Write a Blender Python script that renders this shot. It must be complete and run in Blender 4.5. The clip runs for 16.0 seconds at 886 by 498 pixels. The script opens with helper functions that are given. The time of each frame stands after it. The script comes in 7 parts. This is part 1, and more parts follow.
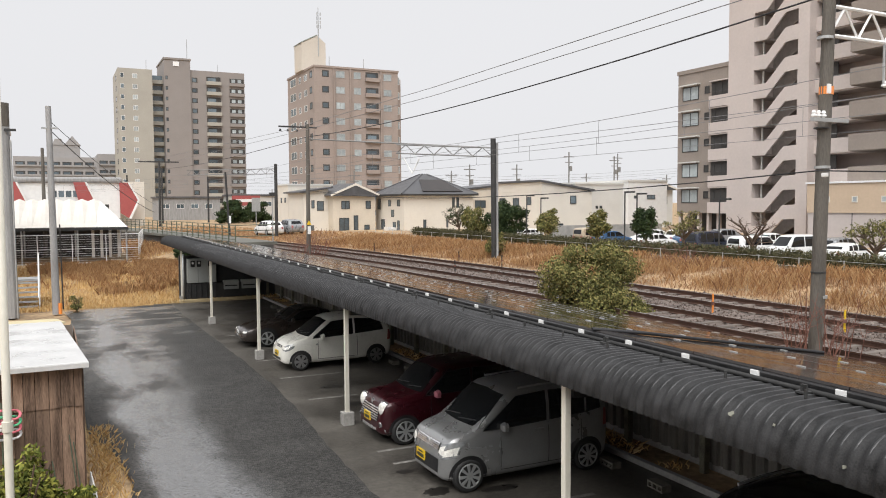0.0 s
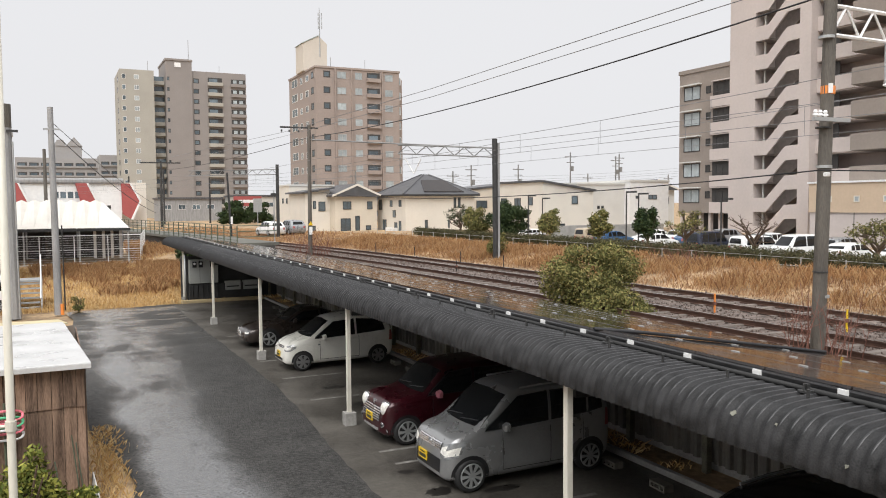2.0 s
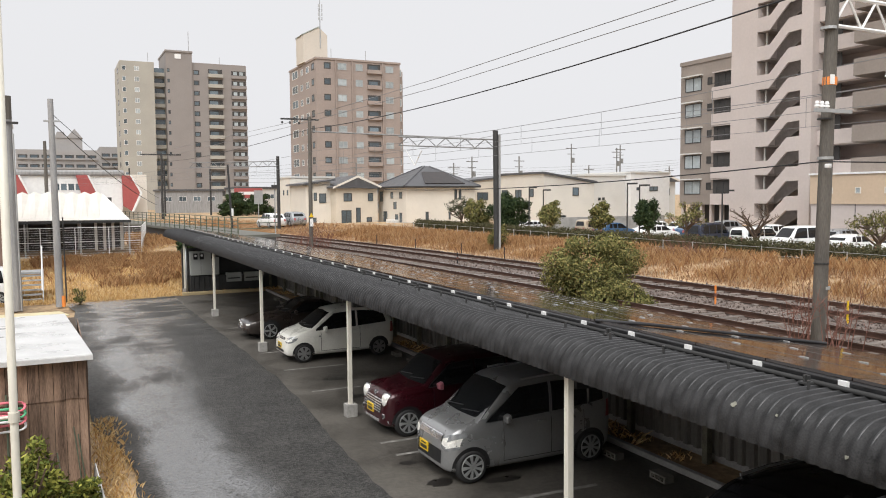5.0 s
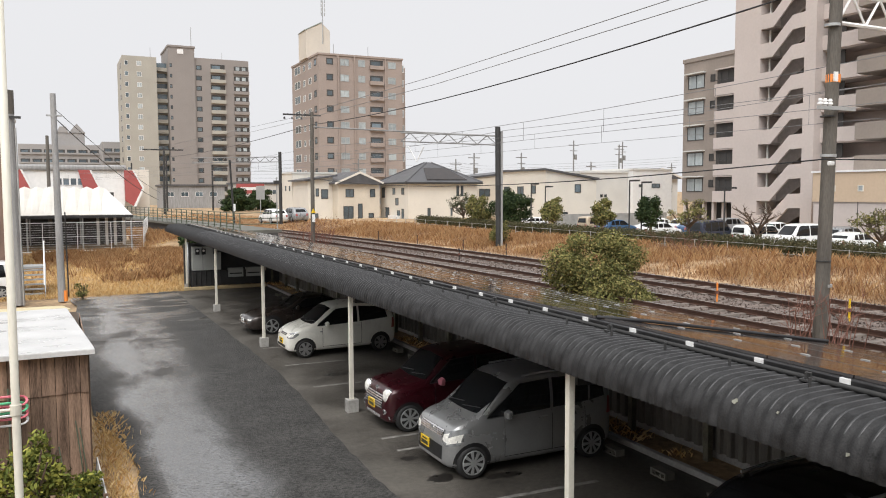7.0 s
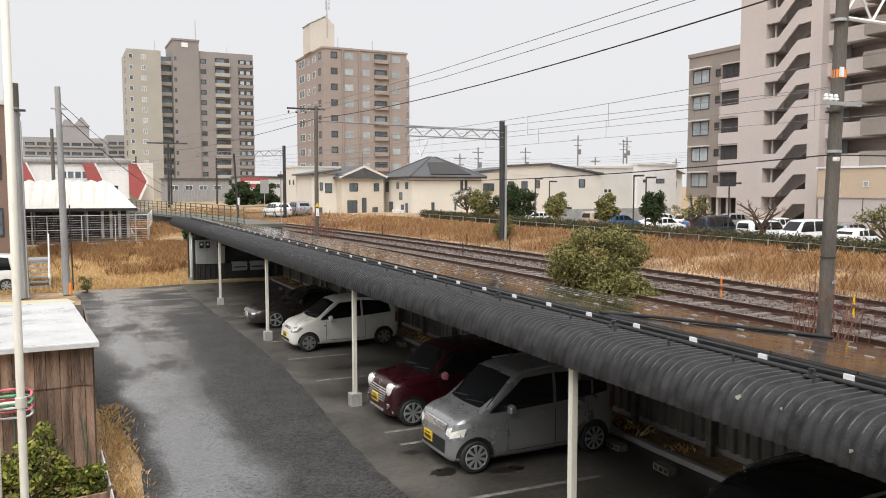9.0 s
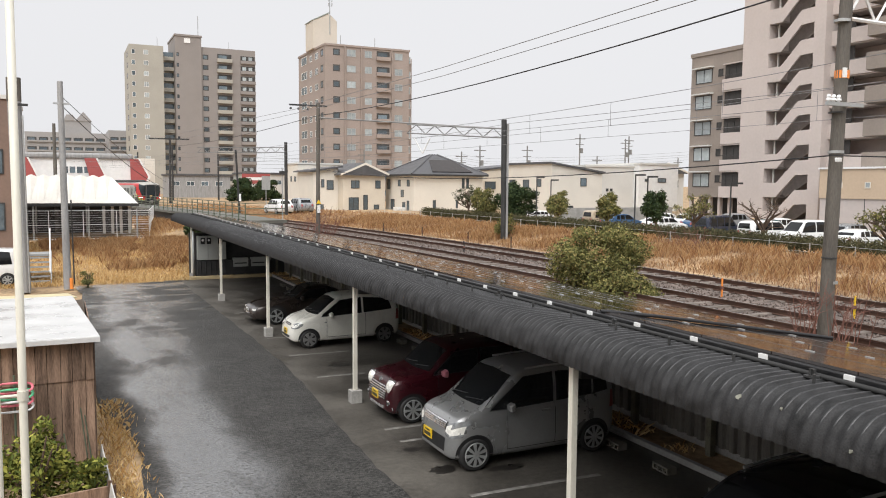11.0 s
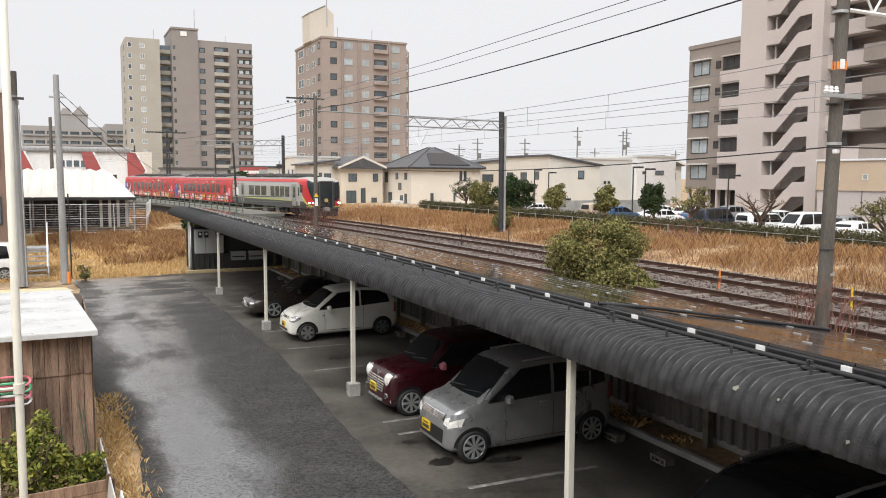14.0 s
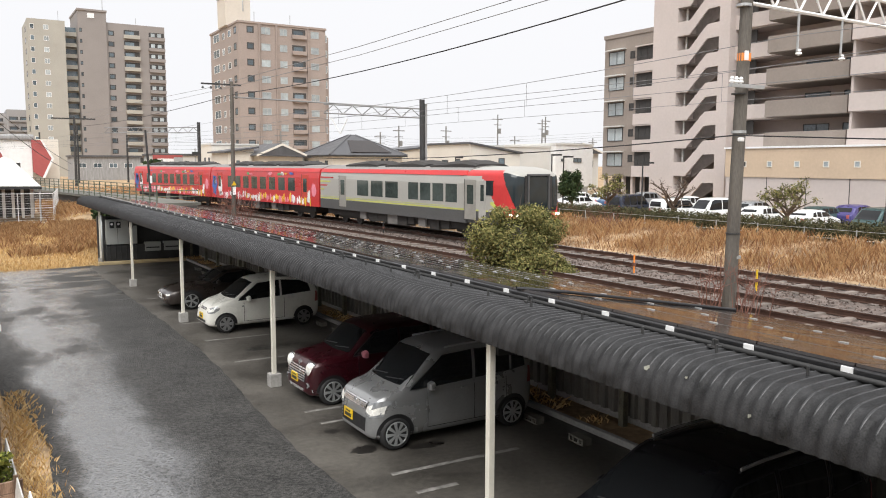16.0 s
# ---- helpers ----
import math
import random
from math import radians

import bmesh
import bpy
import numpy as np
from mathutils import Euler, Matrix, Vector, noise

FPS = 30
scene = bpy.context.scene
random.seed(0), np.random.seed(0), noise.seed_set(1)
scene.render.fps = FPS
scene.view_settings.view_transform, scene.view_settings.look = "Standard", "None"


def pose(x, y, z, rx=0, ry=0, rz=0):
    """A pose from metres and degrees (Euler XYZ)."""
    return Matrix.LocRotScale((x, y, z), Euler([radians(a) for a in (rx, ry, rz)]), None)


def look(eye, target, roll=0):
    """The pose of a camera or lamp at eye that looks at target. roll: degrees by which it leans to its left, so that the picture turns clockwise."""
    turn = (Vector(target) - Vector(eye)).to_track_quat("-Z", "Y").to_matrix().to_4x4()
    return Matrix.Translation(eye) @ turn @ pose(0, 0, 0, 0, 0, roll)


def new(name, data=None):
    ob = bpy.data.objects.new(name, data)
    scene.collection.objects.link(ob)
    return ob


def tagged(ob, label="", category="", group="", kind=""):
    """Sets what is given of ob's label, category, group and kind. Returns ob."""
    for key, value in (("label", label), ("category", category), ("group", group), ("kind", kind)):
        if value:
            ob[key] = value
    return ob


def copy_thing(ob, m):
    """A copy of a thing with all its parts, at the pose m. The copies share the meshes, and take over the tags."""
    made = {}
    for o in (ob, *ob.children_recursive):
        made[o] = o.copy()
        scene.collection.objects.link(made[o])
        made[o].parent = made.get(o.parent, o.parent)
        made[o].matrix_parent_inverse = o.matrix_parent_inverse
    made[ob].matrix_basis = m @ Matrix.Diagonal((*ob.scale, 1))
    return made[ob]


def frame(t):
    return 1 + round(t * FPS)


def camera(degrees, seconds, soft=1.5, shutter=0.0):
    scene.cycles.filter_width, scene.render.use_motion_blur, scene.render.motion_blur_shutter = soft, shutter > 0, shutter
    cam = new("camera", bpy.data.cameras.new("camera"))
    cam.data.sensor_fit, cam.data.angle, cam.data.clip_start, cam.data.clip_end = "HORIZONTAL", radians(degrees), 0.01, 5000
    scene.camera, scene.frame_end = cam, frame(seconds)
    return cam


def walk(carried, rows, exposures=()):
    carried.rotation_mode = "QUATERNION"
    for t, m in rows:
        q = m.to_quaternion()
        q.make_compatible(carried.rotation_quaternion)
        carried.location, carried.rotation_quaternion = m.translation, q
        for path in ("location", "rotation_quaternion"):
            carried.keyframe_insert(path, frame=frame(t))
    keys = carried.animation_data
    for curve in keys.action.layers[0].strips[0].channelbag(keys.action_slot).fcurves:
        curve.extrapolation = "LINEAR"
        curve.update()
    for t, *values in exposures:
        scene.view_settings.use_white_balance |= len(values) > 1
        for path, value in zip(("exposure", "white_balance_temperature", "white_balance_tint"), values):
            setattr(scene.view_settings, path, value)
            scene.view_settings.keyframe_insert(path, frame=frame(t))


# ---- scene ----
from mathutils.bvhtree import BVHTree

cam = camera(58.7, 16.0, soft=1.0)

PATH = [
    (0, (0.058, -0.964, 4.849), (0.943, 0.827, 4.733), -0.3),
    (0.5, (0.056, -0.966, 4.848), (0.942, 0.824, 4.73), -0.3),
    (1, (0.055, -0.966, 4.847), (0.94, 0.824, 4.73), -0.3),
    (1.5, (0.056, -0.967, 4.846), (0.938, 0.825, 4.73), -0.4),
    (2, (0.055, -0.966, 4.845), (0.936, 0.826, 4.73), -0.4),
    (2.5, (0.054, -0.966, 4.846), (0.934, 0.827, 4.729), -0.4),
    (3, (0.054, -0.968, 4.846), (0.934, 0.824, 4.727), -0.3),
    (3.5, (0.052, -0.968, 4.846), (0.933, 0.823, 4.725), -0.3),
    (4, (0.052, -0.969, 4.846), (0.934, 0.822, 4.721), -0.4),
    (6.5, (0.052, -0.966, 4.839), (0.928, 0.826, 4.692), -0.4),
    (7, (0.052, -0.967, 4.838), (0.926, 0.826, 4.693), -0.2),
    (7.5, (0.053, -0.969, 4.838), (0.927, 0.824, 4.692), -0.0),
    (8, (0.052, -0.97, 4.839), (0.926, 0.823, 4.69), 0.0),
    (8.5, (0.051, -0.969, 4.839), (0.922, 0.825, 4.686), -0.0),
    (9, (0.051, -0.966, 4.84), (0.916, 0.83, 4.681), 0.0),
    (11.5, (0.045, -0.967, 4.834), (0.908, 0.83, 4.666), 0.5),
    (12, (0.045, -0.966, 4.832), (0.908, 0.83, 4.659), 0.5),
    (12.5, (0.047, -0.964, 4.831), (0.913, 0.83, 4.656), 0.4),
    (13, (0.05, -0.962, 4.831), (0.917, 0.832, 4.656), 0.3),
    (13.5, (0.051, -0.961, 4.83), (0.917, 0.833, 4.652), 0.2),
    (14, (0.052, -0.962, 4.829), (0.919, 0.831, 4.647), 0.3),
    (14.5, (0.051, -0.967, 4.828), (0.923, 0.823, 4.641), 0.4),
    (15, (0.053, -0.975, 4.828), (0.945, 0.804, 4.631), 0.5),
    (15.5, (0.059, -0.987, 4.828), (0.984, 0.775, 4.625), 0.5),
    (16, (0.073, -1.004, 4.827), (1.111, 0.693, 4.615), 0.2),
]
walk(cam, [(t, look(e, g, r)) for t, e, g, r in PATH], [(0, 0.46), (9, 0.48), (12.5, 0.50), (14.5, 0.54), (15.2, 0.58), (16, 0.68)])

# ---- sky and light: an overcast, wet day ----
world = bpy.data.worlds.new("overcast")
scene.world = world
world.use_nodes = True
wn, wl = world.node_tree.nodes, world.node_tree.links
bg = wn["Background"]
sky = wn.new("ShaderNodeTexSky")
sky.sky_type, sky.sun_disc = "NISHITA", False
sky.sun_elevation, sky.sun_rotation, sky.dust_density = radians(48), radians(215), 6.0
grey = wn.new("ShaderNodeHueSaturation")
grey.inputs["Saturation"].default_value = 0.15
wl.new(sky.outputs[0], grey.inputs["Color"])
cloud = wn.new("ShaderNodeMixRGB")
cloud.inputs[0].default_value = 0.93
cloud.inputs[2].default_value = (8.0, 8.02, 8.25, 1)
wl.new(grey.outputs[0], cloud.inputs[1])
wl.new(cloud.outputs[0], bg.inputs[0])
bg.inputs[1].default_value = 0.078
sun = new("sun", bpy.data.lights.new("sun", "SUN"))
sun.data.energy, sun.data.angle, sun.data.color = 3.0, radians(60), (1, 0.985, 0.965)
sun.matrix_world = look((-12, -8, 60), (10, 20, 0))


# ---- mesh helpers ----
class Geo:
    def __init__(self):
        self.v, self.f = [], []

    def add(self, verts, faces):
        n = len(self.v)
        self.v += [tuple(p) for p in verts]
        self.f += [tuple(i + n for i in q) for q in faces]
        return self

    def box(self, x0, y0, z0, x1, y1, z1):
        x0, x1 = min(x0, x1), max(x0, x1)
        y0, y1 = min(y0, y1), max(y0, y1)
        z0, z1 = min(z0, z1), max(z0, z1)
        return self.add([(x0, y0, z0), (x1, y0, z0), (x1, y1, z0), (x0, y1, z0), (x0, y0, z1), (x1, y0, z1), (x1, y1, z1), (x0, y1, z1)],
                        [(3, 2, 1, 0), (4, 5, 6, 7), (0, 1, 5, 4), (1, 2, 6, 5), (2, 3, 7, 6), (3, 0, 4, 7)])

    def cyl(self, a, b, r0, r1=None, n=10):
        a, b = Vector(a), Vector(b)
        r1 = r0 if r1 is None else r1
        d = (b - a).normalized()
        u = d.cross(Vector((0, 0, 1)) if abs(d.z) < 0.9 else Vector((1, 0, 0))).normalized()
        w = d.cross(u)
        vs = []
        for c, r in ((a, r0), (b, r1)):
            vs += [c + r * (math.cos(2 * math.pi * i / n) * u + math.sin(2 * math.pi * i / n) * w) for i in range(n)]
        fs = [(i, (i + 1) % n, n + (i + 1) % n, n + i) for i in range(n)]
        return self.add(vs, fs + [tuple(range(n - 1, -1, -1)), tuple(range(n, 2 * n))])

    def prism(self, poly, place):
        """A closed polygon carried along: place(p, 0) and place(p, 1) are the two ends."""
        n = len(poly)
        vs = [place(p, 0) for p in poly] + [place(p, 1) for p in poly]
        return self.add(vs, [(i, (i + 1) % n, n + (i + 1) % n, n + i) for i in range(n)] + [tuple(range(n - 1, -1, -1)), tuple(range(n, 2 * n))])

    def loft(self, rings, closed=True, caps=True):
        n = len(rings[0])
        vs = [p for r in rings for p in r]
        m = n if closed else n - 1
        fs = [(k * n + i, k * n + (i + 1) % n, (k + 1) * n + (i + 1) % n, (k + 1) * n + i) for k in range(len(rings) - 1) for i in range(m)]
        if caps and closed:
            fs += [tuple(range(n - 1, -1, -1)), tuple(range((len(rings) - 1) * n, len(rings) * n))]
        return self.add(vs, fs)

    def quadslab(self, q, t):
        """A thin plate on four corners, t thick along its normal."""
        q = [Vector(p) for p in q]
        nrm = (q[1] - q[0]).cross(q[3] - q[0]).normalized() * t
        return self.add(q + [p + nrm for p in q], [(3, 2, 1, 0), (4, 5, 6, 7), (0, 1, 5, 4), (1, 2, 6, 5), (2, 3, 7, 6), (3, 0, 4, 7)])


OFF = {}


def finish(me):
    bm = bmesh.new()
    bm.from_mesh(me)
    bmesh.ops.recalc_face_normals(bm, faces=bm.faces)
    bm.to_mesh(me)
    bm.free()


def mesh_of(name, g, mat, off=(0, 0, 0), smooth=False, fix=True):
    me = bpy.data.meshes.new(name)
    ox, oy, oz = off
    me.from_pydata([(x - ox, y - oy, z - oz) for x, y, z in g.v], [], g.f)
    if fix and len(g.f) < 20000:
        finish(me)
    me.materials.append(mat)
    if smooth:
        me.shade_smooth()
    return me


def bevelled(ob, w, seg=2):
    if w:
        m = ob.modifiers.new("edge", "BEVEL")
        m.width, m.segments, m.limit_method = w, seg, "ANGLE"
    return ob


def part(name, g, mat, parent, label="", smooth=False, bevel=0):
    off = OFF.get(parent.name, (0, 0, 0))
    ob = new(name, mesh_of(name, g, mat, off, smooth))
    ob.parent = parent
    OFF[ob.name] = off
    bevelled(ob, bevel)
    return tagged(ob, label)


def piece(name, me, parent, m):
    """A repeat on shared mesh data."""
    ob = new(name, me)
    ob.parent = parent
    ob.matrix_basis = m
    return ob


def thing(name, at, label, category, group="", kind="", local=False):
    ob = new(name)
    ob.location = at
    ob.empty_display_size = 0.2
    OFF[ob.name] = (0, 0, 0) if local else tuple(at)
    return tagged(ob, label, category, group, kind)


def solid(name, g, mat, label, category="", group="", kind="", smooth=False, bevel=0, at=(0, 0, 0)):
    """A thing that is one mesh."""
    ob = new(name, mesh_of(name, g, mat, at, smooth))
    ob.location = at
    OFF[ob.name] = tuple(at)
    bevelled(ob, bevel)
    return tagged(ob, label, category, group, kind)


# ---- materials ----
def material(name, colour, rough=0.7, metal=0.0, vary=0.15, scale=3.0, bump=0.0, bscale=40.0, spec=0.5, hue=None, rnd=0.0, coat=0.0, wet=0.0, stretch=None):
    """Colour with variation at two scales, fine relief, and wet or worn gloss."""
    m = bpy.data.materials.new(name)
    m.use_nodes = True
    n, l = m.node_tree.nodes, m.node_tree.links
    p = n["Principled BSDF"]
    p.inputs["Metallic"].default_value = metal
    p.inputs["Specular IOR Level"].default_value = spec
    p.inputs["Coat Weight"].default_value = coat
    p.inputs["Coat Roughness"].default_value = 0.08
    tc = n.new("ShaderNodeTexCoord")
    src = tc.outputs["Object"]
    if stretch:
        mp = n.new("ShaderNodeMapping")
        mp.inputs["Scale"].default_value = stretch
        l.new(src, mp.inputs[0])
        src = mp.outputs[0]
    big, fine = n.new("ShaderNodeTexNoise"), n.new("ShaderNodeTexNoise")
    for t, s, d in ((big, scale, 4), (fine, scale * 14, 6)):
        t.inputs["Scale"].default_value, t.inputs["Detail"].default_value = s, d
        l.new(src, t.inputs["Vector"])
    mix = n.new("ShaderNodeMixRGB")
    dark = tuple(c * (1 - vary * 1.3) for c in colour)
    lite = tuple(min(1, c * (1 + vary)) for c in (hue or colour))
    mix.inputs[1].default_value, mix.inputs[2].default_value = (*dark, 1), (*lite, 1)
    add = n.new("ShaderNodeMath")
    add.operation = "MULTIPLY_ADD"
    l.new(big.outputs[0], add.inputs[0])
    add.inputs[1].default_value = 1.6
    l.new(fine.outputs[0], add.inputs[2])
    ramp = n.new("ShaderNodeMapRange")
    ramp.inputs[1].default_value, ramp.inputs[2].default_value = 0.85, 1.75
    l.new(add.outputs[0], ramp.inputs[0])
    l.new(ramp.outputs[0], mix.inputs[0])
    out = mix.outputs[0]
    if rnd:
        info, hs = n.new("ShaderNodeObjectInfo"), n.new("ShaderNodeHueSaturation")
        mr = n.new("ShaderNodeMapRange")
        mr.inputs[3].default_value, mr.inputs[4].default_value = 1 - rnd, 1 + rnd
        l.new(info.outputs["Random"], mr.inputs[0])
        l.new(mr.outputs[0], hs.inputs["Value"])
        l.new(out, hs.inputs["Color"])
        out = hs.outputs[0]
    l.new(out, p.inputs["Base Color"])
    rr = n.new("ShaderNodeMapRange")
    rr.inputs[1].default_value, rr.inputs[2].default_value = 0.35, 0.65
    rr.inputs[3].default_value, rr.inputs[4].default_value = max(0.03, rough - 0.08 - wet), min(1, rough + 0.08)
    l.new(big.outputs[0], rr.inputs[0])
    l.new(rr.outputs[0], p.inputs["Roughness"])
    if bump:
        bt, b = n.new("ShaderNodeTexNoise"), n.new("ShaderNodeBump")
        bt.inputs["Scale"].default_value, bt.inputs["Detail"].default_value = bscale, 5
        l.new(src, bt.inputs["Vector"])
        b.inputs["Strength"].default_value, b.inputs["Distance"].default_value = bump, 0.02
        l.new(bt.outputs[0], b.inputs["Height"])
        l.new(b.outputs[0], p.inputs["Normal"])
    return m


def island_material(name, colours, rough=0.9):
    """Leaves and blades: the shade differs from piece to piece."""
    m = bpy.data.materials.new(name)
    m.use_nodes = True
    n, l = m.node_tree.nodes, m.node_tree.links
    p = n["Principled BSDF"]
    p.inputs["Roughness"].default_value = rough
    p.inputs["Specular IOR Level"].default_value = 0.25
    geo, ramp = n.new("ShaderNodeNewGeometry"), n.new("ShaderNodeValToRGB")
    l.new(geo.outputs["Random Per Island"], ramp.inputs[0])
    e = ramp.color_ramp.elements
    while len(e) < len(colours):
        e.new(0.5)
    for i, c in enumerate(colours):
        e[i].position, e[i].color = i / (len(colours) - 1), (*c, 1)
    l.new(ramp.outputs[0], p.inputs["Base Color"])
    return m


def glow(name, colour, power):
    m = bpy.data.materials.new(name)
    m.use_nodes = True
    p = m.node_tree.nodes["Principled BSDF"]
    p.inputs["Base Color"].default_value = (*colour, 1)
    p.inputs["Emission Color"].default_value = (*colour, 1)
    p.inputs["Emission Strength"].default_value = power
    return m


def wet_asphalt():
    """Coarse dark stone mastic; a shallow dip along the garden side holds water, the crown drains."""
    m = bpy.data.materials.new("wet_asphalt")
    m.use_nodes = True
    n, l = m.node_tree.nodes, m.node_tree.links
    p = n["Principled BSDF"]
    tc = n.new("ShaderNodeTexCoord")
    src = tc.outputs["Object"]

    def noise_at(scale, detail, rough, stretch=None):
        t = n.new("ShaderNodeTexNoise")
        t.inputs["Scale"].default_value, t.inputs["Detail"].default_value, t.inputs["Roughness"].default_value = scale, detail, rough
        if stretch:
            mp = n.new("ShaderNodeMapping")
            mp.inputs["Scale"].default_value = stretch
            l.new(src, mp.inputs[0])
            l.new(mp.outputs[0], t.inputs["Vector"])
        else:
            l.new(src, t.inputs["Vector"])
        return t.outputs[0]

    def ramp(v, a, b, c, d):
        r = n.new("ShaderNodeMapRange")
        r.interpolation_type = "SMOOTHSTEP"
        r.inputs[1].default_value, r.inputs[2].default_value, r.inputs[3].default_value, r.inputs[4].default_value = a, b, c, d
        l.new(v, r.inputs[0])
        return r.outputs[0]

    def calc(op, a, b):
        c = n.new("ShaderNodeMath")
        c.operation = op
        for i, v in enumerate((a, b)):
            if isinstance(v, (int, float)):
                c.inputs[i].default_value = v
            else:
                l.new(v, c.inputs[i])
        return c.outputs[0]

    sep = n.new("ShaderNodeSeparateXYZ")
    l.new(src, sep.inputs[0])
    # how far across the drive, wavering along it
    across = calc("ADD", sep.outputs["X"], calc("MULTIPLY", calc("SUBTRACT", noise_at(0.16, 3, 0.5), 0.5), 2.2))
    dip = calc("MULTIPLY", ramp(across, 0.9, 1.7, 0.2, 1.0), ramp(across, 2.0, 3.9, 1.0, 0.0))
    pools = ramp(noise_at(0.55, 6, 0.6, (1.2, 0.42, 1)), 0.34, 0.58, 0.0, 1.0)
    back = calc("MULTIPLY", ramp(sep.outputs["Y"], 20, 36, 0.0, 0.75), ramp(noise_at(0.8, 5, 0.6, (0.5, 1.1, 1)), 0.42, 0.60, 0.2, 1.0))
    water = calc("MINIMUM", calc("ADD", calc("MULTIPLY", dip, calc("ADD", calc("MULTIPLY", pools, 0.85), 0.22)), back), 1.0)
    grain = n.new("ShaderNodeTexVoronoi")
    grain.inputs["Scale"].default_value = 30
    l.new(src, grain.inputs["Vector"])
    film = calc("MULTIPLY", water, ramp(noise_at(22, 3, 0.7), 0.30, 0.60, 0.30, 1.0))
    c = n.new("ShaderNodeValToRGB")
    c.color_ramp.elements[0].position, c.color_ramp.elements[0].color = 0.30, (0.016, 0.0155, 0.015, 1)
    c.color_ramp.elements[1].position, c.color_ramp.elements[1].color = 0.85, (0.078, 0.075, 0.070, 1)
    cell = n.new("ShaderNodeSeparateColor")
    l.new(grain.outputs["Color"], cell.inputs[0])
    tone = calc("ADD", calc("MULTIPLY", noise_at(1.3, 6, 0.6), 0.5), calc("MULTIPLY", cell.outputs[0], 0.55))
    l.new(tone, c.inputs[0])
    l.new(c.outputs[0], p.inputs["Base Color"])
    l.new(ramp(film, 0.0, 1.0, 0.72, 0.20), p.inputs["Roughness"])
    p.inputs["Specular IOR Level"].default_value = 0.35
    l.new(ramp(film, 0.04, 0.60, 0.0, 1.0), p.inputs["Coat Weight"])
    p.inputs["Coat IOR"].default_value, p.inputs["Coat Roughness"].default_value = 2.3, 0.16
    b = n.new("ShaderNodeBump")
    b.inputs["Distance"].default_value = 0.02
    l.new(ramp(film, 0.05, 0.7, 1.0, 0.14), b.inputs["Strength"])
    l.new(calc("ADD", grain.outputs[0], calc("MULTIPLY", noise_at(70, 2, 0.5), 0.6)), b.inputs["Height"])
    l.new(b.outputs[0], p.inputs["Normal"])
    l.new(b.outputs[0], p.inputs["Coat Normal"])
    return m


ASPHALT = wet_asphalt()
# Floor colour set below the other concrete to match the dimness under the roof.
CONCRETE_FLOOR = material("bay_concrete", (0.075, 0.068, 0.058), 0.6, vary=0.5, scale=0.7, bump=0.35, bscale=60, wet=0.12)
CONCRETE = material("concrete", (0.33, 0.32, 0.30), 0.8, vary=0.25, scale=1.5, bump=0.3)
POLE_CONCRETE = material("weathered_pole_concrete", (0.115, 0.103, 0.088), 0.75, vary=0.35, scale=1.2, bump=0.3, stretch=(3, 3, 0.5))
GANTRY = material("gantry_grey_paint", (0.20, 0.20, 0.195), 0.55, 0.1, vary=0.2, scale=2)
POLE_GREY = material("grey_pole_concrete", (0.30, 0.30, 0.30), 0.7, vary=0.25, scale=1.2, bump=0.2, stretch=(3, 3, 0.5))
STEEL = material("galvanised_steel", (0.42, 0.43, 0.43), 0.45, 0.6, vary=0.15, scale=5)
DARK_STEEL = material("dark_painted_steel", (0.05, 0.05, 0.05), 0.5, 0.3, vary=0.3, scale=4)
WHITE_PAINT = material("cream_post_paint", (0.70, 0.67, 0.58), 0.45, vary=0.12, scale=2, stretch=(4, 4, 0.8))
WHITE = material("white_paint", (0.78, 0.78, 0.77), 0.5, vary=0.06, scale=2)
LINE_PAINT = material("worn_line_paint", (0.21, 0.20, 0.185), 0.6, vary=0.55, scale=6, bump=0.2)
ROOF_BLACK = material("black_corrugated_sheet", (0.012, 0.012, 0.0125), 0.66, 0.0, vary=0.7, scale=5.0, bump=0.12, bscale=60, hue=(0.026, 0.026, 0.027), wet=0.06, spec=0.25)
PANEL = material("solar_glass", (0.026, 0.020, 0.018), 0.09, 0.0, vary=0.3, scale=1.5, spec=0.65)
RUBBER = material("black_rubber", (0.018, 0.018, 0.018), 0.75, vary=0.2, scale=8)
BLACK = material("black_plastic", (0.014, 0.014, 0.015), 0.4, vary=0.2, scale=6)
GLASS = material("dark_window_glass", (0.010, 0.011, 0.012), 0.06, 0.0, vary=0.1, scale=1, spec=0.5)
PANE = material("building_pane", (0.10, 0.13, 0.15), 0.08, 0.0, vary=0.35, scale=0.4, spec=0.8, rnd=0.5)
CURTAIN_PANE = material("curtained_pane", (0.36, 0.40, 0.41), 0.2, vary=0.2, scale=1, rnd=0.25)
# Dark fill that paints the shade of openings, recesses and dim windows.
VOID_SHADE = material("dark_recess", (0.055, 0.052, 0.05), 0.8, vary=0.3, scale=1)
BALLAST = material("ballast_stone", (0.085, 0.062, 0.053), 0.85, vary=0.6, scale=4, bump=1.0, bscale=14, hue=(0.14, 0.11, 0.095))
# Paler grey for the sky glint painted along the roof ribs.
RIB_GLINT = material("worn_rib_edge", (0.045, 0.045, 0.047), 0.42, vary=0.7, scale=8)
RAIL = material("rusty_rail", (0.085, 0.045, 0.032), 0.6, 0.3, vary=0.3, scale=3)
RAIL_TOP = material("polished_rail_head", (0.52, 0.50, 0.49), 0.25, 0.9, vary=0.1, scale=3)
SLEEPER = material("sleeper_concrete", (0.16, 0.135, 0.118), 0.85, vary=0.3, scale=3, rnd=0.2)
SOIL = material("dry_grass_soil", (0.28, 0.185, 0.105), 0.95, vary=0.5, scale=0.45, bump=0.8, bscale=9, hue=(0.37, 0.26, 0.15))
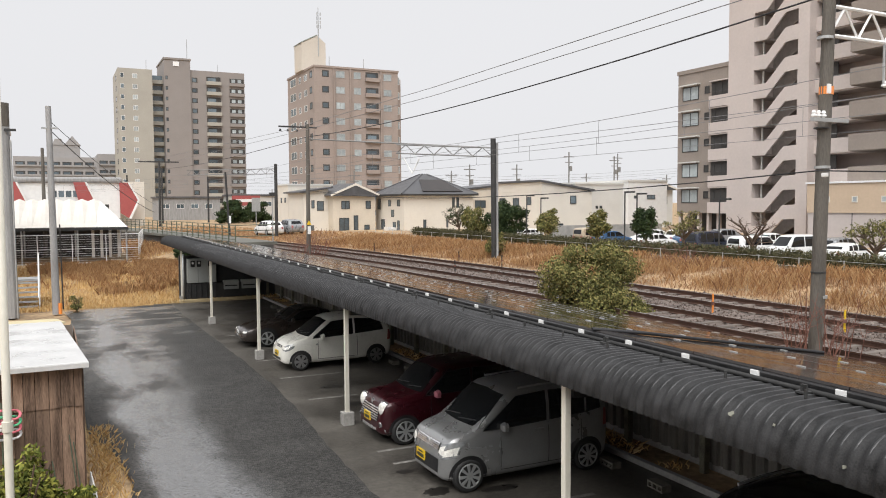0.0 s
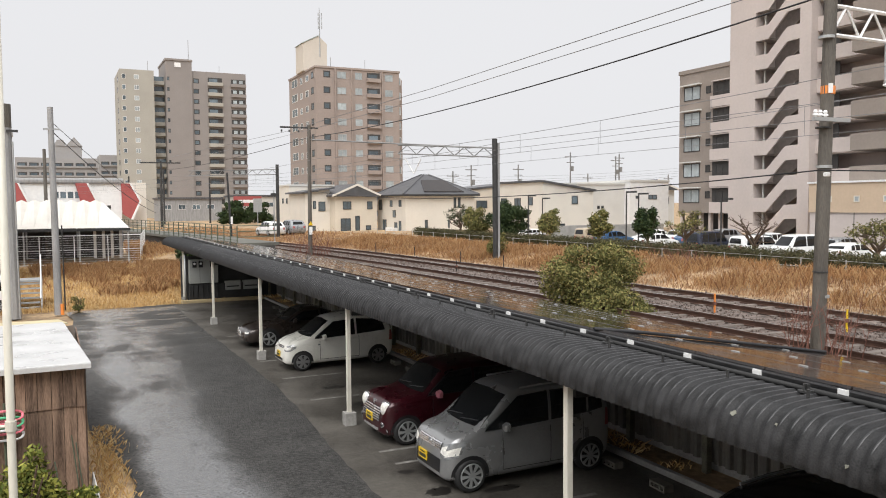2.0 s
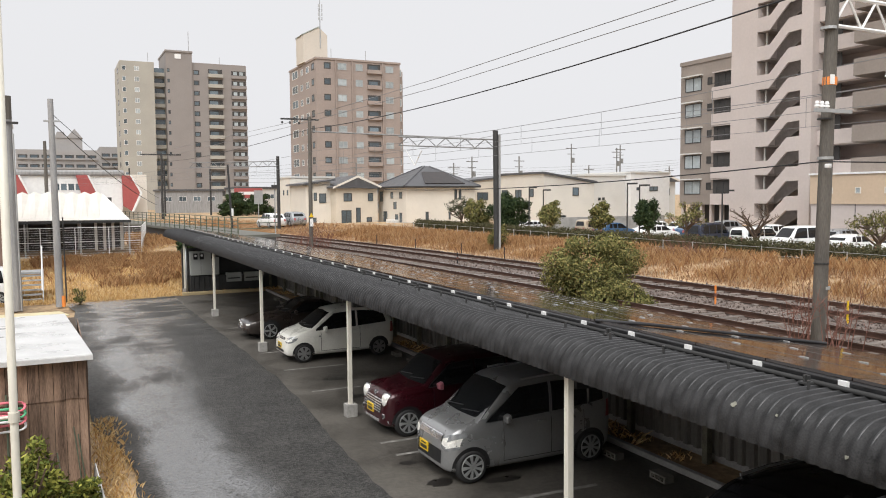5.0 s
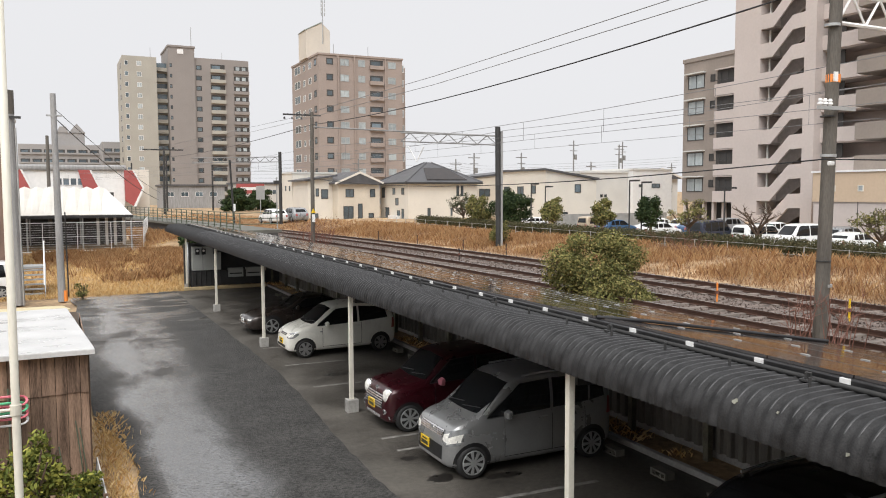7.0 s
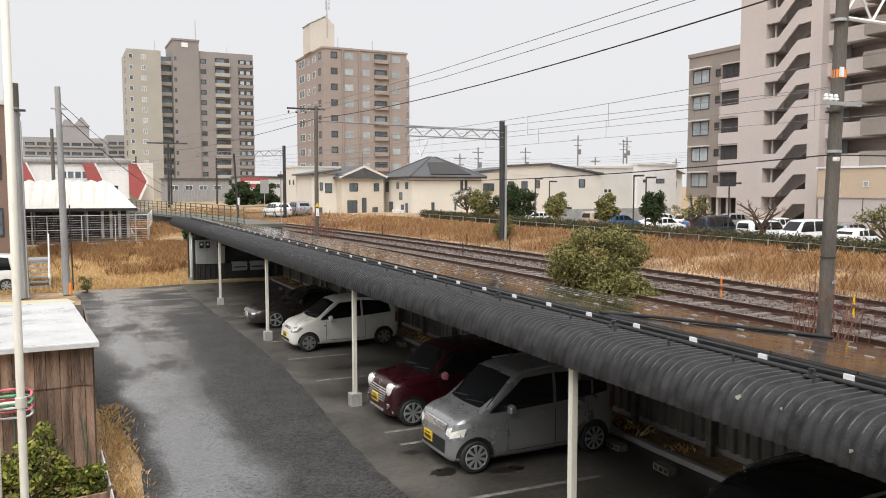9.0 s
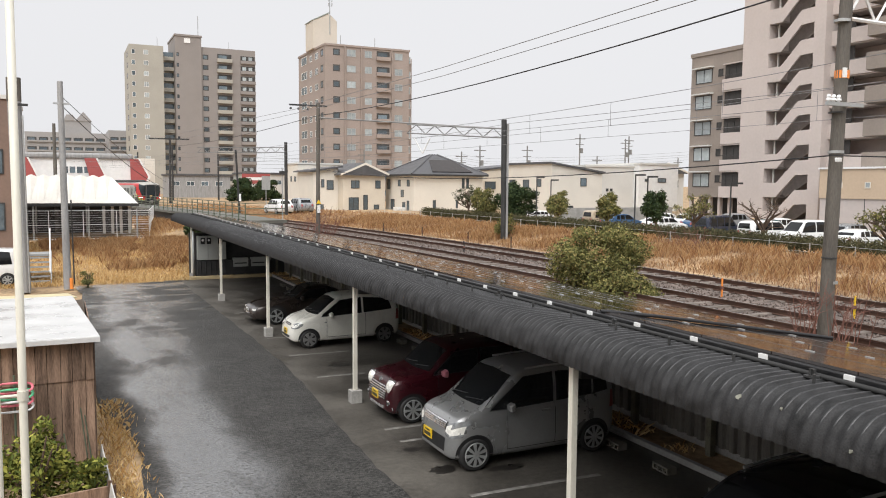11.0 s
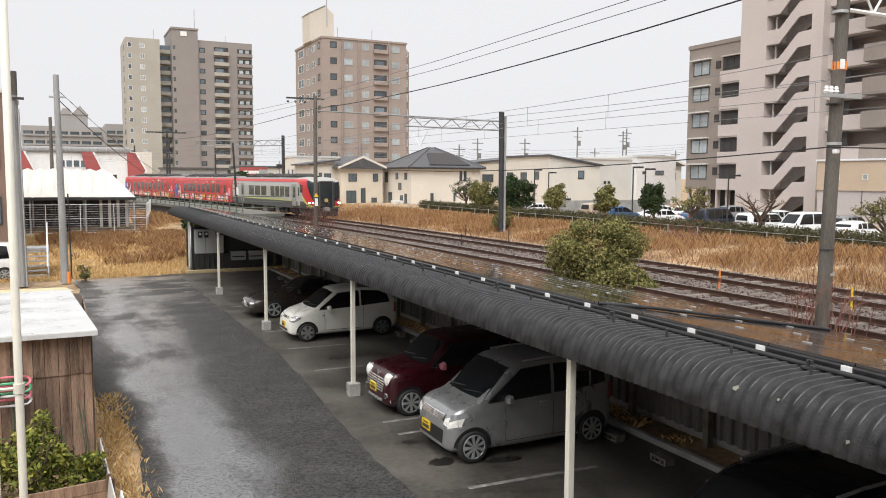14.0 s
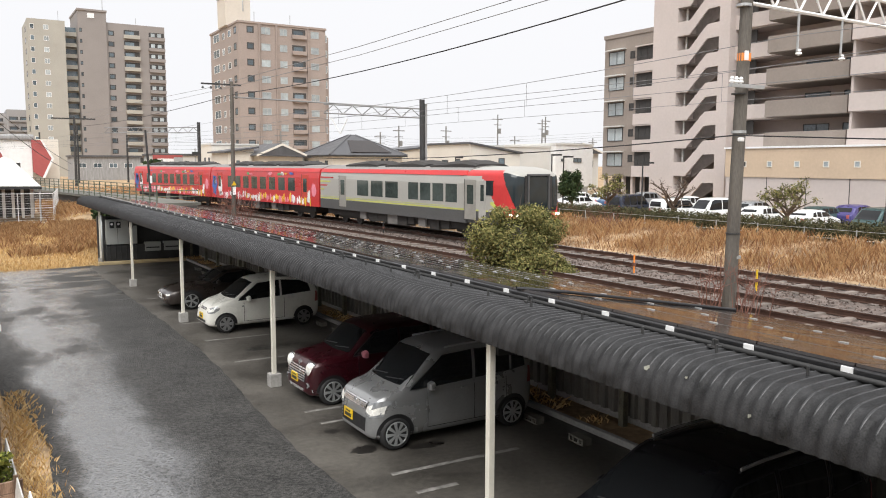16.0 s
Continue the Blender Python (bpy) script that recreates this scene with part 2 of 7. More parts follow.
LOT_GREY = material("far_lot_asphalt", (0.09, 0.09, 0.09), 0.5, vary=0.2, scale=0.5)
WOOD = material("weathered_board", (0.155, 0.085, 0.052), 0.75, vary=0.5, scale=1.6, bump=0.4, bscale=30, hue=(0.25, 0.165, 0.115), rnd=0.35, stretch=(6, 6, 0.5))
SHEET_WHITE = material("white_sheet_roof", (0.52, 0.52, 0.515), 0.4, vary=0.1, scale=1.2, wet=0.1)
TENT = material("white_tarpaulin", (0.62, 0.61, 0.585), 0.55, vary=0.08, scale=0.8)
TENT_CREAM = material("cream_tarpaulin", (0.60, 0.57, 0.52), 0.55, vary=0.1, scale=0.8)
STONE_T1 = material("tower_grey_tile", (0.255, 0.23, 0.215), 0.7, vary=0.08, scale=0.3)
CREAM_T1 = material("tower_cream_tile", (0.37, 0.35, 0.305), 0.7, vary=0.08, scale=0.3)
STONE_T2 = material("tower_brown_tile", (0.315, 0.26, 0.23), 0.7, vary=0.1, scale=0.3)
CREAM_T2 = material("cream_render", (0.56, 0.51, 0.44), 0.7, vary=0.06, scale=0.3)
PINK_B = material("pinkish_render", (0.53, 0.465, 0.435), 0.75, vary=0.06, scale=0.3)
TAUPE_B = material("taupe_tile", (0.27, 0.23, 0.20), 0.75, vary=0.1, scale=0.4)
TAN_B = material("tan_render", (0.56, 0.43, 0.31), 0.75, vary=0.07, scale=0.3)
CREAM = material("cream_siding", (0.68, 0.64, 0.57), 0.7, vary=0.06, scale=0.5)
PALE = material("pale_siding", (0.60, 0.59, 0.56), 0.7, vary=0.06, scale=0.5)
BEIGE = material("beige_siding", (0.60, 0.54, 0.45), 0.7, vary=0.08, scale=0.5)
TILE_ROOF = material("grey_roof_tile", (0.085, 0.085, 0.09), 0.45, vary=0.25, scale=1.5, bump=0.4, bscale=10)
BARK = material("bark", (0.10, 0.07, 0.05), 0.9, vary=0.4, scale=4, bump=0.6)
GREEN_RAIL = material("green_railing", (0.085, 0.105, 0.07), 0.5, vary=0.2, scale=2)
PLATFORM = material("platform_edge", (0.13, 0.13, 0.112), 0.8, vary=0.25, scale=0.6)
RED_SIGN = material("red_panel", (0.36, 0.085, 0.08), 0.5, vary=0.12, scale=0.4)
ORANGE = material("orange_band", (0.80, 0.26, 0.05), 0.5, vary=0.1, scale=5)
YELLOW = material("yellow_plate", (0.75, 0.50, 0.02), 0.4, vary=0.05, scale=5)
WIRE = material("black_cable", (0.02, 0.02, 0.022), 0.6, vary=0.1)
WIRE_GREY = material("grey_wire", (0.20, 0.20, 0.205), 0.6, vary=0.1)
CHROME = material("chrome", (0.74, 0.74, 0.75), 0.22, 0.8, vary=0.05)
LAMP_GLASS = material("headlamp_glass", (0.26, 0.27, 0.275), 0.06, 0.2, vary=0.4, scale=14, coat=0.8)
REFLECTOR = material("lamp_reflector", (0.80, 0.79, 0.74), 0.22, 0.1, vary=0.15, scale=20)
HEADLIGHT = glow("lit_headlight", (1.0, 0.93, 0.80), 5.0)
LEAF = island_material("bush_leaf", [(0.05, 0.055, 0.02), (0.11, 0.115, 0.038), (0.19, 0.18, 0.06), (0.30, 0.25, 0.10)])
LEAF_DARK = island_material("dark_leaf", [(0.012, 0.025, 0.010), (0.03, 0.05, 0.018), (0.055, 0.075, 0.025)])
LEAF_HEDGE = island_material("hedge_leaf", [(0.038, 0.040, 0.019), (0.068, 0.066, 0.030), (0.115, 0.095, 0.050)])
LEAF_GARDEN = island_material("garden_leaf", [(0.05, 0.07, 0.015), (0.13, 0.15, 0.03), (0.30, 0.29, 0.06)])
BANK_DRY = island_material("bank_blade", [(0.15, 0.08, 0.042), (0.27, 0.15, 0.078), (0.37, 0.22, 0.12), (0.48, 0.33, 0.19)])
STONES = island_material("ballast_chips", [(0.05, 0.036, 0.031), (0.10, 0.075, 0.063), (0.16, 0.125, 0.11), (0.27, 0.225, 0.20)])
DRY = island_material("dry_blade", [(0.36, 0.20, 0.075), (0.52, 0.33, 0.13), (0.62, 0.43, 0.20), (0.70, 0.54, 0.30)])
RUST = island_material("rusty_weed", [(0.15, 0.07, 0.035), (0.28, 0.14, 0.06), (0.38, 0.22, 0.10), (0.46, 0.31, 0.16)])
TWIG = material("reddish_twig", (0.16, 0.07, 0.05), 0.8, vary=0.3, scale=3)


# ---- ground ----
RAD, YT, YC = 373.0, 110.0, 18.0
X_FAR, X_NEAR = 19.95, 16.25
ARC = RAD * math.asin((YT - YC) / RAD)


def track(s, x0):
    """A place on a track, s metres beyond y = 18: straight, then a long bend, then straight."""
    r = RAD - (X_FAR - x0)
    if s <= 0:
        return x0, YC + s, 0.0
    a = min(s, ARC) / RAD
    x, y = x0 - r * (1 - math.cos(a)), YC + r * math.sin(a)
    e = max(0.0, s - ARC)
    return x - e * math.sin(a), y + e * math.cos(a), a


def bend(y):
    """How far the far track lies at y."""
    if y <= YC:
        return X_FAR
    if y <= YT:
        return X_FAR - RAD + math.sqrt(RAD * RAD - (y - YC) ** 2)
    a = math.asin((YT - YC) / RAD)
    return X_FAR - RAD * (1 - math.cos(a)) - (y - YT) * math.tan(a)


def ease(a, b, v):
    t = max(0.0, min(1.0, (v - a) / (b - a)))
    return t * t * (3 - 2 * t)


def level(x, y):
    """The height of the ground."""
    field = 0.75 * ease(38, 72, y) + 0.5 * ease(72, 105, y)
    side = 1.3
    low = field if y > 39 else 0.0
    k = ease(10.6, 12.2, x) if y < 60 else ease(7.0, 10.5, x - bend(y) + 20)
    z = low * (1 - k) + max(side, low) * k
    d = x - bend(y)
    z += (0.50 - 0.30 * ease(60, 100, y)) * ease(3.2, 8.5, d)
    z -= 0.35 * ease(60, 130, x) * ease(50, 90, y)
    z -= 1.1 * ease(34.8, 36.1, x) * (1 - ease(56.5, 58, x)) * (1 - ease(67, 70, y))
    return z


def ground():
    xs = [-1500, -700, -300, -120, -60, -30] + [-20 + 1.0 * i for i in range(29)] + [9.6 + 0.45 * i for i in range(60)] + [38 + 3 * i for i in range(20)] + [110, 160, 260, 450, 800, 1500, 2200]
    ys = [-900, -300, -120, -60, -30] + [-20 + 1.25 * i for i in range(100)] + [110 + 6 * i for i in range(16)] + [230, 300, 420, 700, 1300, 2500]
    g = Geo()
    rng = random.Random(3)
    for y in ys:
        for x in xs:
            z = level(x, y)
            if z > 0.05 and abs(x) < 60 and y < 110:
                z += rng.uniform(-0.05, 0.05)
            inlot = 0.6 < x < 10.8 and -16 < y < 39.2
            g.v.append((x, y, z - (0.06 if inlot or z < 0.02 else 0.0)))
    n = len(xs)
    g.f = [(j * n + i, j * n + i + 1, (j + 1) * n + i + 1, (j + 1) * n + i) for j in range(len(ys) - 1) for i in range(n - 1)]
    ob = solid("ground", g, SOIL, "ground covered by dry straw-coloured winter grass", kind="structure", smooth=True)
    return ob


ground()
g = Geo()
rng = random.Random(5)
left = [(1.02 + 0.1 * math.sin(i * 0.9) + rng.uniform(-0.05, 0.05), -16 + i * 0.8) for i in range(69)]
left = [(x - 0.5 * ease(14.5, 18.5, y), y) for x, y in left]
far = [(0.5 + i * 0.42, 38.7 + rng.uniform(-0.15, 0.2) + 0.05 * i) for i in range(11)]
right = [(4.74 + 0.46 * ease(11, 20, y) - 0.12 * ease(22, 36, y) + rng.uniform(-0.035, 0.035), y) for y in [39.3 - 0.35 * i for i in range(159)]]
outline = left + far + right
g.add([(x, y, 0.010) for x, y in outline], [tuple(range(len(outline) - 1, -1, -1))])
solid("driveway", g, ASPHALT, "wet dark asphalt driveway with pale puddle sheen", kind="structure")
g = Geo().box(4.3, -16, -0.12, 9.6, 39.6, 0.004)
solid("parking_bays", g, CONCRETE_FLOOR, "dark grey concrete floor of the covered parking bays", kind="structure")
rng = random.Random(11)
for y, ln in ((12.4, 0.8), (13.2, 0.85), (17.8, 1.25), (20.5, 1.75), (23.2, 0.9), (28.4, 0.9), (9.55, 2.4), (8.75, 0.7), (4.0, 2.0)):
    ob = new("bay_line", mesh_of("bay_line", Geo().box(0, -0.05, 0, ln, 0.05, 0.003), LINE_PAINT))
    ob.matrix_world = pose(5.60, y, 0.006, 0, 0, -2)
    tagged(ob, "worn white parking bay line on the concrete", "line", "painted bay lines", "structure")

STAIN = material("oil_stain", (0.020, 0.018, 0.016), 0.35, vary=0.3, scale=5)
for x, y, rx, ry, k in ((5.72, 10.75, 0.26, 0.22, 1), (5.62, 11.9, 0.16, 0.13, 2), (6.75, 10.4, 0.4, 0.14, 3), (4.15, 9.05, 0.28, 0.16, 5), (6.6, 18.9, 0.4, 0.25, 6), (6.5, 16.9, 0.3, 0.22, 7)):
    rng = random.Random(k)
    q = [(x + rx * rng.uniform(0.7, 1.1) * math.cos(t), y + ry * rng.uniform(0.7, 1.1) * math.sin(t)) for t in [2 * math.pi * i / 18 for i in range(18)]]
    z = 0.006 if x > 5 else 0.012
    tagged(solid("oil_stain", Geo().prism(q, lambda p, e: (p[0], p[1], z + 0.001 * e)), STAIN, "dark oil stain on the bay floor"), group="oil stains", kind="structure")

# the ballast bed and its tracks
def strip(name, mat, d0, d1, z, label, s0=-70, s1=300, step=3.0, slope=0.5, drop=0.25):
    g, rings = Geo(), []
    s = s0
    while s <= s1:
        x, y, a = track(s, X_FAR)
        c, q = math.cos(a), math.sin(a)
        rings.append([(x + d * c, y + d * q, h) for d, h in ((d0 - slope, z - drop), (d0, z), (d1, z), (d1 + slope, z - drop))])
        s += step
    g.loft(rings, closed=False)
    return solid(name, g, mat, label, kind="structure")


Z_RAIL = 1.6
strip("ballast_bed", BALLAST, -5.6, 2.0, Z_RAIL - 0.17, "brown-grey ballast bed under the two railway tracks", slope=1.0, drop=0.35)


def rails():
    sl = mesh_of("sleeper", Geo().add([(-1.0, -0.12, 0), (1.0, -0.12, 0), (1.0, 0.12, 0), (-1.0, 0.12, 0), (-1.0, -0.09, 0.09), (1.0, -0.09, 0.09), (1.0, 0.09, 0.09), (-1.0, 0.09, 0.09)],
                                    [(3, 2, 1, 0), (4, 5, 6, 7), (0, 1, 5, 4), (1, 2, 6, 5), (2, 3, 7, 6), (3, 0, 4, 7)]), SLEEPER)
    prof = [(-0.065, 0), (0.065, 0), (0.065, 0.012), (0.012, 0.03), (0.012, 0.11), (0.034, 0.12), (0.034, 0.15), (-0.034, 0.15), (-0.034, 0.12), (-0.012, 0.11), (-0.012, 0.03), (-0.065, 0.012)]
    for x0, nm in ((X_NEAR, "near"), (X_FAR, "far")):
        root = thing("railway_track", (x0, 18, Z_RAIL - 0.15), "railway track of rusty steel rails on concrete sleepers", "track", "railway tracks")
        for side in (-0.78, 0.78):
            rings, tops = [], []
            s = -70
            while s <= 300:
                x, y, a = track(s, x0)
                c, q = math.cos(a), math.sin(a)
                rings.append([(x + (side + u) * c, y + (side + u) * q, Z_RAIL - 0.15 + w) for u, w in prof])
                tops.append([(x + (side + u) * c, y + (side + u) * q, Z_RAIL + w) for u, w in ((-0.03, 0.001), (-0.03, 0.004), (0.03, 0.004), (0.03, 0.001))])
                s += 3
            rail = part("rail", Geo().loft(rings), RAIL, root)
            part("rail_head", Geo().loft(tops), RAIL_TOP, rail, "polished top of the rail")
        s, far_sl = -14.0, Geo()
        while s < 190:
            x, y, a = track(s, x0)
            if -12 < s < 60:
                piece("sleeper", sl, root, Matrix.Translation((-x0, -18, -Z_RAIL + 0.15)) @ pose(x, y, Z_RAIL - 0.22, 0, 0, math.degrees(a) + 0))
            else:
                c, q = math.cos(a), math.sin(a)
                far_sl.box(x - 1.0, y - 0.12, Z_RAIL - 0.22, x + 1.0, y + 0.12, Z_RAIL - 0.14)
            s += 0.72
        tagged(part("far_sleepers", far_sl, SLEEPER, root), kind="stuff")


# ---- the carport ----
ROOF_END, ROOF_START = 46.5, -9.0


def roof_profile():
    """From the back eave up the slope and round the front lip: (x, z)."""
    pts = [(10.75, 2.36), (9.5, 2.56), (8.0, 2.80), (6.6, 3.02), (6.25, 3.045), (6.0, 3.045)]
    cx, cz, r = 5.86, 2.69, 0.345
    pts += [(cx - r * math.sin(a) * 1.0, cz + r * math.cos(a)) for a in [radians(4 + 9.5 * i) for i in range(11)]]
    return pts


def carport():
    root = thing("carport", (5.7, 15.3, 0), "long steel carport with a black corrugated roof and cream posts", "carport")
    prof = roof_profile()
    y, rings, pitch = ROOF_START, [], 0.122
    nrm = []
    for i in range(len(prof)):
        a, b = Vector(prof[max(0, i - 1)]), Vector(prof[min(len(prof) - 1, i + 1)])
        d = (b - a).normalized()
        nrm.append((d.y, -d.x))
    # the normal points up and out
    nrm = [(nx, nz) if nz > 0 or nx < -0.5 else (-nx, -nz) for nx, nz in nrm]
    waves = ((0.0, 0.0), (0.018, 0.004), (0.039, 0.014), (0.061, 0.020), (0.083, 0.014), (0.104, 0.004))
    while y < ROOF_END:
        for dy, h in waves:
            if y > 34 and dy in (0.018, 0.039, 0.083, 0.104):
                continue
            rings.append([(x + nx * h, y + dy, z + nz * h) for (x, z), (nx, nz) in zip(prof, nrm)])
        y += pitch
    part("roof_sheet", Geo().loft(rings, closed=False), ROOF_BLACK, root, "wet black corrugated roof sheet with a rolled front edge", smooth=True)
    # Pale strips paint a highlight on each rib's shoulder and sink away below.
    fade = lambda z: 0.012 * (1 - ease(2.70, 3.02, z))
    glint = mesh_of("rib", Geo().loft([[(x + nx * (h - fade(z)), dy, z + nz * (h - fade(z))) for (x, z), (nx, nz) in zip(prof, nrm) if z > 2.70 and x < 6.7] for dy, h in ((-0.011, 0.018), (-0.004, 0.023), (0.004, 0.023), (0.011, 0.018))], closed=False), RIB_GLINT, smooth=True)
    y = ROOF_START + 0.061 + 0.122 * 80
    while y < 36:
        piece("rib", glint, root, pose(-5.7, y - 15.3, 0))
        y += pitch
    # inner lining and beam close the underside; the lining's unseen grey is lightened for bounce
    inner = [[(x + 0.04 if x < 6 else x, yy, z - 0.06) for x, z in prof[:-3]] for yy in (ROOF_START, ROOF_END)]
    part("roof_lining", Geo().loft(inner, closed=False), material("sheet_underside", (0.20, 0.20, 0.20), 0.55, 0.2, vary=0.2, scale=2), root, "unseen sheet underside, made pale grey to bounce light")
    part("eaves_beam", Geo().box(5.80, ROOF_START, 2.52, 5.92, ROOF_END, 2.66), RUBBER, root)
    part("rear_beam", Geo().box(9.95, ROOF_START, 2.12, 10.10, ROOF_END, 2.34), DARK_STEEL, root)
    for k in range(-1, 5):
        y = 7.05 + 8.24 * k
        post = part("post", Geo().box(5.675, y - 0.045, 0.28, 5.765, y + 0.045, 2.66), WHITE_PAINT, root, "cream painted square steel post", bevel=0.008)
        part("footing", Geo().box(5.60, y - 0.12, 0, 5.85, y + 0.12, 0.29), CONCRETE, post, "concrete block post footing", bevel=0.012)
        part("rafter", Geo().prism([(5.8, 2.42), (10.0, 2.16), (10.0, 2.34), (5.8, 2.60)], lambda p, e, y=y: (p[0], y - 0.05 + 0.1 * e, p[1])), DARK_STEEL, root)
        part("rear_post", Geo().box(9.96, y - 0.06, 0, 10.08, y + 0.06, 2.14), material("mossy_post", (0.16, 0.15, 0.11), 0.8, vary=0.4) if k == -1 else bpy.data.materials["mossy_post"], root, "weathered rear post", bevel=0.008)
    for x, z in ((6.9, 2.86), (7.9, 2.70), (8.9, 2.54)):
        part("purlin", Geo().box(x, ROOF_START, z - 0.16, x + 0.05, ROOF_END, z - 0.05), DARK_STEEL, root)
    lichen = material("pale_lichen", (0.20, 0.20, 0.165), 0.9, vary=0.3, scale=20)
    for a, y, rad in ((52, 4.25, 0.034), (50, 3.78, 0.016), (75, 3.05, 0.018)):
        rng = random.Random(int(y * 100))
        q, c = [], math.radians(a)
        for i in range(12):
            e, t = rad * rng.uniform(0.5, 1.2), 2 * math.pi * i / 12
            q.append((e * math.cos(t), e * math.sin(t)))
        part("lichen_patch", Geo().prism(q, lambda p, e: (5.86 - (0.350 + 0.018 * e) * math.sin(c) + p[0] * math.cos(c), y + p[1], 2.69 + (0.350 + 0.018 * e) * math.cos(c) + p[0] * math.sin(c))), lichen, root, "pale lichen patch")
    for i in range(14):
        x, z, y = 6.12, 3.06, 2.0 + i * 0.95
        part("roof_bolt", Geo().cyl((x, y, z), (x, y, z + 0.085), 0.016, n=6), DARK_STEEL, root)


def solar_array():
    """Rows of dark glass panels that follow the roof's slope, on black rails with white end clamps."""
    root = thing("solar_array", (6.5, 10, 3.12), "wet dark brown solar panels clamped along the carport roof", "solar panel")
    slope = (2.36 - 3.02) / (10.75 - 6.6)
    zr = lambda x: 3.115 + slope * (x - 6.6)
    y0, y1 = -8.0, 44.5
    part("front_rail", Geo().box(6.42, y0, 3.05, 6.50, y1, 3.13), BLACK, root, "black front mounting rail", bevel=0.008)
    part("front_pipe", Geo().cyl((6.36, y0, 3.075), (6.36, y1, 3.075), 0.026), RUBBER, root, smooth=True)
    w, dp = 0.98, 1.02
    q = lambda y, i: [(6.51 + i * dp, y, zr(6.51 + i * dp)), (6.51 + (i + 1) * dp - 0.02, y, zr(6.51 + (i + 1) * dp - 0.02)), (6.51 + (i + 1) * dp - 0.02, y + w - 0.015, zr(6.51 + (i + 1) * dp - 0.02)), (6.51 + i * dp, y + w - 0.015, zr(6.51 + i * dp))]
    meshes = [mesh_of("panel", Geo().quadslab(q(0, i), 0.03), PANEL, (6.5, 10, 3.12)) for i in range(4)]
    mark = Geo().box(-0.02, -0.055, 0, 0.012, 0.055, 0.012)
    marks = mesh_of("clamp", mark, STEEL)
    clip = mesh_of("clip", Geo().box(-0.012, -0.05, -0.035, 0.012, 0.05, 0.035), WHITE)
    brkt = mesh_of("bracket", Geo().box(-0.10, -0.05, -0.05, 0.02, 0.05, -0.03).box(-0.05, -0.03, -0.04, -0.02, 0.03, 0.03).cyl((-0.07, 0, -0.05), (-0.07, 0, 0.03), 0.012, n=6), DARK_STEEL)
    for i in range(1, 4):
        x = 6.51 + i * dp - 0.01
        part("row_rail", Geo().box(x - 0.008, y0, zr(x) - 0.01, x + 0.008, y1, zr(x) + 0.032), DARK_STEEL, root, "dark panel edge rail")
        x += 0.5
        # Reflections on the far panels are drawn as thin pale strips.
        part("busbar", Geo().box(x - 0.004, 10.5, zr(x) + 0.028, x + 0.004, y1, zr(x) + 0.032), STEEL, root, "thin pale line painting a reflection along the far panels")
    n = 0
    y = y0
    while y < y1 - 1:
        for i in range(4):
            piece("panel", meshes[i], root, Matrix.Translation((0, y, 0)))
            if y < 30:
                x = 6.51 + i * dp - 0.01
                if i:
                    piece("clamp", marks, root, pose(x - 6.5, y - 10 + 0.35, zr(x) - 3.12 + 0.03))
        if y < 36:
            piece("clip", clip, root, pose(6.405 - 6.5, y - 10, 3.105 - 3.12))
        if n % 3 == 0 and y < 32:
            piece("bracket", brkt, root, pose(6.33 - 6.5, y - 10 + 0.3, 3.115 - 3.12))
        y += w
        n += 1


def back_fence():
    """The concrete board fence that holds the railway bank behind the bays."""
    root = thing("board_fence", (10.4, 15, 0), "dark weathered ribbed board fence on a concrete kerb", "fence")
    board = material("dark_fence_sheet", (0.14, 0.13, 0.115), 0.75, vary=0.35, scale=1.2, stretch=(3, 6, 0.6))
    rings, y = [], -14.0
    while y < 45:
        rings.append([(10.40 + dx, y, z) for z, dx in ((0.2, 0), (2.2, 0))])
        rings.append([(10.40, y + 0.1, z) for z in (0.2, 2.2)])
        rings.append([(10.46, y + 0.13, z) for z in (0.2, 2.2)])
        rings.append([(10.46, y + 0.23, z) for z in (0.2, 2.2)])
        y += 0.26
    g = Geo().loft(rings, closed=False)
    part("ribbed_sheet", g, board, root)
    part("top_rail", Geo().box(10.34, -14, 1.0, 10.40, 45, 1.06), CONCRETE, root)
    part("backing_wall", Geo().box(10.5, -14, -0.1, 10.62, 45, 2.2), CONCRETE, root)
    y = -12.0
    post = mesh_of("fence_post", Geo().box(-0.06, -0.06, 0, 0.06, 0.06, 1.75), bpy.data.materials["mossy_post"])
    while y < 44:
        piece("fence_post", post, root, pose(-0.12, y - 15 + 0.7, 0))
        y += 2.06
    g = Geo().box(9.60, -16, -0.1, 9.72, 40, 0.11)
    solid("kerb", g, CONCRETE, "low concrete kerb behind the parking bays", kind="structure", bevel=0.015)
    g = Geo().box(9.72, -16, -0.1, 10.5, 44, 0.05)
    solid("planting_strip", g, SOIL, "strip of soil and dead grass behind the kerb", kind="structure")


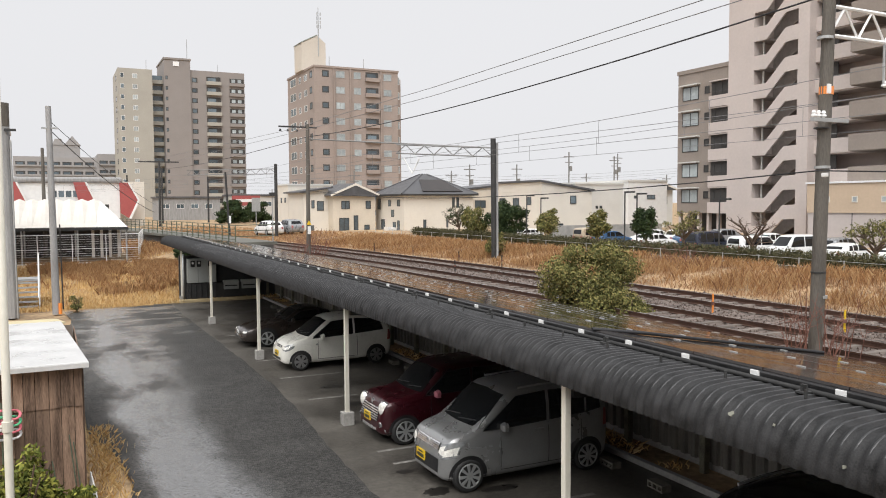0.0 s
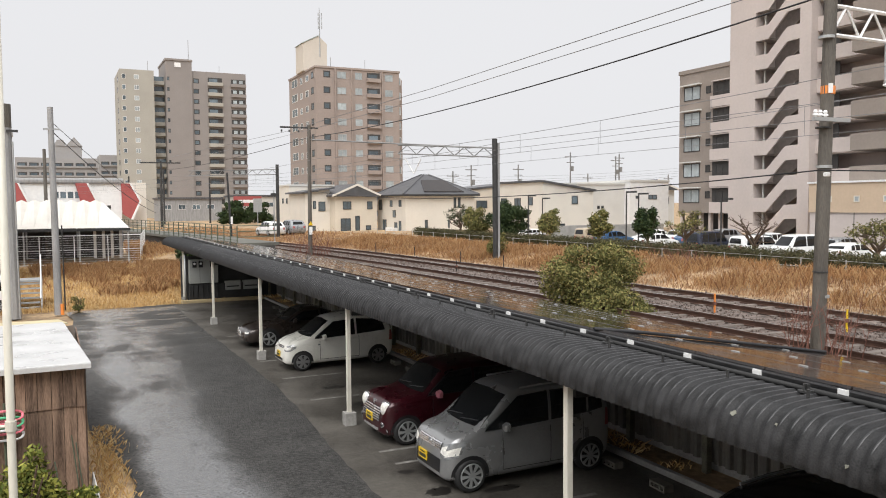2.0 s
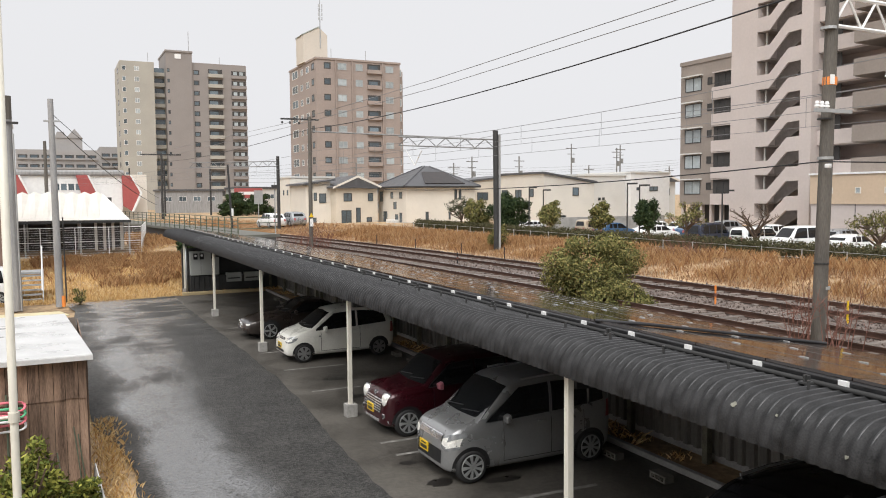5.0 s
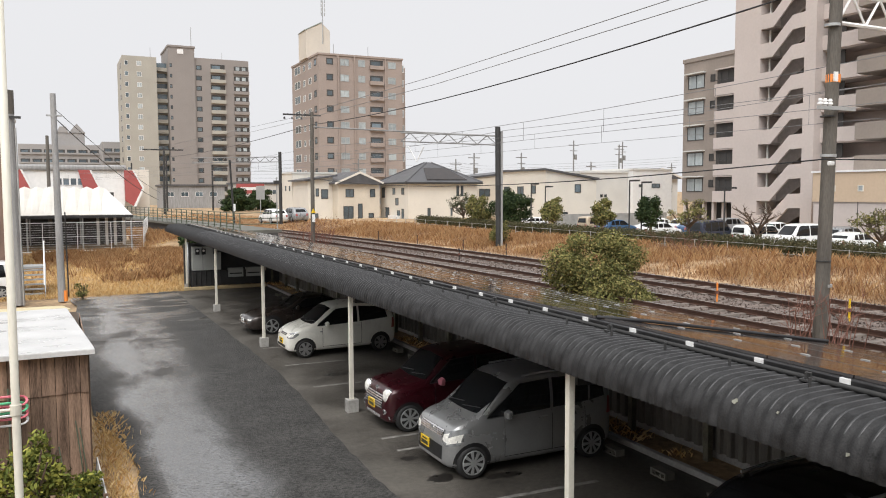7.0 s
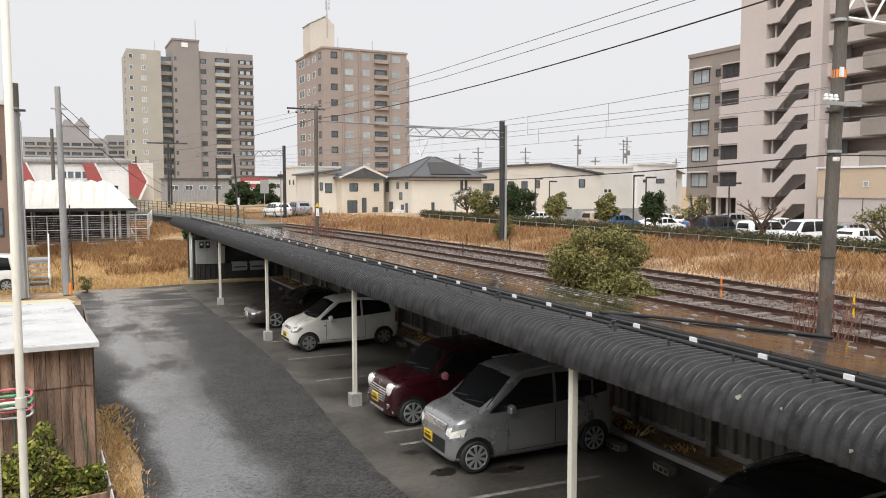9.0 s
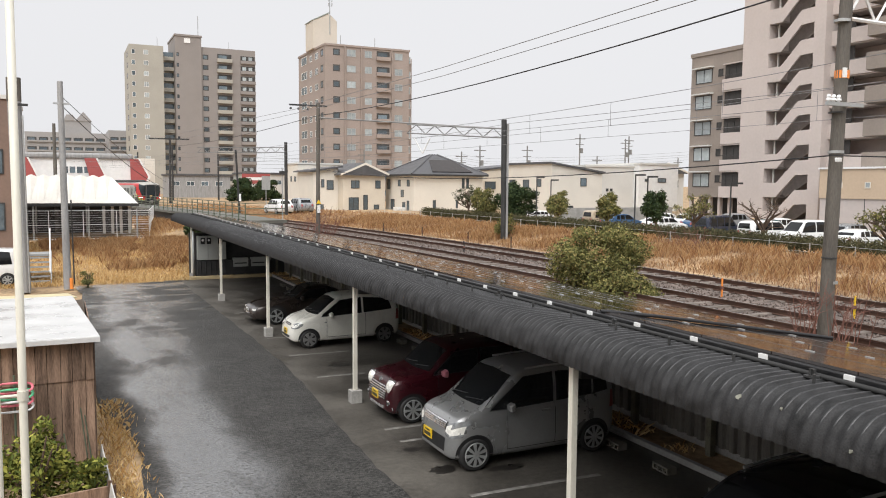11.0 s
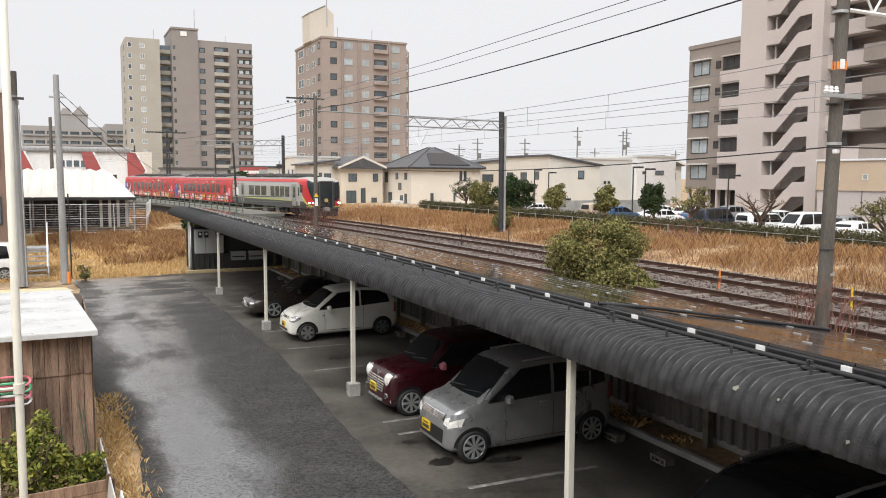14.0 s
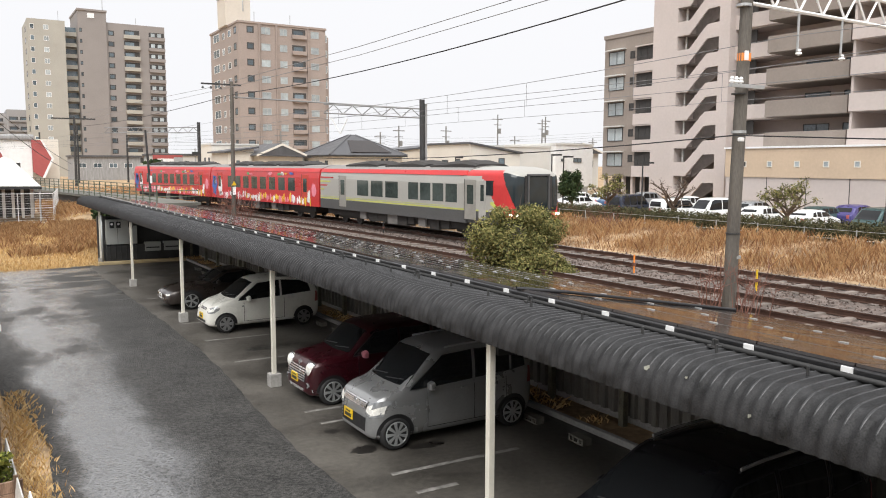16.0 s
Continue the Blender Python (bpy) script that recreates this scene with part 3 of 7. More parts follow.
def wheel_stops():
    """Hollow concrete blocks laid on their side, with three holes through each."""
    g = Geo().box(-0.095, -0.2, 0, 0.095, 0.2, 0.028).box(-0.095, -0.2, 0.092, 0.095, 0.2, 0.12)
    for y in (-0.2, -0.085, 0.05, 0.165):
        g.box(-0.095, y, 0.028, 0.095, y + 0.035, 0.092)
    g.box(-0.01, -0.165, 0.028, 0.01, 0.165, 0.092)
    # Block grey is darker than the concrete used elsewhere.
    me = mesh_of("wheel_stop", g, material("damp_block", (0.17, 0.16, 0.135), 0.85, vary=0.3, scale=4, bump=0.3))
    rng = random.Random(8)
    for k in range(-3, 10):
        for d in (-0.78, 0.62):
            ob = new("wheel_stop", me)
            ob.matrix_world = pose(9.13 + rng.uniform(-0.05, 0.05), 11.2 + 2.62 * k + d + rng.uniform(-0.06, 0.06), 0.004, 0, 0, rng.uniform(-7, 7))
            tagged(ob, "hollow concrete block wheel stop on the bay floor", "wheel stop", "wheel stops")


def meter_cabinet():
    root = thing("meter_cabinet", (6.0, 39.5, 0), "grey electrical cabinet with meters beside the last post", "cabinet")
    grey = material("cabinet_grey", (0.36, 0.37, 0.35), 0.5, vary=0.12, scale=1.5)
    part("body", Geo().box(5.95, 39.6, 0.95, 7.35, 39.95, 2.15), grey, root, bevel=0.02)
    part("lower_panel", Geo().box(5.95, 39.65, 0.15, 9.4, 39.9, 0.9), DARK_STEEL, root)
    for x in (6.1, 6.4, 6.95):
        m = part("meter", Geo().box(x, 39.55, 1.75, x + 0.2, 39.6, 2.05), BLACK, root, "black glass-fronted electricity meter")
        part("dial", Geo().cyl((x + 0.1, 39.54, 1.94), (x + 0.1, 39.55, 1.94), 0.06), WHITE, m)
    for x in (6.45, 7.0):
        part("door_gap", Geo().box(x, 39.594, 0.98, x + 0.015, 39.6, 2.12), BLACK, root)
    part("conduit", Geo().cyl((5.75, 39.6, 0), (5.75, 39.6, 2.4), 0.05), STEEL, root, smooth=True)
    for x in (6.1, 6.35, 6.6, 6.85, 7.1, 7.3):
        part("cable", Geo().cyl((x, 39.62, 0.1), (x, 39.62, 0.95), 0.02, n=6), BLACK, root)
    for x in (7.7, 8.6):
        part("louvre_box", Geo().box(x, 39.6, 0.55, x + 0.75, 39.9, 1.0), grey, root, "pale unit with a slotted front")
        part("slot", Geo().box(x + 0.06, 39.594, 0.7, x + 0.68, 39.6, 0.76), BLACK, root)
    back = Geo().box(5.6, 40.0, 0.0, 10.4, 40.15, 2.3)
    solid("end_wall", back, DARK_STEEL, "dark sheet wall closing the carport's far end", kind="structure")
    solid("end_kerb", Geo().box(5.5, 39.3, 0, 9.6, 39.5, 0.16), material("straw_kerb", (0.42, 0.33, 0.19), 0.8, vary=0.2), "pale concrete kerb at the end of the bays", kind="structure", bevel=0.02)


rails()
carport()
solar_array()
back_fence()
wheel_stops()
meter_cabinet()


# ---- vehicles ----
PLATE_BAR = material("plate_mark", (0.05, 0.05, 0.03), 0.5)


def lerp(a, b, t):
    return Vector(a) * (1 - t) + Vector(b) * t


def flow(pts, x):
    """A smooth curve through (x, value) pairs that never overshoots."""
    xs, vs = [p[0] for p in pts], [p[1] for p in pts]
    if x <= xs[0]:
        return vs[0]
    if x >= xs[-1]:
        return vs[-1]
    d = [(vs[i + 1] - vs[i]) / (xs[i + 1] - xs[i]) for i in range(len(xs) - 1)]
    m = [d[0]] + [0.0 if d[i - 1] * d[i] <= 0 else 2 * d[i - 1] * d[i] / (d[i - 1] + d[i]) for i in range(1, len(d))] + [d[-1]]
    i = max(k for k in range(len(d)) if xs[k] <= x)
    h = xs[i + 1] - xs[i]
    t = (x - xs[i]) / h
    return (vs[i] * (1 + 2 * t) * (1 - t) ** 2 + m[i] * h * t * (1 - t) ** 2 + vs[i + 1] * t * t * (3 - 2 * t) + m[i + 1] * h * t * t * (t - 1))


class Skin:
    """Lays panes, lamps and gaps on the shell of a body, from the front, the rear or a side."""
    WAY = {"front": Vector((-1, 0, 0)), "rear": Vector((1, 0, 0)), "left": Vector((0, -1, 0)), "right": Vector((0, 1, 0))}

    def __init__(self, g):
        self.tree = BVHTree.FromPolygons(g.v, g.f)

    def at(self, side, u, z, out=0.006):
        way = self.WAY[side]
        start = Vector((0, u, z)) - way * 30 if side in ("front", "rear") else Vector((u, 0, z)) - way * 30
        p, nrm, _, _ = self.tree.ray_cast(start, way)
        if p is None:
            return None
        return p + (nrm if nrm.dot(way) < 0 else -nrm) * out

    def patch(self, side, low, high, out=0.006, rows=5, fine=4):
        """The strip between two lines of (along, z) points."""
        def dense(q):
            r = [lerp((*q[i], 0), (*q[i + 1], 0), k / fine) for i in range(len(q) - 1) for k in range(fine)]
            return r + [Vector((*q[-1], 0))]
        a, b = dense(low), dense(high)
        g, ids = Geo(), {}
        for j in range(rows + 1):
            for i in range(len(a)):
                q = lerp(a[i], b[i], j / rows)
                p = self.at(side, q.x, q.y, out)
                if p is not None:
                    ids[i, j] = len(g.v)
                    g.v.append(tuple(p))
        for j in range(rows):
            for i in range(len(a) - 1):
                k = [(i, j), (i + 1, j), (i + 1, j + 1), (i, j + 1)]
                if all(e in ids for e in k):
                    g.f.append(tuple(ids[e] for e in k))
        return g


def car(spec, at, yaw, near=True):
    """Local x runs to the nose. spec: L, W, H, top and belt lines along x, tuck of the roof, panes, wheel radius, axles, paint and face."""
    L, W, Ht = spec["L"], spec["W"], spec["H"]
    root = thing("car", at, spec["label"], "car", spec.get("group", ""), local=True)
    root.rotation_euler = (0, 0, radians(yaw))
    paint, w, f, b = spec["paint"], W / 2, L / 2, -L / 2
    top, belt, tuck, r = spec["top"], spec["belt"], spec["tuck"], spec["wr"]
    plan = spec.get("plan") or [(b, 0.80), (b + 0.05, 0.90), (b + 0.16, 0.965), (b + 0.45, 1.0), (f - 0.75, 1.0), (f - 0.4, 0.985), (f - 0.2, 0.94), (f - 0.09, 0.86), (f - 0.03, 0.74), (f, 0.60)]
    under = [(b, 0.34), (b + 0.15, 0.22), (0, 0.185), (f - 0.3, 0.19), (f - 0.08, 0.21), (f, 0.27)]
    n = 46 if near else 22
    xs = sorted({round(p[0], 4) for p in top} | {b + L * (0.5 - 0.5 * math.cos(math.pi * i / n)) for i in range(n + 1)})
    rings = []
    for x in xs:
        h, z0, zt = w * flow(plan, x), flow(under, x), flow(top, x)
        zb = min(flow(belt, x), zt - 0.03)
        k = max(0.0, min(1.0, (zt - zb - 0.03) / (Ht - flow(belt, x))))
        ht = h * (0.90 * (1 - k) + tuck * k)
        q = zb - z0
        half = [(h * 0.70, z0), (h * 0.92, z0 + 0.02 * q), (h * 0.975, z0 + 0.10 * q), (h * 0.992, z0 + 0.24 * q), (h, z0 + 0.46 * q), (h * 0.998, z0 + 0.66 * q), (h * 0.985, z0 + 0.82 * q), (h * 0.968, zb - 0.03), (h * 0.95, zb)]
        edge = zt - (0.015 + 0.05 * k)
        for t in (0.25, 0.5, 0.75, 0.93):
            half.append((h * 0.95 + (ht - h * 0.95) * t + 0.022 * k * math.sin(math.pi * t), zb + (edge - zb) * t))
        half += [(ht * 0.985, edge + 0.012 * k), (ht * 0.94, zt - 0.018 * k - 0.004), (ht * 0.80, zt), (ht * 0.45, zt + 0.015), (0, zt + 0.02)]
        rings.append([(x, y, z) for y, z in half] + [(x, -y, z) for y, z in reversed(half[:-1])])
    g = Geo().loft(rings)
    part("body", g, paint, root, spec.get("blabel", ""), smooth=True)
    skin = Skin(g)
    sides = (("left", 1), ("right", -1))
    part("windscreen", skin.patch("front", *spec["screen"], rows=8), GLASS, root, smooth=True)
    if spec.get("back"):
        part("rear_window", skin.patch("rear", *spec["back"]), GLASS, root, smooth=True)
    for side, sgn in sides:
        for low, high in spec["panes"]:
            if near:
                grow = lambda q, dz: [(x + (0.02 if x > sum(e[0] for e in q) / len(q) else -0.02), z + dz) for x, z in q]
                part("window_seal", skin.patch(side, grow(low, -0.018), grow(high, 0.018), 0.004), BLACK, root, "black window seal", smooth=True)
            part("side_window", skin.patch(side, low, high, 0.008), GLASS, root, smooth=True)
    for ax in spec["axles"]:
        for side, sgn in sides:
            yo = sgn * w
            # A black patch on the body side paints the shade in the wheel well.
            arch = [(ax + r * 1.20 * math.cos(math.pi * i / 12), max(0.19, r + r * 1.20 * math.sin(math.pi * i / 12))) for i in range(13)]
            part("wheel_arch", skin.patch(side, [(x, 0.19) for x, z in arch], arch, 0.003, 6, 1), BLACK, root, "black patch standing for the shaded wheel well")
            wheel = part("wheel", Geo().loft([[(ax + q * r * math.cos(t), yo - sgn * d, r + q * r * math.sin(t)) for t in [2 * math.pi * i / 28 for i in range(28)]] for q, d in ((0.9, 0.17), (1.0, 0.14), (1.0, 0.03), (0.95, 0.0), (0.80, -0.012), (0.72, 0.0))]), RUBBER, root, "black tyre", smooth=True)
            ns = spec.get("spokes", 7)
            gg = Geo().cyl((ax, yo - sgn * 0.002, r), (ax, yo + sgn * 0.016, r), r * 0.19, r * 0.15, n=14)
            for i in range(ns):
                t = 2 * math.pi * i / ns
                d, p = Vector((math.cos(t), 0, math.sin(t))), Vector((-math.sin(t), 0, math.cos(t)))
                c0 = Vector((ax, yo + sgn * 0.010, r))
                fat = spec.get("fat", 0.12)
                gg.quadslab([c0 + d * r * 0.12 - p * r * fat * 0.6, c0 + d * r * 0.70 - p * r * fat * 1.25, c0 + d * r * 0.70 + p * r * fat * 1.25, c0 + d * r * 0.12 + p * r * fat * 0.6], sgn * -0.014)
            gg.loft([[(ax + q * r * math.cos(t), yo + sgn * e, r + q * r * math.sin(t)) for t in [2 * math.pi * i / 28 for i in range(28)]] for q, e in ((0.66, 0.0), (0.69, 0.016), (0.735, 0.014), (0.75, 0.0))], caps=False)
            part("rim", gg, spec.get("rim", STEEL), wheel, spec.get("rlabel", "silver spoked wheel rim"))
    if not near:
        zl = flow(belt, 0)
        for sgn in (1, -1):
            part("lamp", skin.patch("rear", [(sgn * w * 0.55, zl - 0.25), (sgn * w * 0.78, zl - 0.25)], [(sgn * w * 0.55, zl - 0.02), (sgn * w * 0.78, zl - 0.02)], rows=2), RED_SIGN, root)
            part("headlight", skin.patch("front", [(sgn * w * 0.45, 0.60), (sgn * w * 0.80, 0.62)], [(sgn * w * 0.45, 0.72), (sgn * w * 0.80, 0.78)], rows=2), LAMP_GLASS, root)
        part("number_plate", skin.patch("front", [(-0.16, 0.40), (0.16, 0.40)], [(-0.16, 0.55), (0.16, 0.55)], rows=2), WHITE, root)
        return root
    front = lambda name, y0, z0, y1, z1, mat, parent=root, label="", out=0.006: part(name, skin.patch("front", [(y0, z0), (y1, z0)], [(y0, z1), (y1, z1)], out), mat, parent, label, smooth=True)
    fc = spec["face"]
    gr = front("grille", *fc["grille"], BLACK, label="black grille with chrome bars")
    y0, z0, y1, z1 = fc["grille"]
    for i in range(fc["bars"]):
        z = z0 + (z1 - z0) * (i + 0.5) / fc["bars"]
        front("bar", y0, z - 0.011, y1, z + 0.011, CHROME, gr, "chrome grille bar", 0.018)
    if "intake" in fc:
        it = front("air_intake", *fc["intake"], BLACK, label="black lower air intake")
        y0, z0, y1, z1 = fc["intake"]
        for i in range(1, 4):
            z = z0 + (z1 - z0) * i / 4
            front("slat", y0, z - 0.006, y1, z + 0.006, DARK_STEEL, it, "", 0.014)
    for sgn in (1, -1):
        if fc["lamp"] == "round":
            cy, cz, q = w * 0.70, spec["lampz"], 0.118
            c = skin.at("front", sgn * cy, cz, 0.0)
            ringp = lambda e, dx: [(c.x + dx - 0.10 * max(0, (math.cos(t) * e) / q) ** 2, sgn * cy + sgn * e * math.cos(t), cz + e * 1.15 * math.sin(t)) for t in [2 * math.pi * i / 22 for i in range(22)]]
            lamp = part("headlight", Geo().loft([ringp(q, -0.10), ringp(q, 0.0), ringp(q * 0.8, 0.035), ringp(q * 0.4, 0.055), ringp(0.01, 0.06)]), REFLECTOR, root, "round clear headlight", smooth=True)
            part("bezel", Geo().loft([ringp(q * 1.0, 0.004), ringp(q * 1.12, 0.0), ringp(q * 1.14, -0.06)], caps=False), CHROME, lamp, smooth=True)
            c = skin.at("front", sgn * w * 0.72, 0.42, 0.0)
            fog = part("fog_lamp", Geo().cyl((c.x - 0.08, c.y, c.z), (c.x + 0.012, c.y, c.z), 0.055, n=16), CHROME, root)
            part("lens", Geo().cyl((c.x + 0.012, c.y, c.z), (c.x + 0.018, c.y, c.z), 0.035, n=14), BLACK, fog)
        else:
            low, high = fc["lamp"]
            m = lambda q: [(sgn * y, z) for y, z in q]
            lamp = part("headlight", skin.patch("front", m(low), m(high), 0.008, 6), LAMP_GLASS, root, "swept clear headlight", smooth=True)
            mid = lambda k, t: tuple(lerp((*m(low)[k], 0), (*m(high)[k], 0), t).to_2d())
            part("reflector", skin.patch("front", [mid(0, 0.25), mid(1, 0.25)], [mid(0, 0.75), mid(1, 0.85)], 0.012, 3), REFLECTOR, lamp)
            part("reflector", skin.patch("front", [mid(1, 0.15), mid(2, 0.2)], [mid(1, 0.55), mid(2, 0.7)], 0.012, 3), REFLECTOR, lamp)
            if "wrap" in fc:
                part("lens_wrap", skin.patch("left" if sgn > 0 else "right", *fc["wrap"], 0.008, 5), LAMP_GLASS, lamp, smooth=True)
    if "trim" in fc:
        y0, z0, y1, z1 = fc["trim"]
        front("bumper_trim", y0, z0, y1, z1, CHROME, out=0.02)
    kei = spec.get("kei", True)
    py, pz = spec.get("plate", (0, 0.40))
    px = skin.at("front", py, pz + 0.08, 0).x
    pl = part("number_plate", Geo().box(px + 0.004, py - 0.165, pz, px + 0.022, py + 0.165, pz + 0.165), YELLOW if kei else WHITE, root, "yellow number plate" if kei else "white number plate")
    part("plate_bar", Geo().box(px + 0.022, py - 0.13, pz + 0.025, px + 0.025, py + 0.13, pz + 0.09), PLATE_BAR, pl)
    part("plate_bar", Geo().box(px + 0.022, py - 0.09, pz + 0.115, px + 0.025, py + 0.09, pz + 0.14), PLATE_BAR, pl)
    if "badge" in fc:
        c = skin.at("front", 0, fc["badge"], 0)
        part("badge", Geo().cyl((c.x - 0.02, 0, c.z), (c.x + 0.022, 0, c.z), 0.05, n=14), CHROME, root)
    for side, sgn in sides:
        mx, mz = spec["mirror_at"]
        c = skin.at(side, mx, mz, 0)
        mir = part("door_mirror", Geo().loft([[(c.x + dx, c.y + sgn * y, c.z + dz) for dx, dz in ((-0.05 * e, -0.07 * e), (0.05 * e, -0.06 * e), (0.06 * e, 0.05 * e), (-0.03 * e, 0.09 * e), (-0.06 * e, 0.05 * e))] for y, e in ((-0.02, 0.4), (0.03, 0.75), (0.07, 1.0), (0.17, 1.0), (0.20, 0.75))]), spec.get("mirror", paint), root, bevel=0.015)
        for dx, zt in spec["doors"]:
            part("door_gap", skin.patch(side, [(dx - 0.006, 0.30), (dx + 0.006, 0.30)], [(dx - 0.006, zt), (dx + 0.006, zt)], 0.003, 8, 1), BLACK, root)
        x0, x1 = min(d[0] for d in spec["doors"]), max(d[0] for d in spec["doors"])
        part("door_gap", skin.patch(side, [(x0, 0.292), (x1, 0.292)], [(x0, 0.304), (x1, 0.304)], 0.003, 1), BLACK, root)
        for hx, hz in spec["handles"]:
            c = skin.at(side, hx, hz, 0)
            part("door_handle", Geo().box(hx - 0.09, c.y - sgn * 0.02, hz - 0.018, hx + 0.09, c.y + sgn * 0.035, hz + 0.018), paint, root, bevel=0.012)
        zt = flow(belt, b + 0.2)
        part("tail_lamp", skin.patch(side, [(b + 0.02, zt - 0.28), (b + 0.16, zt - 0.28)], [(b + 0.02, zt + 0.02), (b + 0.12, zt + 0.02)], 0.006), RED_SIGN, root)
        if "blinker" in spec:
            part("side_repeater", skin.patch(side, [(spec["blinker"] - 0.035, 0.72), (spec["blinker"] + 0.035, 0.72)], [(spec["blinker"] - 0.035, 0.755), (spec["blinker"] + 0.035, 0.755)], 0.01), LAMP_GLASS, root)
    (ly, lz), (hy, hz) = spec["screen"][0][0], spec["screen"][1][0]
    for y0, y1 in ((-0.5, 0.0), (0.05, 0.52)):
        p = [skin.at("front", y0 + (y1 - y0) * t, lz + 0.02 + 0.05 * t, 0.02) for t in (0, 1)]
        part("wiper", Geo().cyl(p[0], p[1], 0.009, n=6), BLACK, root)
    if "stripe" in spec:
        zt = flow(top, -0.3)
        for sgn in (1, -1):
            q = [(x, sgn * w * tuck * 0.93, flow(top, x) + 0.012) for x in (0.2, -0.2, -0.7, -1.2)]
            part("roof_strip", Geo().loft([[(x, y - 0.012, z - 0.02), (x, y + 0.012, z - 0.02), (x, y + 0.012, z + 0.012), (x, y - 0.012, z + 0.012)] for x, y, z in q]), STEEL, root, "bright roof drip strip")
    return root


def paint_mat(name, c, metal=0.3, rough=0.32):
    return material(name, c, rough, metal, vary=0.08, scale=2, coat=0.6)


SILVER = paint_mat("silver_paint", (0.345, 0.35, 0.35), 0.6)
MAROON = paint_mat("maroon_paint", (0.040, 0.004, 0.008), 0.3)
PEARL = paint_mat("pearl_white_paint", (0.70, 0.69, 0.63), 0.0)
BRONZE = paint_mat("dark_bronze_paint", (0.035, 0.026, 0.022), 0.4)
JET = paint_mat("black_paint", (0.006, 0.006, 0.008), 0.0, 0.2)
car(dict(L=3.395, W=1.475, H=1.645, wr=0.285, axles=(1.235, -1.19), paint=SILVER, tuck=0.845, spokes=9, fat=0.085, stripe=True, bonnet=1.1, blinker=0.83, plate=(-0.19, 0.40),
         top=[(-1.6975, 0.98), (-1.67, 1.22), (-1.60, 1.47), (-1.48, 1.59), (-1.2, 1.64), (-0.5, 1.65), (0.1, 1.63), (0.33, 1.605), (0.46, 1.555), (0.70, 1.36), (1.10, 1.045), (1.20, 1.00), (1.40, 0.95), (1.54, 0.885), (1.63, 0.78), (1.67, 0.64), (1.69, 0.48), (1.6975, 0.36)],
         belt=[(-1.7, 1.08), (-0.6, 1.02), (0.4, 0.965), (1.0, 0.925), (1.4, 0.88), (1.7, 0.80)],
         screen=([(-0.66, 1.06), (0, 1.055), (0.66, 1.06)], [(-0.565, 1.535), (0, 1.56), (0.565, 1.535)]), back=([(-0.55, 1.12), (0.55, 1.12)], [(-0.5, 1.46), (0.5, 1.46)]),
         panes=(([(0.94, 1.0), (0.55, 1.005), (-0.30, 1.045)], [(0.90, 1.03), (0.30, 1.495), (-0.30, 1.53)]), ([(-0.40, 1.05), (-1.12, 1.085)], [(-0.40, 1.53), (-1.12, 1.52)]), ([(-1.20, 1.09), (-1.48, 1.13)], [(-1.20, 1.515), (-1.44, 1.44)])),
         face=dict(grille=(-0.43, 0.70, 0.43, 0.82), bars=4, badge=0.76, intake=(-0.46, 0.33, 0.46, 0.56), lamp=([(0.44, 0.62), (0.56, 0.57), (0.70, 0.60)], [(0.47, 0.80), (0.60, 0.84), (0.70, 0.87)]), wrap=([(1.62, 0.58), (1.48, 0.67), (1.30, 0.83)], [(1.60, 0.80), (1.48, 0.86), (1.28, 0.865)])),
         doors=((0.62, 0.95), (-0.35, 1.0), (-1.05, 1.04)), handles=((-0.16, 0.90), (-0.92, 0.93)), mirror_at=(0.60, 1.04),
         label="silver boxy small wagon parked under the carport"), (7.41, 11.19, 0.004), 180)
car(dict(L=3.395, W=1.475, H=1.51, wr=0.28, axles=(1.2, -1.19), paint=MAROON, tuck=0.83, spokes=8, fat=0.09, bonnet=0.95, lampz=0.73, plate=(-0.08, 0.41),
         top=[(-1.6975, 0.85), (-1.66, 1.10), (-1.58, 1.35), (-1.46, 1.45), (-1.2, 1.50), (-0.4, 1.515), (0.12, 1.49), (0.30, 1.45), (0.42, 1.37), (0.86, 0.99), (1.0, 0.955), (1.3, 0.925), (1.48, 0.885), (1.59, 0.80), (1.65, 0.66), (1.685, 0.5), (1.6975, 0.36)],
         belt=[(-1.7, 0.98), (-0.5, 0.945), (0.8, 0.90), (1.3, 0.86), (1.7, 0.78)],
         screen=([(-0.63, 1.005), (0, 1.0), (0.63, 1.005)], [(-0.55, 1.405), (0, 1.43), (0.55, 1.405)]), back=([(-0.5, 1.05), (0.5, 1.05)], [(-0.45, 1.34), (0.45, 1.34)]),
         panes=(([(0.72, 0.945), (0.4, 0.95), (-0.30, 0.965)], [(0.68, 0.98), (0.22, 1.36), (-0.30, 1.40)]), ([(-0.38, 0.97), (-1.1, 0.99)], [(-0.38, 1.40), (-1.1, 1.38)]), ([(-1.18, 0.995), (-1.42, 1.02)], [(-1.18, 1.375), (-1.38, 1.32)])),
         face=dict(grille=(-0.44, 0.47, 0.44, 0.74), bars=6, badge=0.80, lamp="round", trim=(-0.64, 0.285, 0.64, 0.345)),
         doors=((0.62, 0.88), (-0.34, 0.92), (-1.0, 0.94)), handles=((-0.16, 0.82), (-0.86, 0.84)), mirror_at=(0.52, 0.97), mirror=material("mirror_pink", (0.35, 0.12, 0.15), 0.3, coat=0.5),
         label="dark red retro-style small car with round headlights and chrome grille"), (7.46, 14.08, 0.004), 180.5)
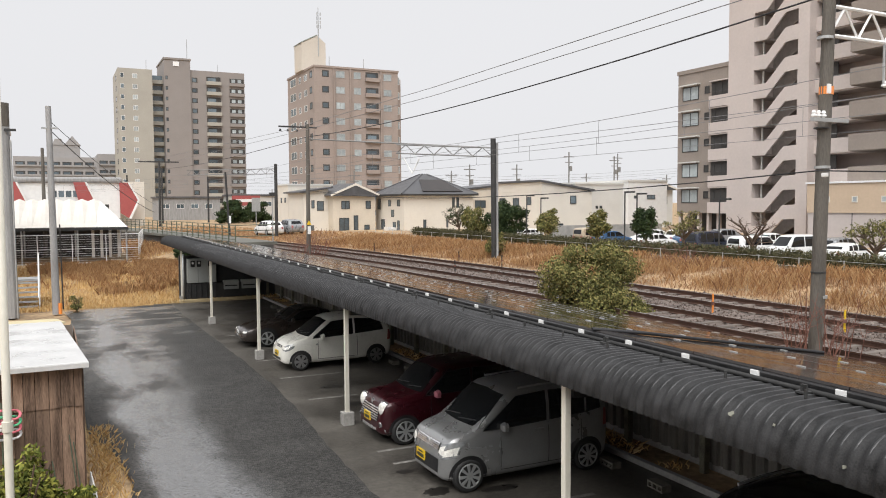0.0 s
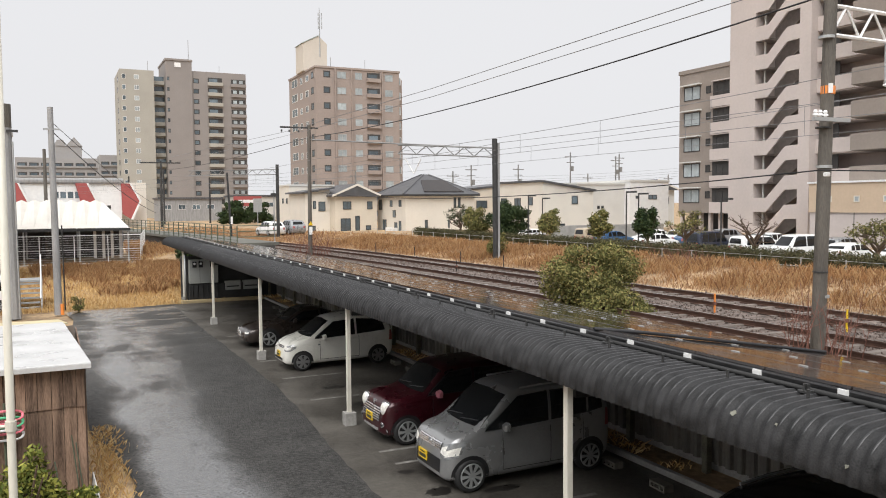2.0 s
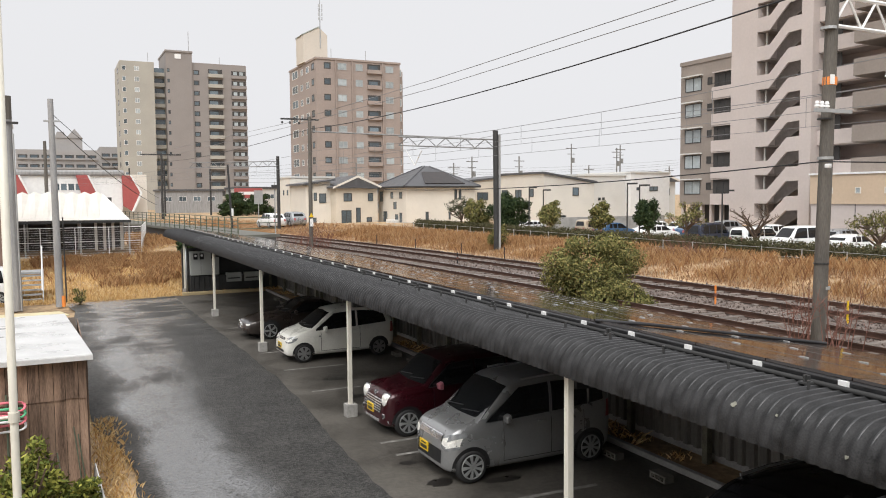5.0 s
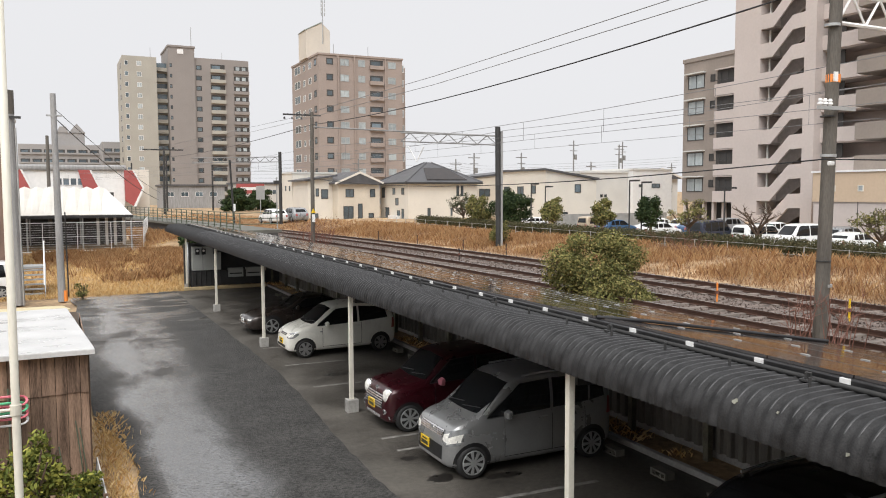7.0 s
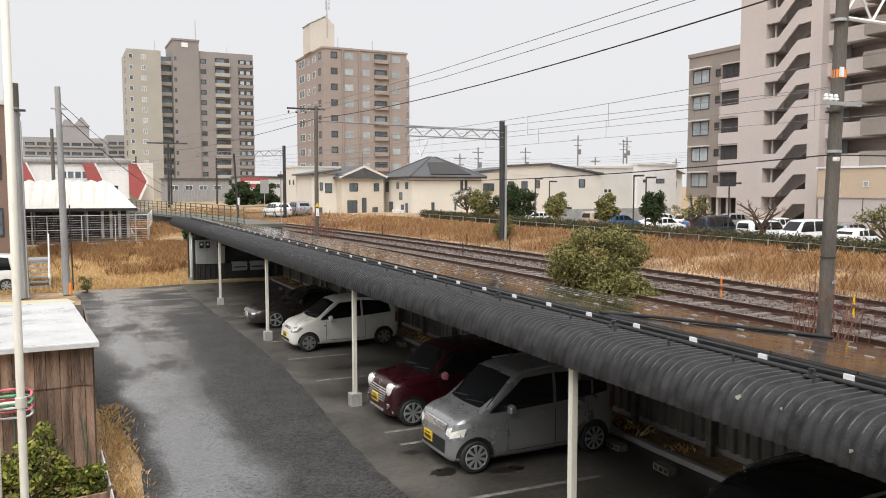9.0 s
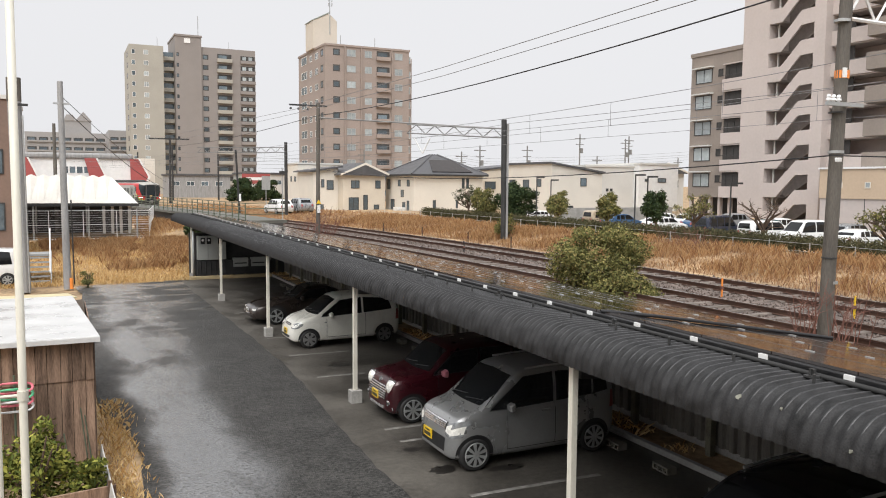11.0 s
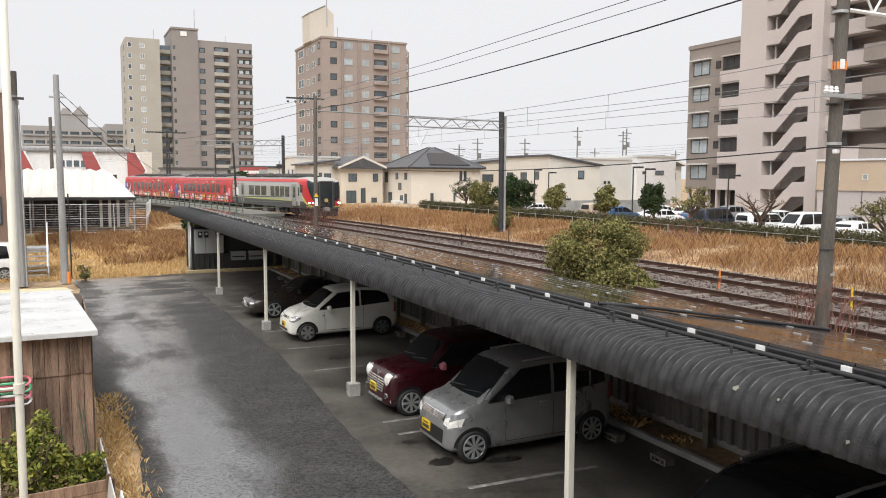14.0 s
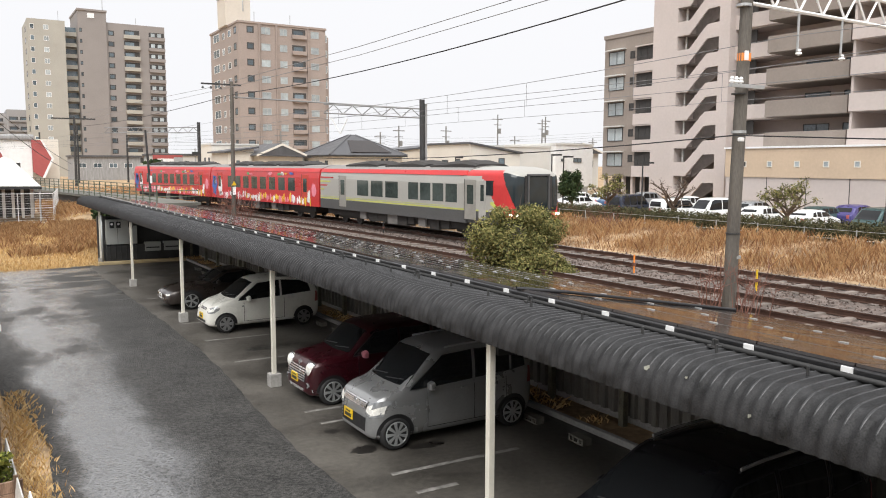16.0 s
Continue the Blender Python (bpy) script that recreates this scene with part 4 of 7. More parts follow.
car(dict(L=3.395, W=1.475, H=1.50, wr=0.27, axles=(1.19, -1.17), paint=PEARL, tuck=0.80, spokes=6, fat=0.16, bonnet=1.02, rim=material("grey_steel_wheel", (0.22, 0.22, 0.22), 0.5, 0.4), rlabel="grey steel wheel with slots", plate=(-0.02, 0.38), blinker=0.70,
         top=[(-1.6975, 0.80), (-1.66, 1.0), (-1.54, 1.28), (-1.40, 1.41), (-1.1, 1.475), (-0.4, 1.50), (0.08, 1.475), (0.28, 1.43), (0.42, 1.35), (0.98, 0.955), (1.10, 0.915), (1.35, 0.845), (1.52, 0.755), (1.62, 0.64), (1.675, 0.5), (1.6975, 0.38)],
         belt=[(-1.7, 0.98), (-0.5, 0.94), (0.8, 0.865), (1.3, 0.79), (1.7, 0.70)],
         screen=([(-0.64, 0.965), (0, 0.96), (0.64, 0.965)], [(-0.545, 1.385), (0, 1.415), (0.545, 1.385)]), back=([(-0.5, 1.05), (0.5, 1.05)], [(-0.45, 1.32), (0.45, 1.32)]),
         panes=(([(0.80, 0.915), (0.45, 0.925), (-0.42, 0.965)], [(0.76, 0.95), (0.20, 1.35), (-0.42, 1.395)]), ([(-0.52, 0.97), (-1.40, 1.03)], [(-0.52, 1.395), (-1.30, 1.33)])),
         face=dict(grille=(-0.26, 0.635, 0.26, 0.695), bars=1, intake=(-0.40, 0.30, 0.40, 0.37), lamp=([(0.40, 0.60), (0.52, 0.575), (0.66, 0.60)], [(0.42, 0.70), (0.54, 0.735), (0.68, 0.775)]), wrap=([(1.62, 0.575), (1.52, 0.60), (1.38, 0.68)], [(1.60, 0.66), (1.52, 0.715), (1.36, 0.735)])),
         doors=((0.66, 0.84), (-0.56, 0.92)), handles=((-0.40, 0.84),), mirror_at=(0.55, 0.95),
         label="pearl white three-door small hatchback with a clean rounded nose"), (7.57, 21.97, 0.004), 181)
car(dict(L=4.2, W=1.70, H=1.25, wr=0.30, axles=(1.28, -1.15), paint=BRONZE, tuck=0.70, spokes=5, kei=False, bonnet=0.8, plate=(0, 0.36),
         top=[(-2.1, 0.6), (-2.06, 0.78), (-1.9, 0.87), (-1.35, 0.93), (-0.75, 1.17), (-0.35, 1.245), (0.0, 1.225), (0.12, 1.19), (0.72, 0.86), (0.9, 0.82), (1.4, 0.745), (1.8, 0.655), (1.97, 0.575), (2.06, 0.48), (2.1, 0.38)],
         belt=[(-2.1, 0.82), (-0.5, 0.82), (0.7, 0.78), (1.4, 0.69), (2.1, 0.55)],
         screen=([(-0.64, 0.875), (0, 0.87), (0.64, 0.875)], [(-0.54, 1.155), (0, 1.175), (0.54, 1.155)]), back=([(-0.5, 0.98), (0.5, 0.98)], [(-0.45, 1.14), (0.45, 1.14)]),
         panes=(([(0.56, 0.83), (0.2, 0.835), (-0.5, 0.85)], [(0.52, 0.86), (0.05, 1.12), (-0.5, 1.15)]), ([(-0.58, 0.855), (-1.05, 0.88)], [(-0.58, 1.14), (-0.80, 1.08)])),
         face=dict(grille=(-0.5, 0.36, 0.5, 0.44), bars=1, lamp=([(0.50, 0.48), (0.62, 0.48), (0.74, 0.49)], [(0.50, 0.545), (0.62, 0.56), (0.75, 0.575)])),
         doors=((0.55, 0.76), (-0.62, 0.80)), handles=((-0.45, 0.72),), mirror_at=(0.40, 0.86),
         label="low dark old sports coupe with long bonnet"), (7.74, 26.3, 0.004), 180)
car(dict(L=4.3, W=1.70, H=1.62, wr=0.31, axles=(1.35, -1.3), paint=JET, tuck=0.80, kei=False, bonnet=1.25, stripe=True,
         top=[(-2.15, 0.9), (-2.1, 1.2), (-1.95, 1.48), (-1.8, 1.56), (-1.3, 1.61), (-0.5, 1.625), (0.2, 1.58), (0.4, 1.53), (0.55, 1.45), (1.25, 1.04), (1.45, 0.99), (1.75, 0.92), (1.95, 0.84), (2.08, 0.70), (2.13, 0.5), (2.15, 0.38)],
         belt=[(-2.15, 1.05), (-0.5, 1.0), (1.0, 0.94), (1.6, 0.87), (2.15, 0.78)],
         screen=([(-0.72, 1.055), (0, 1.05), (0.72, 1.055)], [(-0.60, 1.485), (0, 1.51), (0.60, 1.485)]), back=([(-0.6, 1.15), (0.6, 1.15)], [(-0.5, 1.45), (0.5, 1.45)]),
         panes=(([(1.0, 0.985), (0.6, 0.99), (-0.25, 1.02)], [(0.95, 1.02), (0.35, 1.44), (-0.25, 1.49)]), ([(-0.34, 1.03), (-1.15, 1.06)], [(-0.34, 1.49), (-1.15, 1.48)]), ([(-1.24, 1.07), (-1.8, 1.11)], [(-1.24, 1.475), (-1.68, 1.40)])),
         face=dict(grille=(-0.5, 0.62, 0.5, 0.76), bars=3, intake=(-0.5, 0.30, 0.5, 0.42), lamp=([(0.52, 0.66), (0.66, 0.64), (0.80, 0.68)], [(0.52, 0.78), (0.68, 0.82), (0.81, 0.86)])),
         doors=((0.7, 0.92), (-0.3, 0.97), (-1.15, 0.98)), handles=((-0.1, 0.88), (-0.95, 0.91)), mirror_at=(0.7, 1.0),
         label="glossy black wagon parked beneath the carport roof"), (7.25, 4.9, 0.004), 180)


def far_shape(L, H, van):
    """The lines of a plain car or van seen from afar."""
    f, b = L / 2, -L / 2
    if van:
        top = [(b, 0.9), (b + 0.04, 1.3), (b + 0.14, H - 0.12), (b + 0.35, H - 0.03), (0, H), (f - 1.25, H - 0.05), (f - 1.1, H - 0.12), (f - 0.55, 1.05), (f - 0.3, 0.93), (f - 0.1, 0.80), (f - 0.02, 0.55), (f, 0.4)]
        x0, x1 = f - 0.62, f - 1.12
    else:
        top = [(b, 0.75), (b + 0.05, 0.95), (b + 0.25, 1.02), (b + 0.62, H - 0.14), (b + 0.95, H - 0.03), (-0.2, H), (f - 1.75, H - 0.06), (f - 1.6, H - 0.12), (f - 0.98, 0.97), (f - 0.75, 0.92), (f - 0.3, 0.80), (f - 0.1, 0.68), (f - 0.02, 0.5), (f, 0.4)]
        x0, x1 = f - 1.02, f - 1.66
    zt = H - 0.11
    belt = [(b, 0.98), (0, 0.95), (f - 0.9, 0.90), (f, 0.72)]
    xr = b + (0.30 if van else 0.72)
    cuts = [x1 - 0.02 - (x1 - 0.02 - xr) * t for t in (0, 0.36, 0.70, 1.0)]
    panes = [([(x0 - 0.18, 0.975), (cuts[1] + 0.04, 0.985)], [(x1 - 0.05, zt), (cuts[1] + 0.04, zt)])]
    panes += [([(cuts[i] - 0.04, 0.99), (cuts[i + 1] + 0.04, 1.0)], [(cuts[i] - 0.04, zt), (cuts[i + 1] + (0.04 if i == 1 else 0.14), zt - (0 if i == 1 else 0.04))]) for i in (1, 2)]
    return dict(L=L, H=H, top=top, belt=belt, panes=panes, screen=([(-0.62, 1.03), (0.62, 1.03)], [(-0.55, H - 0.14), (0.55, H - 0.14)]), back=([(-0.55, 1.08), (0.55, 1.08)], [(-0.48, H - 0.18), (0.48, H - 0.18)]))


# ---- buildings ----
def window_set(parent, face, u, z, w, h, base, mat=None, frame_mat=None, sill=False, name="window"):
    """A window on a wall: face 'y' looks to -y with u along x, face 'x' looks to -x with u along y; base is the wall's plane."""
    mat, frame_mat = mat or PANE, frame_mat or WHITE
    def bx(g, u0, z0, u1, z1, d0, d1):
        return g.box(u0, base - d1, z0, u1, base - d0, z1) if face == "y" else g.box(base - d1, u0, z0, base - d0, u1, z1)
    g = Geo()
    t = 0.07
    bx(g, u, z, u + w, z + t, -0.05, 0.05), bx(g, u, z + h - t, u + w, z + h, -0.05, 0.05)
    bx(g, u, z + t, u + t, z + h - t, -0.05, 0.05), bx(g, u + w - t, z + t, u + w, z + h - t, -0.05, 0.05)
    if w > 0.9:
        bx(g, u + w / 2 - 0.03, z + t, u + w / 2 + 0.03, z + h - t, -0.05, 0.045)
    win = part(name, g, frame_mat, parent)
    part("pane", bx(Geo(), u + t, z + t, u + w - t, z + h - t, -0.04, 0.015), mat, win)
    if sill:
        part("awning", bx(Geo(), u - 0.15, z + h + 0.15, u + w + 0.15, z + h + 0.3, 0.0, 0.45), frame_mat, win, "pale window hood")
    return win


def recess(parent, face, u, z, w, h, base, name="loggia", rail=0.0, rail_mat=None):
    """A flat dark panel painting the shade of a balcony opening, with a parapet in front."""
    def bx(g, u0, z0, u1, z1, d0, d1):
        return g.box(u0, base - d1, z0, u1, base - d0, z1) if face == "y" else g.box(base - d1, u0, z0, base - d0, u1, z1)
    ob = part(name, bx(Geo(), u, z, u + w, z + h, -0.05, 0.02), VOID_SHADE, parent)
    part("back_window", bx(Geo(), u + w * 0.12, z + h * 0.15, u + w * 0.8, z + h * 0.8, 0.02, 0.03), PANE, ob)
    if rail:
        part("parapet", bx(Geo(), u - 0.1, z - rail * 0.3, u + w + 0.1, z + rail * 0.7, 0.02, 0.5), rail_mat, ob)
    return ob


def tower_brown():
    x0, y0, x1, y1, zt = 43.6, 140, 60.2, 158, 29.9
    root = thing("apartment_tower", (50, 148, 1), "ten-storey brown tiled apartment tower with a cream roof house", "building")
    part("wall", Geo().box(x0, y0, 0, x1, y1, zt), STONE_T2, root)
    part("wing_wall", Geo().box(x1, y0 + 2.4, 0, x1 + 1.6, y1, zt - 0.9), STONE_T2, root)
    part("parapet", Geo().box(x0 - 0.15, y0 - 0.15, zt, x1 + 0.15, y1 + 0.15, zt + 0.35), STONE_T2, root)
    pen = [(42.7, 30.2), (47.4, 30.2), (47.4, 35.5), (45.8, 36.9), (42.7, 35.3)]
    part("roof_house", Geo().prism(pen, lambda p, e: (p[0] + 0.4, 146 + 5 * e, p[1])), CREAM_T2, root, "cream roof house with a sloped top")
    part("roof_house_cap", Geo().quadslab([(43.0, 145.9, 35.3), (46.2, 145.9, 36.95), (46.2, 151.1, 36.95), (43.0, 151.1, 35.3)], 0.15), material("verdigris", (0.32, 0.36, 0.33), 0.6), root)
    mast = part("mast", Geo().cyl((46.4, 146, 33), (46.4, 146, 42.2), 0.12, 0.06), STEEL, root, "antenna mast")
    for dz in (38.2, 39.0, 39.8, 40.6):
        for x in (46.1, 46.75):
            part("antenna", Geo().cyl((x, 145.8, dz), (x, 145.8, dz + 0.6), 0.10, n=6), STEEL, mast)
    for x in (48.5, 55.5):
        part("mast", Geo().cyl((x, 146, zt), (x, 146, zt + 3.2), 0.06), STEEL, root)
    part("roof_unit", Geo().box(53, 145, zt + 0.3, 57, 149, zt + 1.0), STEEL, root)
    for k in range(10):
        z = 1.6 + 2.88 * k
        for u, w, kind in ((45.1, 1.3, "d"), (47.6, 2.0, "w"), (51.1, 1.7, "w"), (53.6, 2.6, "r"), (57.1, 1.9, "w")):
            if kind == "r":
                recess(root, "y", u, z + 0.5, w, 1.55, y0, rail=0.7, rail_mat=STONE_T2)
            elif kind == "d":
                recess(root, "y", u, z + 0.7, w, 1.2, y0)
            else:
                window_set(root, "y", u + 0.15, z + 0.65, w - 0.3, 1.25, y0, CURTAIN_PANE, STEEL)
        for u, w, kind in ((141.2, 1.6, "d"), (144.5, 1.8, "w"), (148.5, 1.4, "w"), (152.0, 3.8, "w2")):
            if kind == "d":
                recess(root, "x", u, z + 0.6, w, 1.3, x0)
            else:
                window_set(root, "x", u, z + 0.5, w, 1.5 if kind == "w2" else 1.2, x0)
        window_set(root, "y", x1 + 0.25, z + 0.5, 1.1, 1.4, y0 + 2.4, CURTAIN_PANE)
    for x in (47.3, 50.5, 56.6):
        part("pilaster", Geo().box(x - 0.1, y0 - 0.35, 0, x + 0.1, y0, zt), STONE_T2, root)
    return root


def tower_grey():
    root = thing("apartment_tower", (35, 230, 1), "tall grey-brown apartment tower joined to a cream block", "building")
    part("wall", Geo().box(34.8, 225, 0, 49.5, 245, 41.6), STONE_T1, root)
    part("lift_core", Geo().box(28.0, 224.5, 0, 34.8, 240, 44.0), STONE_T1, root, "grey-brown lift core with a rooftop sign")
    part("core_cap", Geo().box(27.8, 224.3, 44.0, 35.0, 240.2, 44.5), STONE_T1, root)
    part("sign", Geo().box(30.3, 224.38, 42.3, 31.9, 224.48, 43.5), WHITE, root, "pale rooftop emblem shape")
    part("cream_block", Geo().box(16.4, 225, 0, 25.0, 243, 41.0), CREAM_T1, root, "rounded cream block")
    part("link_block", Geo().box(25.0, 229, 0, 28.0, 243, 38.5), CREAM_T1, root)
    part("mast", Geo().cyl((34.2, 226, 44), (34.2, 226, 50), 0.09), STEEL, root)
    part("mast", Geo().cyl((42.4, 226, 41.6), (42.4, 226, 43.6), 0.06), STEEL, root)
    part("mast", Geo().cyl((23.6, 226, 41), (23.6, 226, 43.6), 0.06), STEEL, root)
    for k in range(14):
        z = 1.4 + 2.8 * k
        ob = part("balcony", Geo().box(39.0, 224.1, z, 43.0, 225, z + 0.95), CREAM_T1, root, "pale balcony parapet")
        # The balcony openings are flat panels in a painted shade colour.
        part("opening", Geo().box(39.1, 224.85, z + 0.95, 42.9, 224.98, z + 2.25), VOID_SHADE, ob)
        part("glazing", Geo().box(39.4, 224.80, z + 1.0, 41.6, 224.86, z + 1.9), PANE, ob)
        ob = part("balcony", Geo().box(45.3, 224.4, z, 49.5, 225, z + 0.85), STONE_T1, root)
        part("opening", Geo().box(45.4, 224.9, z + 0.85, 49.3, 224.98, z + 2.1), VOID_SHADE, ob)
        for x in (45.9, 47.6):
            part("glazing", Geo().box(x, 224.84, z + 1.0, x + 1.0, 224.9, z + 1.9), CURTAIN_PANE, ob)
        recess(root, "y", 35.2, z + 0.5, 1.5, 1.3, 225, "window")
        recess(root, "y", 28.3, z + 0.8, 0.6, 1.0, 224.5, "window")
        ob = part("gallery", Geo().box(25.0, 228.0, z, 28.0, 229, z + 1.0), CREAM_T1, root)
        part("opening", Geo().box(25.05, 228.9, z + 1.0, 27.95, 228.98, z + 2.3), PANE, ob)
        window_set(root, "y", 17.0, z + 0.7, 0.9, 1.2, 225)
        window_set(root, "y", 20.0, z + 0.7, 1.2, 1.2, 225, CURTAIN_PANE)
        recess(root, "x", 230, z + 0.5, 3, 1.4, 16.4, "window")


def stair_building():
    """The building beyond the car park, turned square to the tracks."""
    F = 60.0
    root = thing("apartment_building", (66, 50, 1.8), "pinkish apartment block with a zigzag open staircase and balconies", "building")
    part("wing_wall", Geo().box(F, 56.4, 3.7, 72, 63.7, 18.2), TAUPE_B, root, "taupe tiled wing")
    part("wing_cap", Geo().box(F - 0.1, 56.4, 18.2, 72, 63.8, 18.6), TAUPE_B, root)
    # One dark block paints the shade between the ground-floor columns.
    part("wing_base", Geo().box(F + 1.5, 56.4, 1, 72, 63.5, 3.7), VOID_SHADE, root)
    for k in range(6):
        part("base_column", Geo().box(F + 0.2, 56.6 + k * 1.35, 1, F + 0.6, 56.9 + k * 1.35, 3.7), PINK_B, root)
    part("stair_wall", Geo().box(F - 0.4, 53.3, 1, 72, 56.4, 33), PINK_B, root)
    part("stair_edge_wall", Geo().box(F - 0.4, 47.2, 1, 72, 48.4, 33), PINK_B, root)
    # Shade inside the stair core is painted: the outer pink, darkened.
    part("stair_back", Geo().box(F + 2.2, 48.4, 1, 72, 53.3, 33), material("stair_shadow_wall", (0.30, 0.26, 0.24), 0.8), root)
    part("main_wall", Geo().box(F + 3.0, 20, 6.2, 80, 47.2, 33), PINK_B, root)
    part("roof_slab", Geo().box(F - 0.5, 20, 33, 80, 56.5, 33.6), PINK_B, root)
    st = 2.66
    for k in range(12):
        z = 1.2 + st * k
        # the bent parapet of each flight
        band = [(53.3, z), (51.85, z), (49.75, z + st * 0.76), (48.4, z + st * 0.78), (48.4, z + st * 0.78 + 1.30), (49.75, z + st * 0.76 + 1.30), (51.85, z + 1.32), (53.3, z + 1.32)]
        par = part("stair_parapet", Geo().prism(band, lambda p, e: (F - 0.4 + 0.18 * e, p[0], p[1])), PINK_B, root, "zigzag stair parapet")
        # Landing and flight take the same shaded wall colour.
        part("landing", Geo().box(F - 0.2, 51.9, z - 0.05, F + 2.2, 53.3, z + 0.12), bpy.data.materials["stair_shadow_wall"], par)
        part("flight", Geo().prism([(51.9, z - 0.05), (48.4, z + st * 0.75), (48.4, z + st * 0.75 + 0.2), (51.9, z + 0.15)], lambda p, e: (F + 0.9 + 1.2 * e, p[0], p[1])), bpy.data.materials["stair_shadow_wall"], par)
        part("slim_post", Geo().box(F + 0.3, 52.75, z + 0.1, F + 0.42, 52.9, z + st), PALE, par)
    for k in range(5):
        z = 4.75 + 2.66 * k
        window_set(root, "x", 60.7, z, 2.3, 1.4, F, CURTAIN_PANE, DARK_STEEL)
        part("awning", Geo().box(F - 0.45, 60.5, z + 1.5, F, 63.2, z + 1.62), PALE, root, "pale window hood")
        window_set(root, "x", 59.25, z + 0.45, 0.62, 0.75, F, VOID_SHADE, DARK_STEEL)
        ob = part("loggia", Geo().box(F - 0.02, 56.42, z + 0.05, F + 0.05, 58.95, z + 1.50), VOID_SHADE, root, "flat dark panel for the shaded loggia")
        for y in (56.6, 57.5, 58.4):
            part("glazing_bar", Geo().box(F - 0.05, y, z + 0.05, F - 0.02, y + 0.07, z + 1.2), DARK_STEEL, ob)
        part("handrail", Geo().box(F - 0.3, 56.42, z + 0.45, F - 0.25, 58.95, z + 0.50), DARK_STEEL, ob)
        part("ceiling_edge", Geo().box(F - 0.35, 56.42, z + 1.48, F, 58.95, z + 1.58), PINK_B, ob)
        part("balcony_parapet", Geo().box(F - 0.4, 56.4, z - 1.05, F - 0.06, 58.95, z + 0.06), PINK_B, root)
    for k in range(10):
        z = 3.7 + 2.66 * k
        # narrow windowed strip beside the stair, then long balconies
        if z > 5:
            part("corner_opening", Geo().box(F + 1.0, 45.4, z + 1.2, F + 1.05, 47.15, z + 2.5), VOID_SHADE, root)
            part("corner_parapet", Geo().box(F + 0.4, 42.5, z, F + 0.6, 47.2, z + 1.25), PINK_B, root)
            part("corner_slab", Geo().box(F + 0.6, 42.5, z - 0.1, F + 3.0, 47.2, z + 0.1), PINK_B, root)
            bal = part("balcony", Geo().box(F - 1.4, 35.2, z - 0.05, F - 1.2, 42.5, z + 1.3), TAUPE_B, root, "taupe balcony parapet")
            part("slab", Geo().box(F - 1.2, 35.2, z - 0.1, F + 3.0, 42.5, z + 0.1), TAUPE_B, bal)
            for y in (35.8, 39.4):
                ob = window_set(root, "x", y, z + 0.2, 2.4, 1.9, F + 3.0, PANE, DARK_STEEL)
            bal = part("balcony", Geo().box(F - 2.2, 22.0, z - 0.05, F - 2.0, 34.6, z + 1.3), PINK_B, root, "pinkish end balcony")
            part("slab", Geo().box(F - 2.0, 22.0, z - 0.1, F + 3.0, 34.6, z + 0.1), PINK_B, bal)
            part("divider", Geo().box(F - 2.0, 34.4, z, F + 3.0, 34.6, z + 2.6), PINK_B, bal)
    hall = thing("parking_hall", (61, 35, 1.8), "low tan hall with small square windows before the apartment block", "building")
    part("upper_wall", Geo().box(57.2, 12, 3.9, 62.8, 45.2, 6.3), TAN_B, hall)
    part("lower_wall", Geo().box(57.3, 12, 1, 62.8, 45.15, 3.9), PINK_B, hall, "pinkish lower wall")
    part("coping", Geo().box(57.1, 12, 6.3, 62.8, 45.3, 6.45), WHITE, hall)
    for i in range(12):
        window_set(hall, "x", 43.0 - 2.5 * i, 4.75, 0.5, 0.5, 57.2, VOID_SHADE if i == 0 else CURTAIN_PANE, CREAM)
    for i in range(8):
        part("joint", Geo().box(57.285, 41.0 - 3.6 * i, 1.2, 57.3, 41.06 - 3.6 * i, 3.9), DARK_STEEL, hall)


